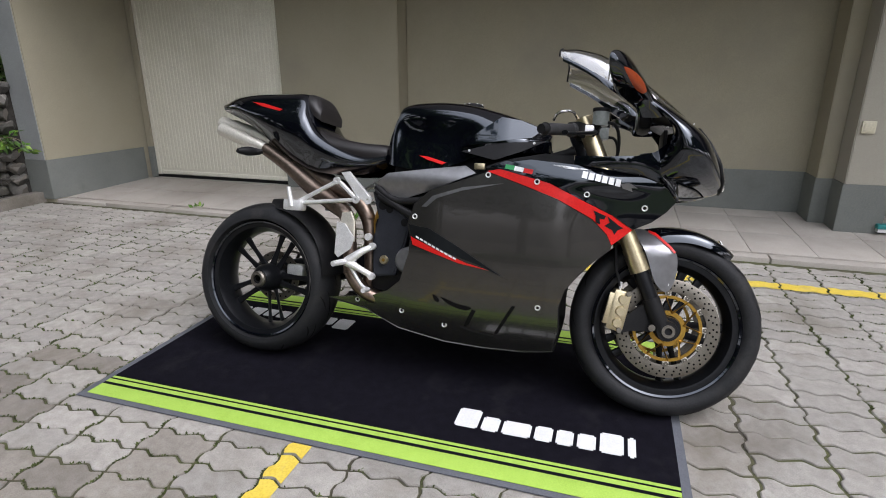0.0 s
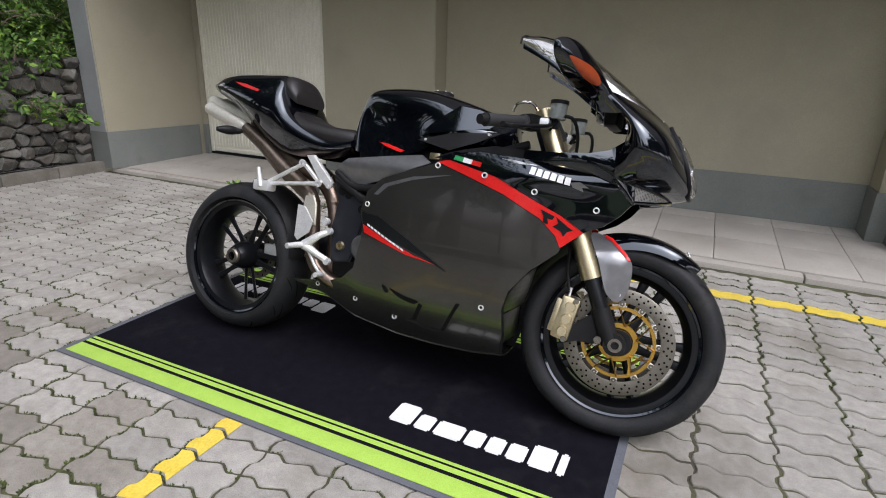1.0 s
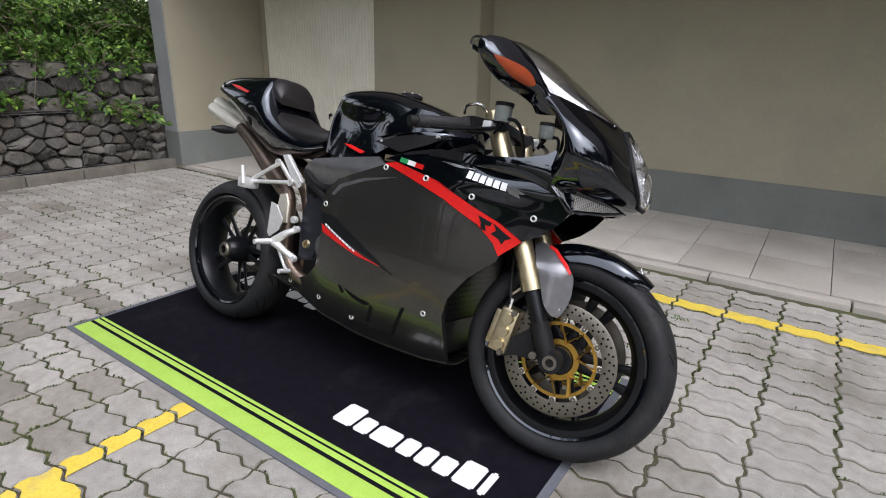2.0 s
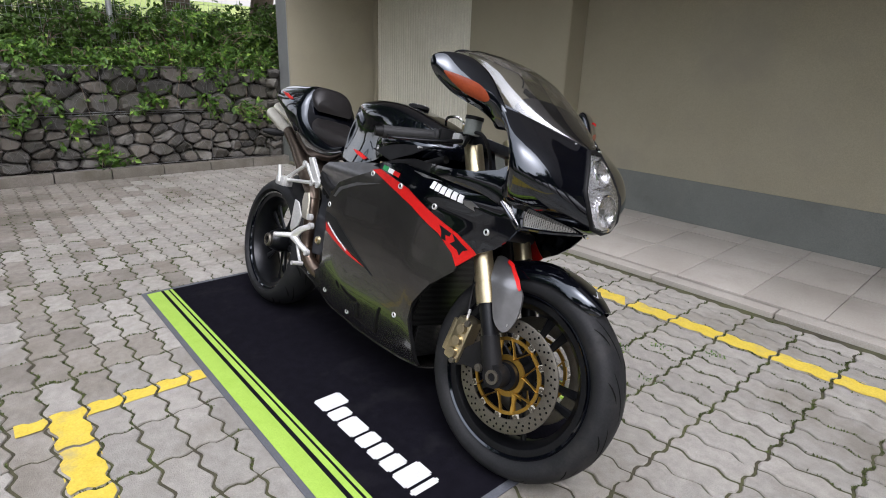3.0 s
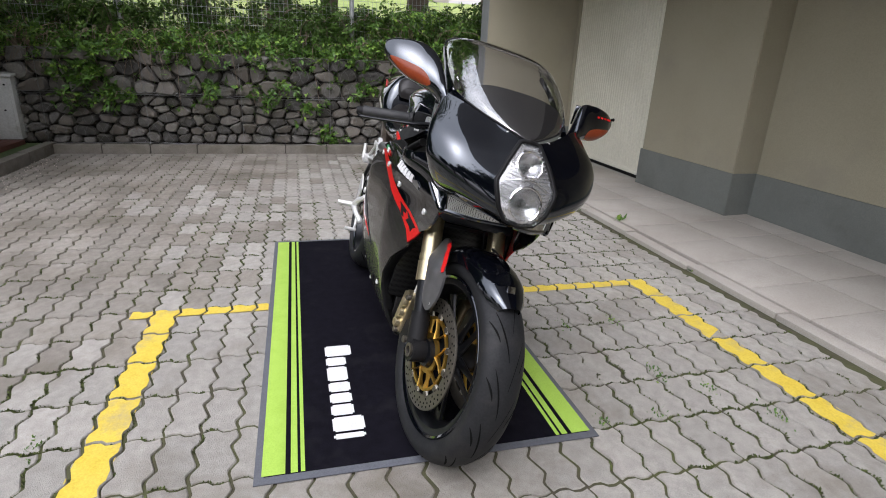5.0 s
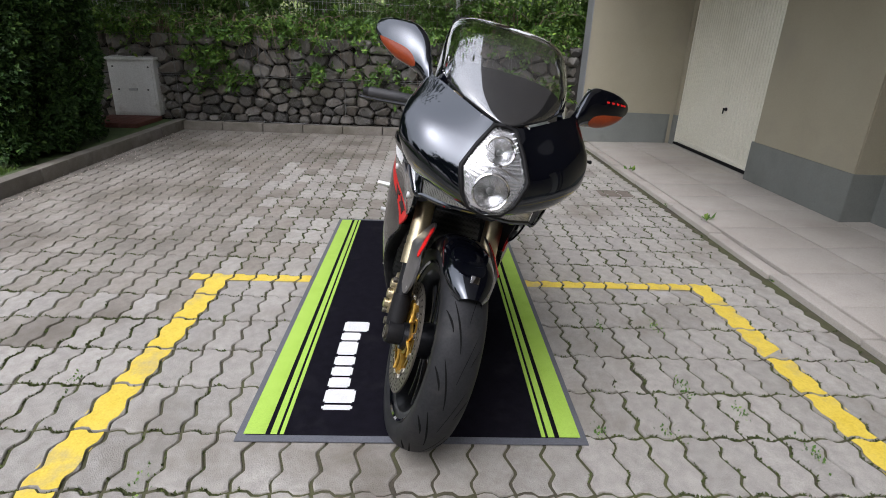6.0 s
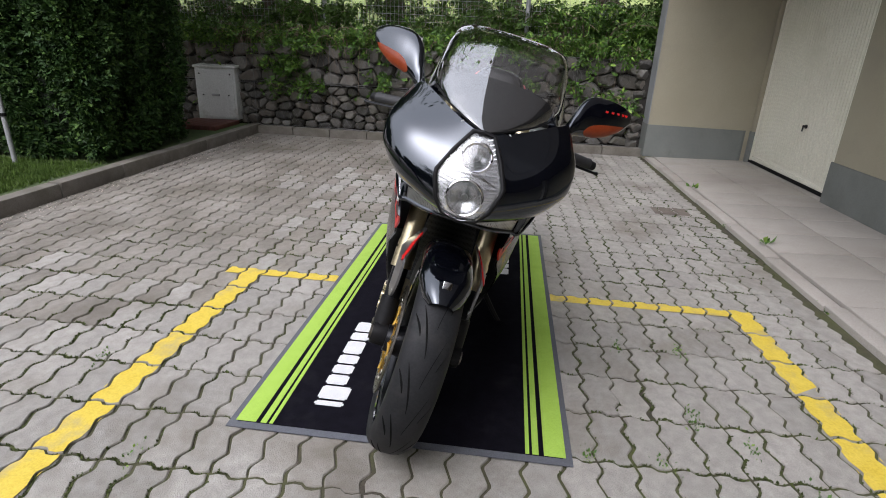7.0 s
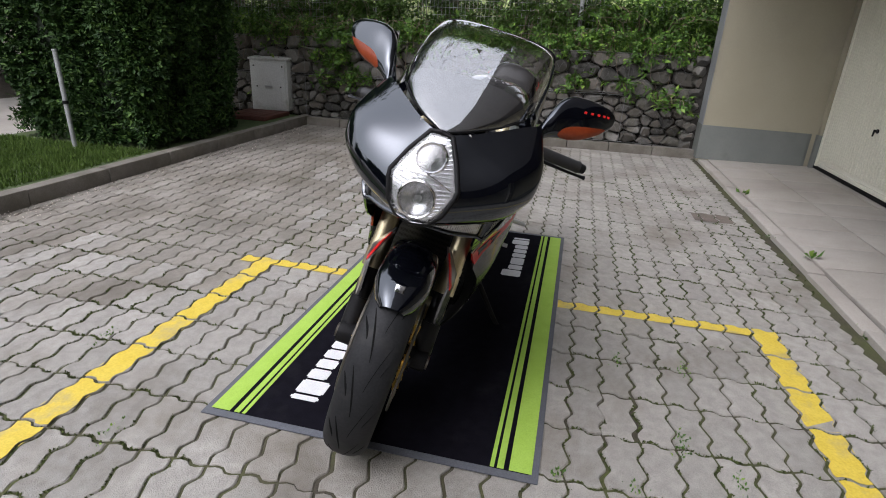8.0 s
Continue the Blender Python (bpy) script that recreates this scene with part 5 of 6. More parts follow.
    edge = catmull([(0.549, 0, 0.534), (0.478, 0, 0.456), (0.425, 0, 0.385), (0.410, 0, 0.33), (0.412, 0, 0.25), (0.398, 0, 0.172)], 5)
    add_loft(bm, [[Vector((p.x, s * (half_width(p.x, p.z) - 0.002), p.z)), Vector((p.x + 0.004, s * (half_width(p.x, p.z) - 0.012), p.z)), Vector((p.x - 0.03, s * (half_width(p.x, p.z) * 0.74), p.z))] for p in edge])
    part("inner_fairing", thick(bm, 0.003), "satin_black", bike, "black inner edge of the fairing", sharp=80)

# belly between the sides
bm = bmesh.new()
add_loft(bm, [[(x, half_width(x, z) * q, z - 0.014 * (1 - q * q)) for q in (-1, -0.75, -0.5, -0.25, 0, 0.25, 0.5, 0.75, 1)] for x, z in ((-0.40, 0.259), (-0.25, 0.239), (-0.13, 0.183), (0.03, 0.153), (0.162, 0.149), (0.30, 0.155), (0.398, 0.173))])
part("belly_pan", thick(bm, 0.004), "grey_paint", bike, "dark grey belly pan")

# --- engine, frame, radiator ---
bm = bmesh.new()
add_box(bm, -0.10, 0.36, -0.12, 0.12, 0.25, 0.60, 0.03)
add_box(bm, -0.24, -0.02, -0.10, 0.10, 0.30, 0.56, 0.03)
add_box(bm, -0.18, 0.30, -0.10, 0.10, 0.58, 0.78, 0.03)
part("engine", bm, "satin_black", bike, "dark engine behind the fairing")
part("radiator", boxed(0.395, 0.425, -0.135, 0.135, 0.30, 0.58, 0.006, Matrix.Translation((0.41, 0, 0.44)) @ Matrix.Rotation(radians(12), 4, "Y") @ Matrix.Translation((-0.41, 0, -0.44))), "core", bike, "dark radiator core")
part("oil_cooler", boxed(0.37, 0.395, -0.10, 0.10, 0.20, 0.30, 0.005), "core", bike)
for s in (-1, 1):
    fp = part("frame_plate", plate([(-0.226, 0.643), (-0.154, 0.611), (-0.085, 0.556), (-0.095, 0.504), (-0.108, 0.448), (-0.130, 0.371), (-0.206, 0.360), (-0.216, 0.477), (-0.20, 0.56)], s * 0.118, s * 0.150, 0.005), "frame_black", bike, "blue-black cast frame plate")
    for x, z, r in ((-0.185, 0.600, 0.016), (-0.160, 0.588, 0.013), (-0.105, 0.548, 0.013)):
        part("frame_hole", disced(r, s * 0.151 - 0.0006, s * 0.151 + 0.0006, (x, 0, z), 20), "groove", fp)
    pv = part("pivot_boss", lathed([(0.006, s * 0.158), (0.013, s * 0.158), (0.016, s * 0.150), (0.006, s * 0.150)], (-0.170, 0, 0.419), 20), "pale_gold", fp, "brass pivot")
    part("boss_core", disced(0.006, s * 0.1565 - 0.001, s * 0.1565 + 0.001, (-0.170, 0, 0.419), 12), "gold", pv)
    cov = part("clutch_cover", lathed([(0.001, s * 0.158), (0.036, s * 0.157), (0.044, s * 0.150), (0.046, s * 0.120), (0.001, s * 0.120)], (-0.086, 0, 0.424), 36), "silver_paint", bike, "round grey engine cover")
    bm = bmesh.new()
    for p in ([(-0.21, 0.66), (-0.13, 0.617), (0.02, 0.645), (0.17, 0.72)], [(-0.20, 0.63), (-0.07, 0.575), (-0.02, 0.60)], [(-0.21, 0.645), (-0.08, 0.57)], [(0.12, 0.70), (0.30, 0.76), (0.42, 0.80)]):
        add_tube(bm, [(x, s * 0.155, z) for x, z in p], 0.012, 10, 4)
    part("trellis_frame", bm, "satin_black", bike, "black trellis frame tubes")
    part("side_cover", panel([(-0.212, 0.668), (-0.165, 0.706), (-0.03, 0.727), (0.088, 0.742), (0.124, 0.720), (0.020, 0.673), (-0.137, 0.617)], lambda x, z: 0.150 + 0.022 * math.exp(-((z - 0.69) / 0.03) ** 2), s, 0.0, 0.014, 0.008), "silver_paint", bike, "gunmetal side cover under the seat")
    part("fuel_union", boxed(0.115, 0.150, s * 0.145 - 0.010, s * 0.145 + 0.010, 0.732, 0.752, 0.004), "pale_gold", bike)
    if s < 0:
        part("shock_spring", tubed([(-0.245, s * 0.06, 0.50), (-0.215, s * 0.06, 0.60)], 0.022, 14), "gold", bike)

# --- tank ---
TANK = ((-0.222, 0.808, 0.045, 0.802, 0.058, 0.788, 0.058, 0.758), (-0.205, 0.862, 0.060, 0.850, 0.080, 0.815, 0.088, 0.745), (-0.180, 0.918, 0.075, 0.902, 0.098, 0.835, 0.112, 0.736), (-0.145, 0.948, 0.098, 0.918, 0.094, 0.845, 0.124, 0.730), (-0.05, 0.956, 0.126, 0.905, 0.113, 0.832, 0.142, 0.722),
        (0.05, 0.951, 0.132, 0.900, 0.124, 0.838, 0.138, 0.745), (0.14, 0.933, 0.128, 0.892, 0.150, 0.845, 0.146, 0.782), (0.24, 0.905, 0.115, 0.866, 0.145, 0.830, 0.138, 0.788), (0.30, 0.882, 0.085, 0.852, 0.110, 0.828, 0.10, 0.795), (0.335, 0.862, 0.03, 0.85, 0.045, 0.828, 0.04, 0.805))


def rib(z0, *yz):
    half = [(0.0, z0), (yz[0] * 0.6, z0 - (z0 - yz[1]) * 0.12), (yz[0], yz[1])] + [(yz[i], yz[i + 1]) for i in range(2, len(yz), 2)]
    line = [(-y, z) for y, z in reversed(half)] + half[1:]
    return [(p.y, p.z) for p in catmull([(0, y, z) for y, z in line], 4)]


def loft_body(stations, n=4):
    ribs = [[(st[0], y, z) for y, z in rib(*st[1:])] for st in stations]
    cols = [catmull([r[i] for r in ribs], n) for i in range(len(ribs[0]))]
    return [[cols[i][k] for i in range(len(cols))] for k in range(len(cols[0]))]


bm = bmesh.new()
rows_ = add_loft(bm, loft_body(TANK))
bm.faces.new(rows_[0])
bm.faces.new(rows_[-1][::-1])
tank = part("fuel_tank", bm, "black_paint", bike, "gloss black fuel tank", sharp=55)
for s in (-1, 1):
    part("red_flash", panel([(-0.074, 0.769), (-0.045, 0.767), (0.020, 0.750), (0.006, 0.743), (-0.049, 0.758)], lambda x, z: 0.134 + 0.22 * max(0.0, 0.77 - z), s, 0.004, 0.02, 0.006), "red_paint", tank, "thin red flash")
    part("tank_wing", panel([(0.068, 0.800), (0.129, 0.854), (0.189, 0.897), (0.250, 0.890), (0.318, 0.866), (0.285, 0.838), (0.182, 0.820)], lambda x, z: 0.158 - 0.24 * max(0.0, z - 0.825) - 0.30 * max(0.0, x - 0.20) - 0.25 * max(0.0, 0.11 - x), s, 0.0, 0.014, 0.012), "black_paint", tank, "gloss black swelling on the tank's flank")
    part("tank_shoulder", panel([(0.072, 0.786), (0.183, 0.816), (0.329, 0.827), (0.262, 0.793), (0.182, 0.762)], lambda x, z: 0.146 + 0.30 * (0.827 - z) - 0.12 * max(0.0, x - 0.22), s, 0.002, 0.016, 0.006), "satin_black", bike, "satin black panel under the tank")
    for x, z in ((0.098, 0.789), (0.298, 0.818)):
        part("shoulder_screw", disced(0.004, s * 0.154 - 0.008, s * 0.154 + 0.006, (x, 0, z), 10), "alloy", bike)
cap = part("fuel_cap", lathed([(0.001, 0.008), (0.03, 0.008), (0.036, 0.004), (0.036, -0.004), (0.001, -0.004)], (0.06, 0, 0.952), 28, False, "z"), "satin_black", tank, "round black fuel cap")
bm = bmesh.new()
for i in range(7):
    a = 2 * math.pi * i / 7
    add_disc(bm, 0.003, 0.004, 0.010, (0.06 + 0.03 * math.cos(a), 0.03 * math.sin(a), 0.951), 8, "z")
part("cap_screws", bm, "alloy", cap)

# --- tail and seat ---
TAIL = ((-0.925, 0.947, 0.020, 0.944, 0.030, 0.934, 0.020, 0.920), (-0.86, 0.966, 0.062, 0.946, 0.078, 0.922, 0.05, 0.898), (-0.80, 0.974, 0.088, 0.946, 0.108, 0.912, 0.062, 0.876), (-0.735, 0.979, 0.100, 0.942, 0.122, 0.892, 0.070, 0.842), (-0.62, 0.981, 0.112, 0.932, 0.140, 0.858, 0.080, 0.765),
        (-0.535, 0.976, 0.124, 0.906, 0.140, 0.832, 0.085, 0.722), (-0.505, 0.915, 0.124, 0.880, 0.140, 0.812, 0.086, 0.710), (-0.46, 0.835, 0.122, 0.828, 0.138, 0.780, 0.086, 0.700), (-0.38, 0.792, 0.118, 0.782, 0.128, 0.745, 0.082, 0.696), (-0.29, 0.765, 0.108, 0.755, 0.115, 0.732, 0.078, 0.702), (-0.205, 0.775, 0.10, 0.768, 0.104, 0.750, 0.072, 0.728))
bm = bmesh.new()
rows_ = add_loft(bm, loft_body(TAIL))
bm.faces.new(rows_[0])
bm.faces.new(rows_[-1][::-1])
tail = part("tail_fairing", bm, "black_paint", bike, "gloss black tail fairing with a single seat", sharp=55)
for s in (-1, 1):
    part("red_flash", panel([(-0.735, 0.938), (-0.68, 0.932), (-0.60, 0.912), (-0.61, 0.905), (-0.69, 0.922)], lambda x, z: 0.110 + 0.016 * (x + 0.735) / 0.13, s, 0.004, 0.02, 0.006), "red_paint", tail, "thin red flash")
    part("tail_vent", panel([(-0.90, 0.938), (-0.80, 0.944), (-0.775, 0.932), (-0.81, 0.915), (-0.88, 0.922)], lambda x, z: 0.030 + 0.62 * min(0.125, x + 0.905), s, 0.006, 0.02, 0.006), "satin_black", tail, "dark tail opening")
SEAT = ((-0.505, 0.880, 0.06, 0.872, 0.085, 0.85, 0.08, 0.83), (-0.46, 0.845, 0.085, 0.842, 0.112, 0.82, 0.105, 0.795), (-0.40, 0.825, 0.095, 0.820, 0.115, 0.795, 0.105, 0.765), (-0.31, 0.812, 0.088, 0.806, 0.105, 0.782, 0.095, 0.748), (-0.24, 0.810, 0.075, 0.802, 0.090, 0.782, 0.085, 0.752), (-0.212, 0.806, 0.068, 0.798, 0.082, 0.780, 0.078, 0.755))
bm = bmesh.new()
rows_ = add_loft(bm, loft_body(SEAT))
bm.faces.new(rows_[0])
bm.faces.new(rows_[-1][::-1])
part("seat", bm, "leather", bike, "black vinyl rider's seat", sharp=60)
PAD = ((-0.56, 0.982, 0.05, 0.976, 0.07, 0.965, 0.07, 0.955), (-0.525, 0.980, 0.068, 0.968, 0.088, 0.945, 0.085, 0.92), (-0.495, 0.965, 0.072, 0.950, 0.09, 0.925, 0.085, 0.895), (-0.473, 0.930, 0.065, 0.922, 0.08, 0.905, 0.075, 0.88))
bm = bmesh.new()
rows_ = add_loft(bm, loft_body(PAD))
bm.faces.new(rows_[0])
bm.faces.new(rows_[-1][::-1])
part("back_pad", bm, "leather", bike, "black vinyl pad against the tail hump", sharp=60)

# --- exhaust ---
for s in (-1, 1):
    for k, (dy, dz, x1) in enumerate(((0.030, 0.014, -0.93), (0.074, -0.016, -0.895))):
        y = s * dy
        pipe = part("silencer", tubed([(-0.70, y, 0.792 + dz), (-0.72, y, 0.798 + dz), (x1 + 0.01, y, 0.855 + dz), (x1, y, 0.858 + dz)], [0.023, 0.026, 0.026, 0.024], 24), "muffler", bike, "satin steel exhaust pipe end")
        part("bore", tubed([(x1 - 0.001, y, 0.8583 + dz), (x1 + 0.02, y, 0.852 + dz)], 0.018, 20), "groove", pipe)
        if s < 0:
            pts = [(-0.70, y, 0.792 + dz), (-0.60, y - 0.004, 0.735 + dz), (-0.50, y - 0.01, 0.668 + dz), (-0.40 + 0.055 * (1 - k), y - 0.02, 0.61 + dz), (-0.335 + 0.06 * (1 - k), y - 0.035, 0.55), (-0.315 + 0.06 * (1 - k), y - 0.04, 0.45), (-0.305 + 0.055 * (1 - k), y - 0.04, 0.36), (-0.25, y - 0.03, 0.295), (-0.15, y + 0.01, 0.26)]
            hd = part("exhaust_header", tubed(pts, [0.023, 0.025, 0.030, 0.030, 0.026, 0.024, 0.024, 0.025, 0.025], 18, 5), "titanium", bike, "heat-stained steel exhaust pipe")
            for q in (4, 6):
                part("pipe_ring", lathed([(0.024, -0.004), (0.0285, -0.004), (0.0285, 0.004), (0.024, 0.004)], pts[q], 20, True, "z"), "titanium", hd)
        else:
            part("exhaust_header", tubed([(-0.70, y, 0.792 + dz), (-0.58, y, 0.72 + dz), (-0.46, y - 0.02, 0.66), (-0.36, 0.02, 0.62)], [0.023, 0.026, 0.03, 0.03], 18, 5), "titanium", bike, "heat-stained steel exhaust pipe")
part("heat_shield", plate([(-0.335, 0.565), (-0.30, 0.572), (-0.285, 0.54), (-0.282, 0.47), (-0.32, 0.47), (-0.34, 0.53)], -0.150, -0.142, 0.003), "muffler", bike, "pale alloy heat shield")
bm = bmesh.new()
add_tube(bm, [(-0.70, -0.09, 0.765), (-0.735, -0.115, 0.757)], [0.009, 0.007], 8)
part("indicator_stalk", bm, "satin_black", bike)
for s in (-1, 1):
    ind = part("rear_indicator", tubed([(-0.715, s * 0.085, 0.762), (-0.735, s * 0.125, 0.760), (-0.750, s * 0.165, 0.757)], [0.010, 0.017, 0.008], 14, 5), "satin_black", bike, "small black rear indicator")
    part("indicator_lens", tubed([(-0.755, s * 0.10, 0.758), (-0.762, s * 0.130, 0.757), (-0.760, s * 0.155, 0.756)], [0.006, 0.011, 0.005], 12, 5), "chrome", ind, "clear indicator lens")

# --- foot rests ---
for s in (-1, 1):
    y = s * 0.145
    bm = bmesh.new()
    add_tube(bm, [(-0.530, y, 0.580), (-0.356, y, 0.672)], 0.0075, 10)
    add_tube(bm, [(-0.500, y, 0.588), (-0.39, y, 0.600), (-0.282, y, 0.612)], 0.0075, 10)
    add_tube(bm, [(-0.356, y, 0.672), (-0.282, y, 0.612)], 0.008, 10)
    add_plate(bm, [(-0.345, 0.700), (-0.315, 0.705), (-0.225, 0.618), (-0.245, 0.600), (-0.285, 0.625)], y - 0.008, y + 0.008, 0.003)
    add_box(bm, -0.555, -0.485, y - 0.022, y + 0.022, 0.560, 0.598, 0.008)
    st = part("rear_foot_bracket", bm, "alloy", bike, "polished alloy pillion foot bracket")
    for x, z in ((-0.356, 0.672), (-0.282, 0.612), (-0.238, 0.612), (-0.525, 0.572)):
        part("bracket_bolt", lathed([(0.005, y + s * 0.008), (0.013, y + s * 0.008), (0.013, y + s * 0.014), (0.005, y + s * 0.014)], (x, 0, z), 16), "alloy", st)
    part("folded_peg", tubed([(-0.522, y + s * 0.018, 0.575), (-0.535, y + s * 0.022, 0.64)], [0.010, 0.007], 12), "alloy", st)
    yy = s * 0.185
    bm = bmesh.new()
    add_plate(bm, [(-0.335, 0.535), (-0.305, 0.530), (-0.268, 0.485), (-0.280, 0.448), (-0.325, 0.415), (-0.338, 0.428)], yy - s * 0.006 - 0.003, yy - s * 0.006 + 0.003, 0.001)
    hp = part("heel_plate", bm, "alloy", bike, "polished alloy heel plate")
    bm = bmesh.new()
    add_tube(bm, [(-0.206, yy - s * 0.02, 0.462), (-0.24, yy, 0.44), (-0.285, yy + s * 0.004, 0.405)], [0.010, 0.012, 0.017], 12, 4)
    add_tube(bm, [(-0.285, yy + s * 0.004, 0.405), (-0.24, yy, 0.385), (-0.203, yy - s * 0.02, 0.362)], [0.017, 0.011, 0.011], 12, 4)
    for x, z in ((-0.206, 0.462), (-0.203, 0.362), (-0.222, 0.492)):
        add_disc(bm, 0.012, yy - s * 0.015 - 0.008, yy - s * 0.015 + 0.008, (x, 0, z), 16)
    rs = part("rear_set", bm, "alloy", bike, "polished alloy foot rest bracket")
    part("foot_peg", tubed([(-0.285, yy, 0.405), (-0.292, yy + s * 0.03, 0.405), (-0.300, yy + s * 0.075, 0.402)], [0.011, 0.010, 0.009], 14), "alloy", rs, "knurled alloy foot peg")
    bm = bmesh.new()
    add_tube(bm, [(-0.285, yy - s * 0.01, 0.40), (-0.24, yy - s * 0.01, 0.335), (-0.205, yy, 0.318)], [0.008, 0.006, 0.006], 10, 4)
    add_tube(bm, [(-0.21, yy - s * 0.01, 0.318), (-0.208, yy + s * 0.035, 0.320)], 0.008, 12)
    part("pedal", bm, "alloy", bike, "alloy foot pedal")
part("side_stand", tubed([(-0.06, 0.12, 0.24), (-0.03, 0.20, 0.16), (0.0, 0.285, 0.076), (0.012, 0.318, 0.072)], [0.012, 0.011, 0.009, 0.007], 10, 4), "satin_black", bike, "black side stand, folded out")

# --- nose, screen, lamp ---
NOSE = [
    [(0.752, 0.0, 0.676), (0.802, 0.0, 0.685), (0.828, 0.0, 0.710), (0.813, 0.0, 0.772), (0.786, 0.0, 0.828), (0.742, 0.0, 0.880)],
    [(0.748, 0.044, 0.684), (0.787, 0.060, 0.696), (0.805, 0.079, 0.722), (0.797, 0.083, 0.775), (0.768, 0.072, 0.832), (0.726, 0.050, 0.891)],
    [(0.726, 0.104, 0.696), (0.748, 0.134, 0.714), (0.764, 0.162, 0.746), (0.762, 0.173, 0.792), (0.736, 0.158, 0.848), (0.676, 0.108, 0.911)],
    [(0.688, 0.148, 0.706), (0.704, 0.180, 0.728), (0.714, 0.207, 0.764), (0.716, 0.221, 0.802), (0.694, 0.209, 0.862), (0.632, 0.152, 0.928)],
    [(0.650, 0.174, 0.718), (0.666, 0.198, 0.744), (0.674, 0.217, 0.777), (0.680, 0.230, 0.810), (0.660, 0.228, 0.866), (0.594, 0.188, 0.938)],
    [(0.612, 0.170, 0.736), (0.628, 0.182, 0.760), (0.640, 0.190, 0.786), (0.650, 0.200, 0.818), (0.646, 0.213, 0.862), (0.572, 0.200, 0.940)],
]


def nose_surface(n=5):
    ribs = [catmull(r, n) for r in NOSE]
    m = len(ribs[0])
    full = []
    for k in range(m):
        half = [ribs[i][k] for i in range(len(ribs))]
        line = [Vector((p.x, -p.y, p.z)) for p in reversed(half)] + half[1:]
        full.append(catmull(line, n))
    return full


LAMP = [(0.0, 0.878), (0.024, 0.874), (0.051, 0.832), (0.074, 0.784), (0.072, 0.770), (0.058, 0.730), (0.036, 0.704), (0.0, 0.697), (-0.036, 0.704), (-0.058, 0.730), (-0.072, 0.770), (-0.074, 0.784), (-0.051, 0.832), (-0.024, 0.874)]


def lamp_half(z):
    """Half the lamp's width at a height."""
    return float(np.interp(z, [0.697, 0.704, 0.730, 0.770, 0.784, 0.832, 0.874, 0.878], [0.0, 0.036, 0.058, 0.072, 0.074, 0.051, 0.024, 0.0], 0.0, 0.0))


bm = bmesh.new()
add_loft(bm, nose_surface(14))
hole = [f for f in bm.faces if f.calc_center_median().x > 0.6 and abs(f.calc_center_median().y) < 0.99 * lamp_half(f.calc_center_median().z)]
bmesh.ops.delete(bm, geom=hole, context="FACES")
nose = part("front_cowl", thick(bm, 0.005), "black_paint", bike, "gloss black front cowl", sharp=60)


def nose_x(y, z):
    """How far forward the cowl stands at a height and half-width."""
    S = NOSE_GRID
    d = (S[:, 1] - y) ** 2 + (S[:, 2] - z) ** 2
    i = np.argsort(d)[:4]
    w = 1 / (d[i] + 1e-6)
    return float((S[i, 0] * w).sum() / w.sum())


NOSE_GRID = np.array([list(p) for r in nose_surface(16) for p in r])
BOWLS = ((0.832, 0.033, "upper_lens"), (0.746, 0.040, "lower_lens"))


def lamp_sheet(scale, lift, bulge=0.0, inner=None):
    """A sheet of the lamp's outline that follows the cowl."""
    cy, cz = 0.0, 0.783
    b = bmesh.new()
    b.faces.new([b.verts.new((0, cy + (y - cy) * scale, cz + (z - cz) * scale)) for y, z in LAMP])
    for ax in (1, 2):
        for i in range(1, 30):
            co, no = [0, 0, 0], [0, 0, 0]
            lo, hi = ((-0.082, 0.082), (0.696, 0.880))[ax - 1]
            co[ax], no[ax] = lo + (hi - lo) * i / 30, 1
            bmesh.ops.bisect_plane(b, geom=list(b.verts) + list(b.edges) + list(b.faces), plane_co=co, plane_no=no)
    for v in b.verts:
        r = min(1.0, (abs(v.co.y) / 0.075) ** 2 + (abs(v.co.z - cz) / 0.10) ** 2)
        v.co.x = nose_x(v.co.y, v.co.z) + lift + bulge * (1 - r)
    gone = []
    for f in b.faces:
        c = f.calc_center_median()
        if inner == "bowls" and any(math.hypot(c.y, (c.z - zc) * 1.02) < r * 0.93 for zc, r, _ in BOWLS):
            gone.append(f)
    bmesh.ops.delete(b, geom=gone, context="FACES")
    return b


ring = [(nose_x(y * 1.05, 0.783 + (z - 0.783) * 1.05) + 0.001, y * 1.05, 0.783 + (z - 0.783) * 1.05) for y, z in LAMP]
part("lamp_surround", tubed(ring + ring[:1], 0.0062, 10, cap=False), "satin_black", nose, "black lamp surround")
lamp = part("headlamp", thick(lamp_sheet(1.03, -0.004, 0.0, "bowls"), 0.001), "reflector", bike, "twin-lens headlamp in a diamond housing")
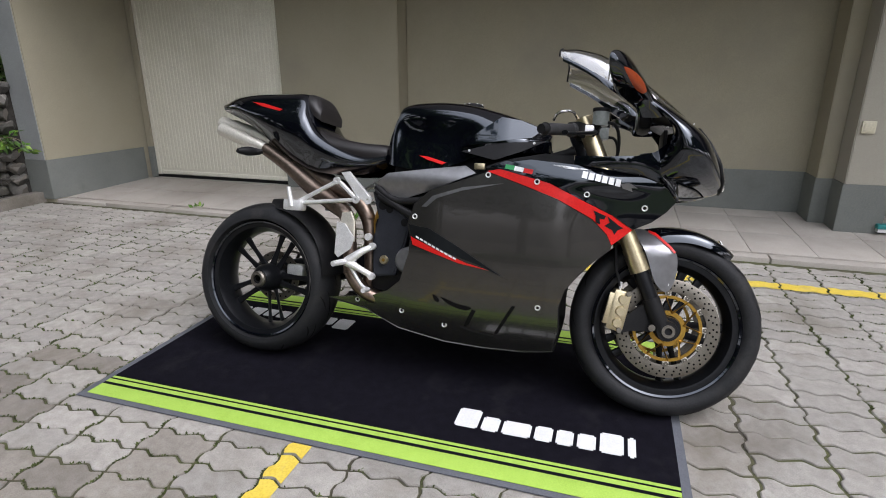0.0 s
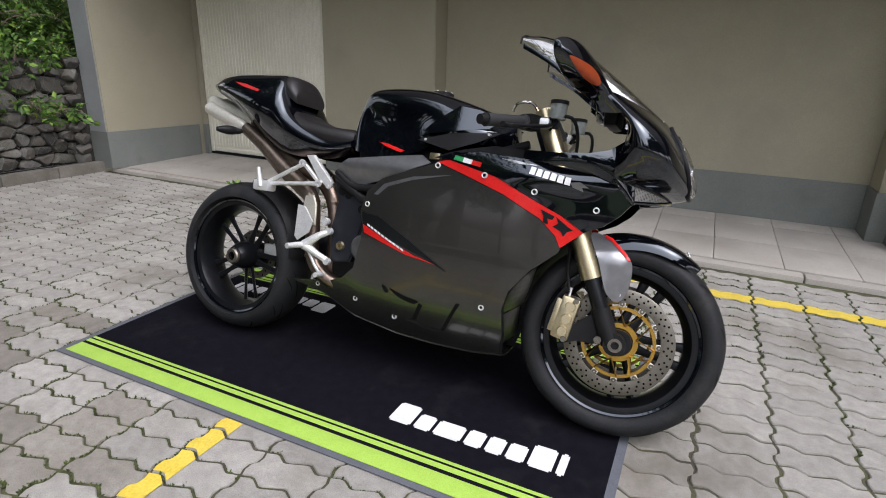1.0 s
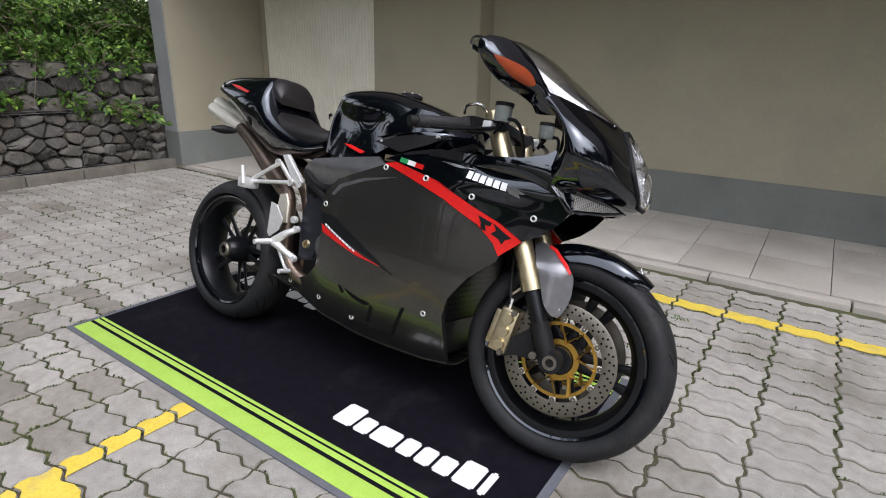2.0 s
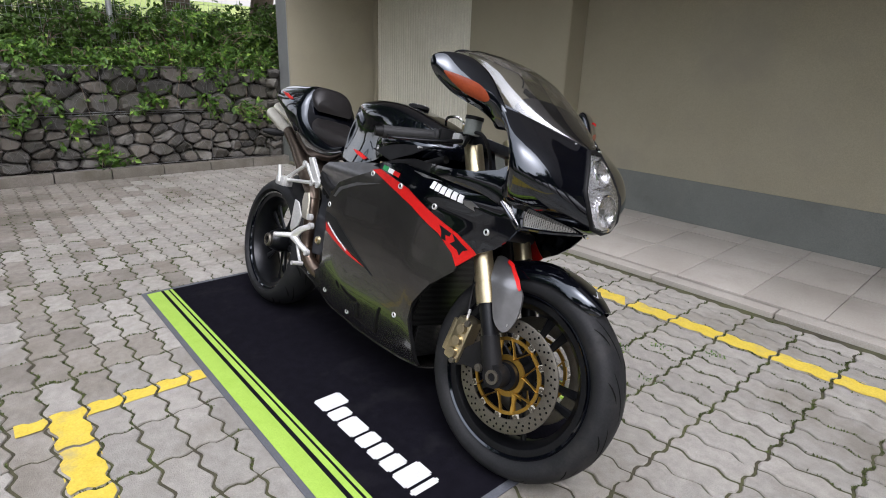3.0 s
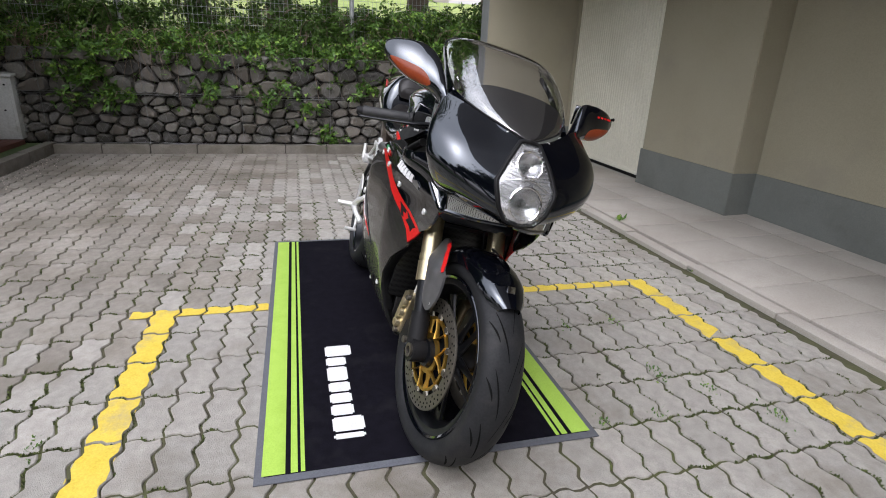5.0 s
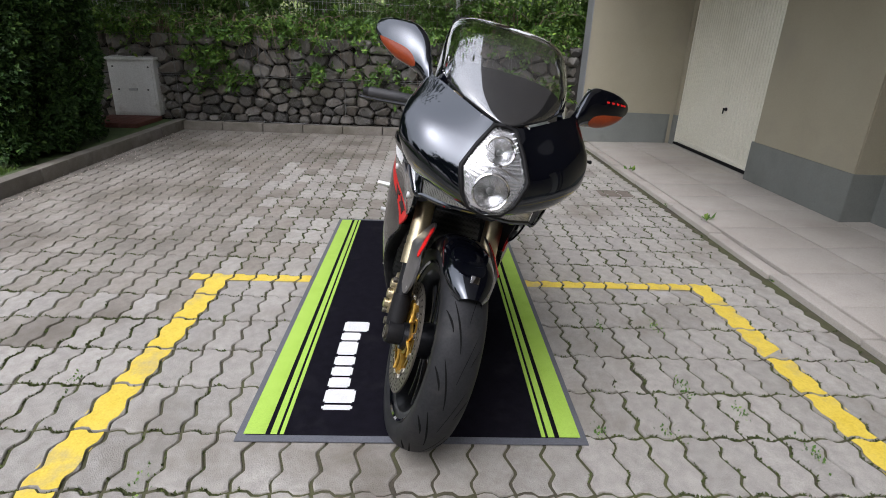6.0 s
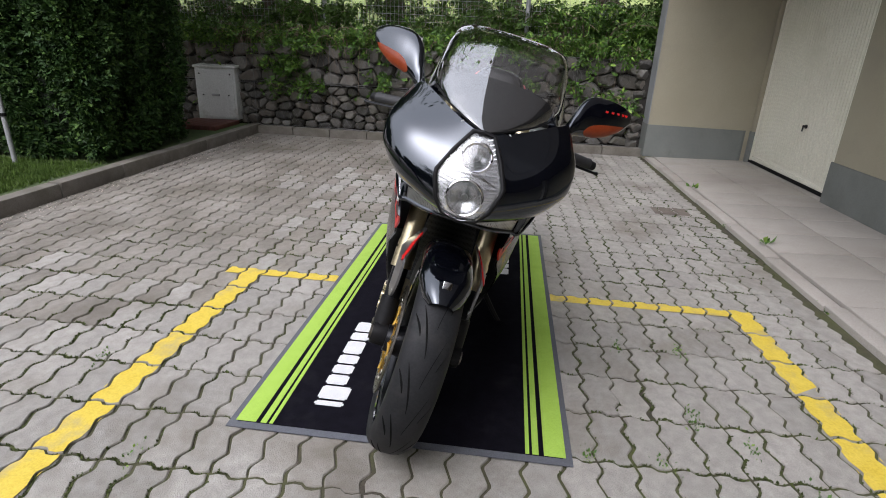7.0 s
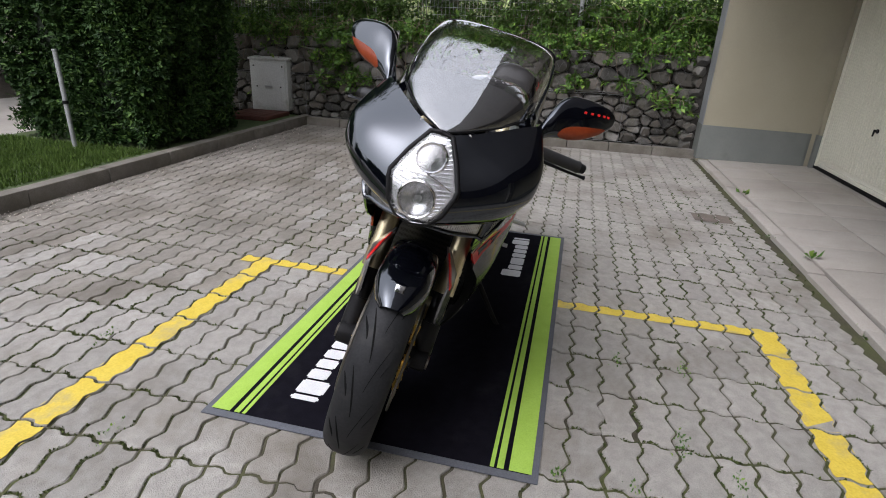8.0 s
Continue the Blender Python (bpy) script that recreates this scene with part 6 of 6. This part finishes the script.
for zc, r, nm in BOWLS:
    x = nose_x(0, zc) - 0.004
    tip = Matrix.Rotation(radians(-26 if zc > 0.8 else -6), 3, "Y")
    part("lens_ring", lathed([(r - 0.003, -0.004), (r + 0.002, -0.004), (r + 0.003, 0.001), (r, 0.003), (r - 0.003, 0.001)], (x, 0.0, zc), 40, True, "x", tip), "chrome", lamp)
    part("bowl", lathed([(0.0005, -0.022), (r * 0.30, -0.020), (r * 0.62, -0.014), (r * 0.85, -0.007), (r, 0.001), (r * 1.01, -0.003), (r * 0.88, -0.011), (r * 0.64, -0.018), (r * 0.30, -0.024), (0.0005, -0.026)], (x, 0.0, zc), 40, False, "x", tip), "reflector", lamp, "bright reflector bowl")
    part("bulb_shield", lathed([(0.0005, -0.006), (r * 0.16, -0.008), (r * 0.20, -0.012), (r * 0.18, -0.021), (0.0005, -0.021)], (x, 0.0, zc), 24, False, "x", tip), "cup", lamp, "grey bulb shield")
    part(nm, lathed([(0.0005, 0.0005), (r * 0.55, 0.0), (r * 0.97, -0.002), (r * 0.97, -0.0035), (r * 0.55, -0.0015), (0.0005, -0.001)], (x, 0.0, zc), 36, False, "x", tip), "lens", lamp, "clear round lens")
part("lamp_back", boxed(0.640, 0.652, -0.070, 0.070, 0.70, 0.87, 0.004), "satin_black", lamp, "black back of the housing")
part("reflector_bar", tubed([(nose_x(-0.07, 0.80) + 0.000, -0.070, 0.782), (nose_x(0, 0.80) + 0.001, 0.0, 0.800), (nose_x(0.07, 0.79) + 0.000, 0.070, 0.776)], [0.002, 0.0035, 0.002], 10, 6), "chrome", lamp)
bm = bmesh.new()
for i in range(19):
    z = 0.716 + 0.0085 * i
    for s in (-1, 1):
        hw = float(np.interp(z, [0.69, 0.722, 0.768, 0.832, 0.876], [0.02, 0.050, 0.069, 0.047, 0.022]))
        inner = 0.0
        for zc, r in ((0.832, 0.035), (0.746, 0.042)):
            if abs(z - zc) < r:
                inner = math.sqrt(r * r - (z - zc) ** 2)
        inner = max(inner, 0.012)
        if hw - inner > 0.006:
            add_tube(bm, [(nose_x(s * inner, z) - 0.003, s * inner, z), (nose_x(s * hw * 0.95, z) - 0.003, s * hw * 0.95, z + 0.005)], 0.0014, 5)
part("reflector_ribs", bm, "reflector", lamp)
cover = part("lamp_glass", thick(lamp_sheet(1.02, 0.0035, 0.003), 0.0015), "lens", lamp, "clear lamp cover")
cover.visible_shadow = False


def screen_row(x, n=25):
    zc = lerp_table(((0.33, 1.096), (0.38, 1.100), (0.44, 1.088), (0.50, 1.060), (0.56, 1.017), (0.61, 0.980), (0.665, 0.937), (0.70, 0.911), (0.739, 0.880)), x)
    ze = lerp_table(((0.33, 1.063), (0.40, 1.026), (0.485, 0.976), (0.55, 0.947), (0.60, 0.932), (0.66, 0.912), (0.71, 0.894), (0.739, 0.879)), x)
    ye = lerp_table(((0.33, 0.158), (0.38, 0.164), (0.45, 0.168), (0.545, 0.164), (0.60, 0.146), (0.66, 0.106), (0.71, 0.052), (0.730, 0.018), (0.739, 0.002)), x)
    sq = lerp_table(((0.33, 0.62), (0.5, 0.68), (0.65, 0.80), (0.78, 0.9)), x)
    out = []
    for k in range(n):
        a = -math.pi / 2 + math.pi * k / (n - 1)
        c, s = math.cos(a), math.sin(a)
        y = ye * math.copysign(abs(s) ** sq, s)
        out.append(Vector((x - 0.010 * (abs(s) ** 2) * max(0.0, min(1.0, (0.50 - x) / 0.16)), y, ze + 0.003 + (zc - ze) * abs(c) ** sq)))
    return out


bm = bmesh.new()
add_loft(bm, [screen_row(x) for x in np.linspace(0.335, 0.738, 30)])
ws = part("windscreen", thick(bm, 0.0025), "screen", bike, "smoked clear windscreen", sharp=80)
ws.visible_shadow = False
part("screen_edge", tubed(screen_row(0.335), 0.003, 8), "satin_black", ws, "black edge trim")
for k in (0, -1):
    part("screen_trim", tubed([screen_row(x)[k] for x in np.linspace(0.345, 0.738, 24)], 0.0024, 6), "satin_black", ws, "thin black trim")
for s in (-1, 1):
    bm = bmesh.new()
    secs = []
    for x in np.linspace(0.345, 0.60, 12):
        p = screen_row(max(0.335, min(x, 0.73)), 3)[0 if s < 0 else 2]
        w = 0.028 * max(0.0, min(1.0, (x - 0.43) / 0.15))
        secs.append([(p.x, p.y + s * (0.004 + 0.5 * w), p.z - 0.010 - w), (p.x, p.y + s * (0.006 + 0.3 * w), p.z - 0.003 - 0.4 * w), (p.x, p.y + s * 0.004, p.z + 0.004), (p.x, p.y - s * 0.006, p.z + 0.001), (p.x, p.y - s * (0.006 - 0.3 * w), p.z - 0.009 - w)])
    add_loft(bm, secs, True, True)
    part("screen_rail", bm, "black_paint", bike, "gloss black rail under the screen")
    for y, z, x in ((0.056, 0.889, 0.716), (0.112, 0.908, 0.661)):
        part("screen_screw", disced(0.004, -0.003, 0.004, (x + 0.004, s * y, z), 10, "x"), "alloy", nose)
# black backing behind the foot of the screen, and the hood over the dials
bm = bmesh.new()
add_loft(bm, [[Vector((p.x - 0.006, p.y * 0.97, q[0].z + 0.88 * (p.z - q[0].z) - 0.005)) for p in q] for q in (screen_row(x) for x in np.linspace(0.585, 0.730, 10))])
part("inner_cowl", thick(bm, 0.003), "satin_black", bike, "black inner panel behind the screen")
dash = part("instrument", boxed(0.565, 0.605, -0.075, 0.075, 0.870, 0.935, 0.016), "satin_black", bike, "black instrument housing")
part("dial", disced(0.028, 0.560, 0.566, (0, 0.0, 0.902), 28, "x"), "cup", dash, "round dial")
bm = bmesh.new()
add_box(bm, 0.44, 0.61, -0.165, 0.165, 0.70, 0.75, 0.02)
add_box(bm, 0.60, 0.690, -0.105, 0.105, 0.72, 0.81, 0.02)
part("cowl_stay", bm, "satin_black", bike, "black structure inside the cowl")

# mouth meshes below the lamp
def strip(top, low):
    bm = bmesh.new()
    add_loft(bm, [catmull(top, 4), catmull([Vector(a).lerp(Vector(b), 0.5) for a, b in zip(top, low)], 4), catmull(low, 4)])
    return thick(bm, 0.002)


for s in (-1, 1):
    low = [(0.690, s * 0.136, 0.664), (0.736, s * 0.080, 0.668), (0.774, s * 0.008, 0.678)]
    part("mouth_mesh", strip([(0.685, s * 0.144, 0.710), (0.734, s * 0.088, 0.699), (0.776, s * 0.010, 0.690)], low), "grille", bike, "woven metal mesh under the lamp")
    part("side_mesh", strip([(0.642, s * 0.182, 0.720), (0.654, s * 0.173, 0.713), (0.664, s * 0.164, 0.706)], [(0.686, s * 0.158, 0.672), (0.688, s * 0.156, 0.669), (0.690, s * 0.154, 0.667)]), "grille", bike, "small metal mesh at the intake")
    part("mesh_pillar", strip([(0.662, s * 0.167, 0.714), (0.674, s * 0.158, 0.713), (0.686, s * 0.147, 0.712)], [(0.688, s * 0.156, 0.664), (0.690, s * 0.150, 0.662), (0.692, s * 0.141, 0.662)]), "black_paint", bike)
    part("lower_lip", tubed([(0.640, s * 0.184, 0.716), (0.666, s * 0.170, 0.688), (0.686, s * 0.152, 0.662)] + low, [0.004, 0.005, 0.006, 0.006, 0.006, 0.004], 8, 4), "black_paint", bike, "black lip under the mesh")

# --- mirrors ---
MIRROR = ((0.178, 0.884, 0.922, 0.560, 0.628), (0.190, 0.898, 0.950, 0.552, 0.612), (0.202, 0.910, 0.984, 0.534, 0.594), (0.218, 0.920, 1.012, 0.510, 0.582), (0.245, 0.926, 1.028, 0.492, 0.566), (0.285, 0.936, 1.030, 0.484, 0.546), (0.322, 0.956, 1.024, 0.476, 0.522), (0.342, 0.974, 1.015, 0.472, 0.502), (0.350, 0.986, 1.008, 0.472, 0.492))
SHELL = ((0.0, 0.10), (0.0, 0.78), (0.14, 0.98), (0.45, 0.92), (0.78, 0.62), (0.99, 0.26), (0.90, 0.05), (0.45, 0.0))


def mirror_ring(st, s, lift=0.0, n=4):
    b, z0, z1, x0, x1 = st
    ring = catmull([(u, 0, v) for u, v in SHELL], n, True)
    dz = -0.010 * s * min(1.0, (b - 0.16) / 0.1)
    return [Vector((x0 + (x1 - x0) * (p.x * (1 + lift) - lift * 0.3), s * b, z0 + (z1 - z0) * (0.5 + (p.z - 0.5) * (1 + lift)) + dz)) for p in ring]


for s in (-1, 1):
    cols = list(zip(*[catmull([(c, 0, 0) for c in col], 5) for col in zip(*MIRROR)]))
    rings = [tuple(c.x for c in st) for st in cols]
    bm = bmesh.new()
    add_loft(bm, [mirror_ring(st, s) for st in rings], True, True)
    mir = part("mirror", bm, "black_paint", bike, "gloss black mirror with an orange indicator", sharp=50)
    lens = [st for st in rings if 0.232 < st[0] < 0.338]
    secs = []
    for i, st in enumerate(lens):
        g = i / (len(lens) - 1)
        ring = mirror_ring(st, s, 0.02)
        half = 3.6 * math.sqrt(max(0.02, 1 - (2 * g - 1) ** 2)) * (1.0 - 0.35 * g)
        row = []
        for q in np.linspace(-1, 1, 7):
            f = 21.6 + q * half
            a, w = int(f), f - int(f)
            row.append(ring[a].lerp(ring[a + 1], w))
        secs.append(row)
    bm = bmesh.new()
    add_loft(bm, secs)
    part("indicator_lens", thick(bm, 0.0015), "amber", mir, "orange indicator lens", sharp=60)
    if s > 0:
        for i in range(5):
            st = lens[6 + 2 * i]
            p = mirror_ring(st, s, 0.025)[15]
            part("decal_bar", boxed(-0.0015, 0.0015, -0.0032, 0.0032, -0.0025, 0.0025, 0, Matrix.Translation(p)), "red_paint", mir)
    part("mirror_glass", boxed(-0.003, 0.0, -0.040, 0.040, -0.028, 0.028, 0.001, Matrix.Translation((0.474, s * 0.270, 0.992 - 0.01 * s)) @ Matrix.Rotation(radians(-s * 3), 4, "Z")), "chrome", mir, "mirror glass")

# the cowl, screen, lamp and mirrors sit a little to the stand side
for ob in list(bike.children):
    if ob.name.split(".")[0] in ("front_cowl", "headlamp", "windscreen", "screen_rail", "inner_cowl", "instrument", "mirror", "mouth_mesh", "side_mesh", "mesh_pillar", "lower_lip"):
        ob.location = (0.026, 0.009, 0.013)

# --- handlebars ---
for s in (-1, 1):
    d0, d1 = Vector((0.452, s * 0.105, 0.868)), Vector((0.345, s * 0.335, 0.835))
    bar = part("handlebar", tubed([d0, d1], 0.011, 14), "satin_black", bike, "black clip-on handlebar")
    g0, g1 = d0.lerp(d1, 0.40), d0.lerp(d1, 0.98)
    part("grip", tubed([g0, g0.lerp(g1, 0.06), g0.lerp(g1, 0.08), g0.lerp(g1, 0.94), g1], [0.021, 0.021, 0.0165, 0.0165, 0.018], 18), "grip", bar, "black rubber grip")
    part("bar_end", tubed([g1, g1.lerp(g1 + (d1 - d0).normalized() * 0.02, 1)], [0.015, 0.013], 14), "satin_black", bar)
    part("switch_box", boxed(-0.022, 0.022, -0.02, 0.02, -0.022, 0.022, 0.007, Matrix.Translation(d0.lerp(d1, 0.30)) @ Matrix.Rotation(radians(-s * 64), 4, "Z")), "satin_black", bar)
    part("lever_perch", boxed(-0.012, 0.04, -0.016, 0.016, -0.014, 0.014, 0.006, Matrix.Translation(d0.lerp(d1, 0.22))), "alloy", bar)
    L0 = d0.lerp(d1, 0.25) + Vector((0.045, 0, -0.004))
    lv = part("lever", tubed([L0, L0 + Vector((-0.005, s * 0.05, -0.010)), L0 + Vector((-0.035, s * 0.12, -0.022)), L0 + Vector((-0.062, s * 0.175, -0.030)), L0 + Vector((-0.068, s * 0.19, -0.031))], [0.009, 0.008, 0.0065, 0.006, 0.009], 12, 5, flat=0.7), "rim", bar, "black brake or clutch lever")
    c = d0.lerp(d1, 0.12) + Vector((0.045, s * 0.012, 0.012))
    cup = part("fluid_cup", lathed([(0.001, 0.0), (0.021, 0.0), (0.023, 0.004), (0.023, 0.040), (0.001, 0.040)], tuple(c), 24, False, "z"), "cup", bike, "grey fluid reservoir")
    part("cup_lid", lathed([(0.001, 0.040), (0.025, 0.040), (0.025, 0.050), (0.001, 0.051)], tuple(c), 24, False, "z"), "satin_black", cup)
    part("cup_bracket", tubed([c, c + Vector((-0.02, 0, -0.03))], 0.006, 8), "rim", cup)
    part("cable", tubed([d0.lerp(d1, 0.25), d0 + Vector((0.07, s * 0.04, 0.015)), (0.54, s * 0.10, 0.80), (0.50, s * 0.07, 0.72)], 0.005, 8, 6), "satin_black", bike, "black control cable")
part("ignition", disced(0.016, 0.872, 0.885, (0.405, 0, 0), 18, "z"), "alloy", bike)
part("clip_wire", tubed([(0.42, -0.10, 0.895), (0.40, -0.125, 0.92), (0.36, -0.13, 0.915), (0.345, -0.115, 0.895)], 0.004, 8, 5), "chrome", bike, "bright bar clamp")


# ---- wavy interlocking pavers, yellow bay lines ----
PX, PY, X0, Y0 = 0.213, 0.101, 0.141, -0.470
SIDE_LINE = ((0.0, 0.0), (0.12, 0.0085), (0.18, 0.0075), (0.32, -0.0115), (0.37, -0.011), (0.63, 0.011), (0.68, 0.0115), (0.82, -0.0075), (0.88, -0.0085))
END_LINE = ((0.0, 0.0), (0.2, -0.0075), (0.42, -0.0065), (0.58, 0.0065), (0.8, 0.0075))


def paver_outline(gx=0.0047, gy=0.0044):
    """The S-shaped outline of one stone, from its corner at 0, 0."""
    pts = [(s * PX, d) for s, d in SIDE_LINE] + [(PX + d, s * PY) for s, d in END_LINE]
    pts += [((1 - s) * PX, PY - d) for s, d in SIDE_LINE] + [(-d, (1 - s) * PY) for s, d in END_LINE]
    cx, cy = PX / 2, PY / 2
    return [(cx + (x - cx) * (1 - 2 * gx / PX), cy + (y - cy) * (1 - 2 * gy / PY)) for x, y in pts]


OUT = paver_outline()


def paver_mesh():
    n = len(OUT)
    cx, cy = PX / 2, PY / 2
    inner = [(cx + (x - cx) * (1 - 0.006 / PX), cy + (y - cy) * (1 - 0.006 / PY)) for x, y in OUT]
    V = [(x, y, -0.03) for x, y in OUT] + [(x, y, -0.003) for x, y in OUT] + [(x, y, 0.0) for x, y in inner]
    F = []
    for r in (0, 1):
        for i in range(n):
            j = (i + 1) % n
            F.append((r * n + i, r * n + j, (r + 1) * n + j, (r + 1) * n + i))
    F.append(tuple(range(2 * n, 3 * n)))
    me = bpy.data.meshes.new("paver")
    me.from_pydata(V, [], F)
    me.materials.append(M["paver"])
    return me, V, F


PAVER, PV, PF = paver_mesh()
yard = empty("paving", Matrix.Identity(4), "yard of grey wavy interlocking concrete pavers", "paving")
structure(yard, "yard of grey wavy interlocking concrete pavers", "paving")
rng = np.random.default_rng(3)
cells = []
for i in range(-21, 42):
    for j in range(-23, 23):
        x, y = X0 + i * PX, Y0 + j * PY
        if x > -4.12 and y > -2.70 and y + PY < 1.73 and x < 8.6:
            cells.append((x, y))
cells.sort(key=lambda c: (c[0] - 0.95) ** 2 * 0.8 + (c[1] - 0.1) ** 2)
VV, FF, soiled_shaded = [], [], []
for k, (x, y) in enumerate(cells):
    dz = float(rng.normal(0, 0.0012))
    tx, ty = float(rng.normal(0, 0.35)), float(rng.normal(0, 0.5))
    x, y = x + float(rng.normal(0, 0.0007)), y + float(rng.normal(0, 0.0007))
    if k < 300:
        s = new("paver", PAVER)
        s.parent = yard
        s.matrix_basis = pose(x, y, dz - 0.0015, tx * 0.6, ty * 0.6, float(rng.normal(0, 0.35)))
    else:
        b = len(VV)
        VV.extend((x + vx, y + vy, vz + dz - 0.0015 + (vx - PX / 2) * -0.008 * ty + (vy - PY / 2) * 0.008 * tx) for vx, vy, vz in PV)
        FF.extend(tuple(b + q for q in f) for f in PF)
        # more dark stones towards garden and bank: dirt plus painted tree shade
        darken = 0.6 * noise.noise(Vector((x * 0.7, y * 0.7, 4))) + 0.42 * float(rng.random()) - 0.10 * (x + 0.9) - 0.40 * (y + 1.0) - 0.08
        soiled_shaded.extend([1 if darken > 0.14 else 0] * len(PF))
me = bpy.data.meshes.new("pavers")
me.from_pydata(VV, [], FF)
me.materials.append(M["paver"])
me.materials.append(M["paver_soiled_shaded"])
me.polygons.foreach_set("material_index", soiled_shaded)
rest = tagged(new("pavers", me), kind="stuff")
rest.parent = yard


def painted(x0, x1, y0, y1):
    """Paint on the tops of the stones within a stretch."""
    bm = bmesh.new()
    for x, y in cells:
        cx, cy = x + PX / 2, y + PY / 2
        if x + PX < x0 or x > x1 or y + PY * 1.15 < y0 or y - PY * 0.15 > y1:
            continue
        b2 = bmesh.new()
        b2.faces.new([b2.verts.new((cx + (x + ox - cx) * 0.985, cy + (y + oy - cy) * 0.975, 0.0022)) for ox, oy in OUT])
        planes = [((x0, 0, 0), (-1, 0, 0)), ((x1, 0, 0), (1, 0, 0))] + [((0, y0, 0), (0, -1, 0)), ((0, y1, 0), (0, 1, 0))]
        for co, no in planes:
            bmesh.ops.bisect_plane(b2, geom=list(b2.verts) + list(b2.edges) + list(b2.faces), plane_co=co, plane_no=no, clear_outer=True)
        vm = {v: bm.verts.new(v.co) for v in b2.verts}
        for f in b2.faces:
            if f.calc_area() > 2e-5:
                bm.faces.new([vm[v] for v in f.verts])
        b2.free()
    return bm


for box in ((-0.215, 8.0, -0.974, -0.876), (-0.285, -0.215, -1.055, -0.518), (-0.285, -0.215, 0.473, 1.248), (-0.285, 8.0, 1.249, 1.347)):
    structure(part("bay_line", painted(*box), "yellow"), "worn yellow bay line painted on the pavers", "bay line")

structure(part("dirt_patch", painted(-2.19, -1.80, 1.30, 1.55), "patch"), "brown dirt patch on the pavers", "stain")

# moss in the joints of the damper parts
rng = np.random.default_rng(31)
pts = []
spots = [(rng.uniform(-1.6, 2.2), rng.uniform(0.5, 1.65)) for _ in range(60)] + [(rng.uniform(-0.9, 1.6), rng.uniform(-2.3, -0.6)) for _ in range(45)] + [(rng.uniform(-3.6, -0.9), rng.uniform(-1.5, 1.5)) for _ in range(45)]
SIDE_WAVE = np.array(SIDE_LINE + ((1.0, 0.0),))
END_WAVE = np.array(END_LINE + ((1.0, 0.0),))
for sx, sy in spots:
    for k in range(int(rng.integers(4, 16))):
        i, j = round((sx - X0) / PX + rng.normal(0, 1.1)), round((sy - Y0) / PY + rng.normal(0, 1.4))
        a, b = sorted(rng.uniform(0, 1, 2))
        for u in rng.uniform(a, b, int(10 + 60 * (b - a))):
            if rng.random() < 0.5:
                q = (X0 + (i + u) * PX, Y0 + j * PY + np.interp(u, SIDE_WAVE[:, 0], SIDE_WAVE[:, 1]))
            else:
                q = (X0 + i * PX + np.interp(u, END_WAVE[:, 0], END_WAVE[:, 1]), Y0 + (j + u) * PY)
            if not (-1.13 < q[0] < 0.83 and -0.525 < q[1] < 0.475) and q[1] < 1.68:
                pts.append((q[0] + rng.normal(0, 0.0018), q[1] + rng.normal(0, 0.0018), -0.006))
tagged(leaf_mesh("moss", np.array(pts), 0.010, "moss", None, up=0.6, out=(0, 0, 0.7), droop=-0.3), "low green moss in the paving joints", "moss", kind="stuff")
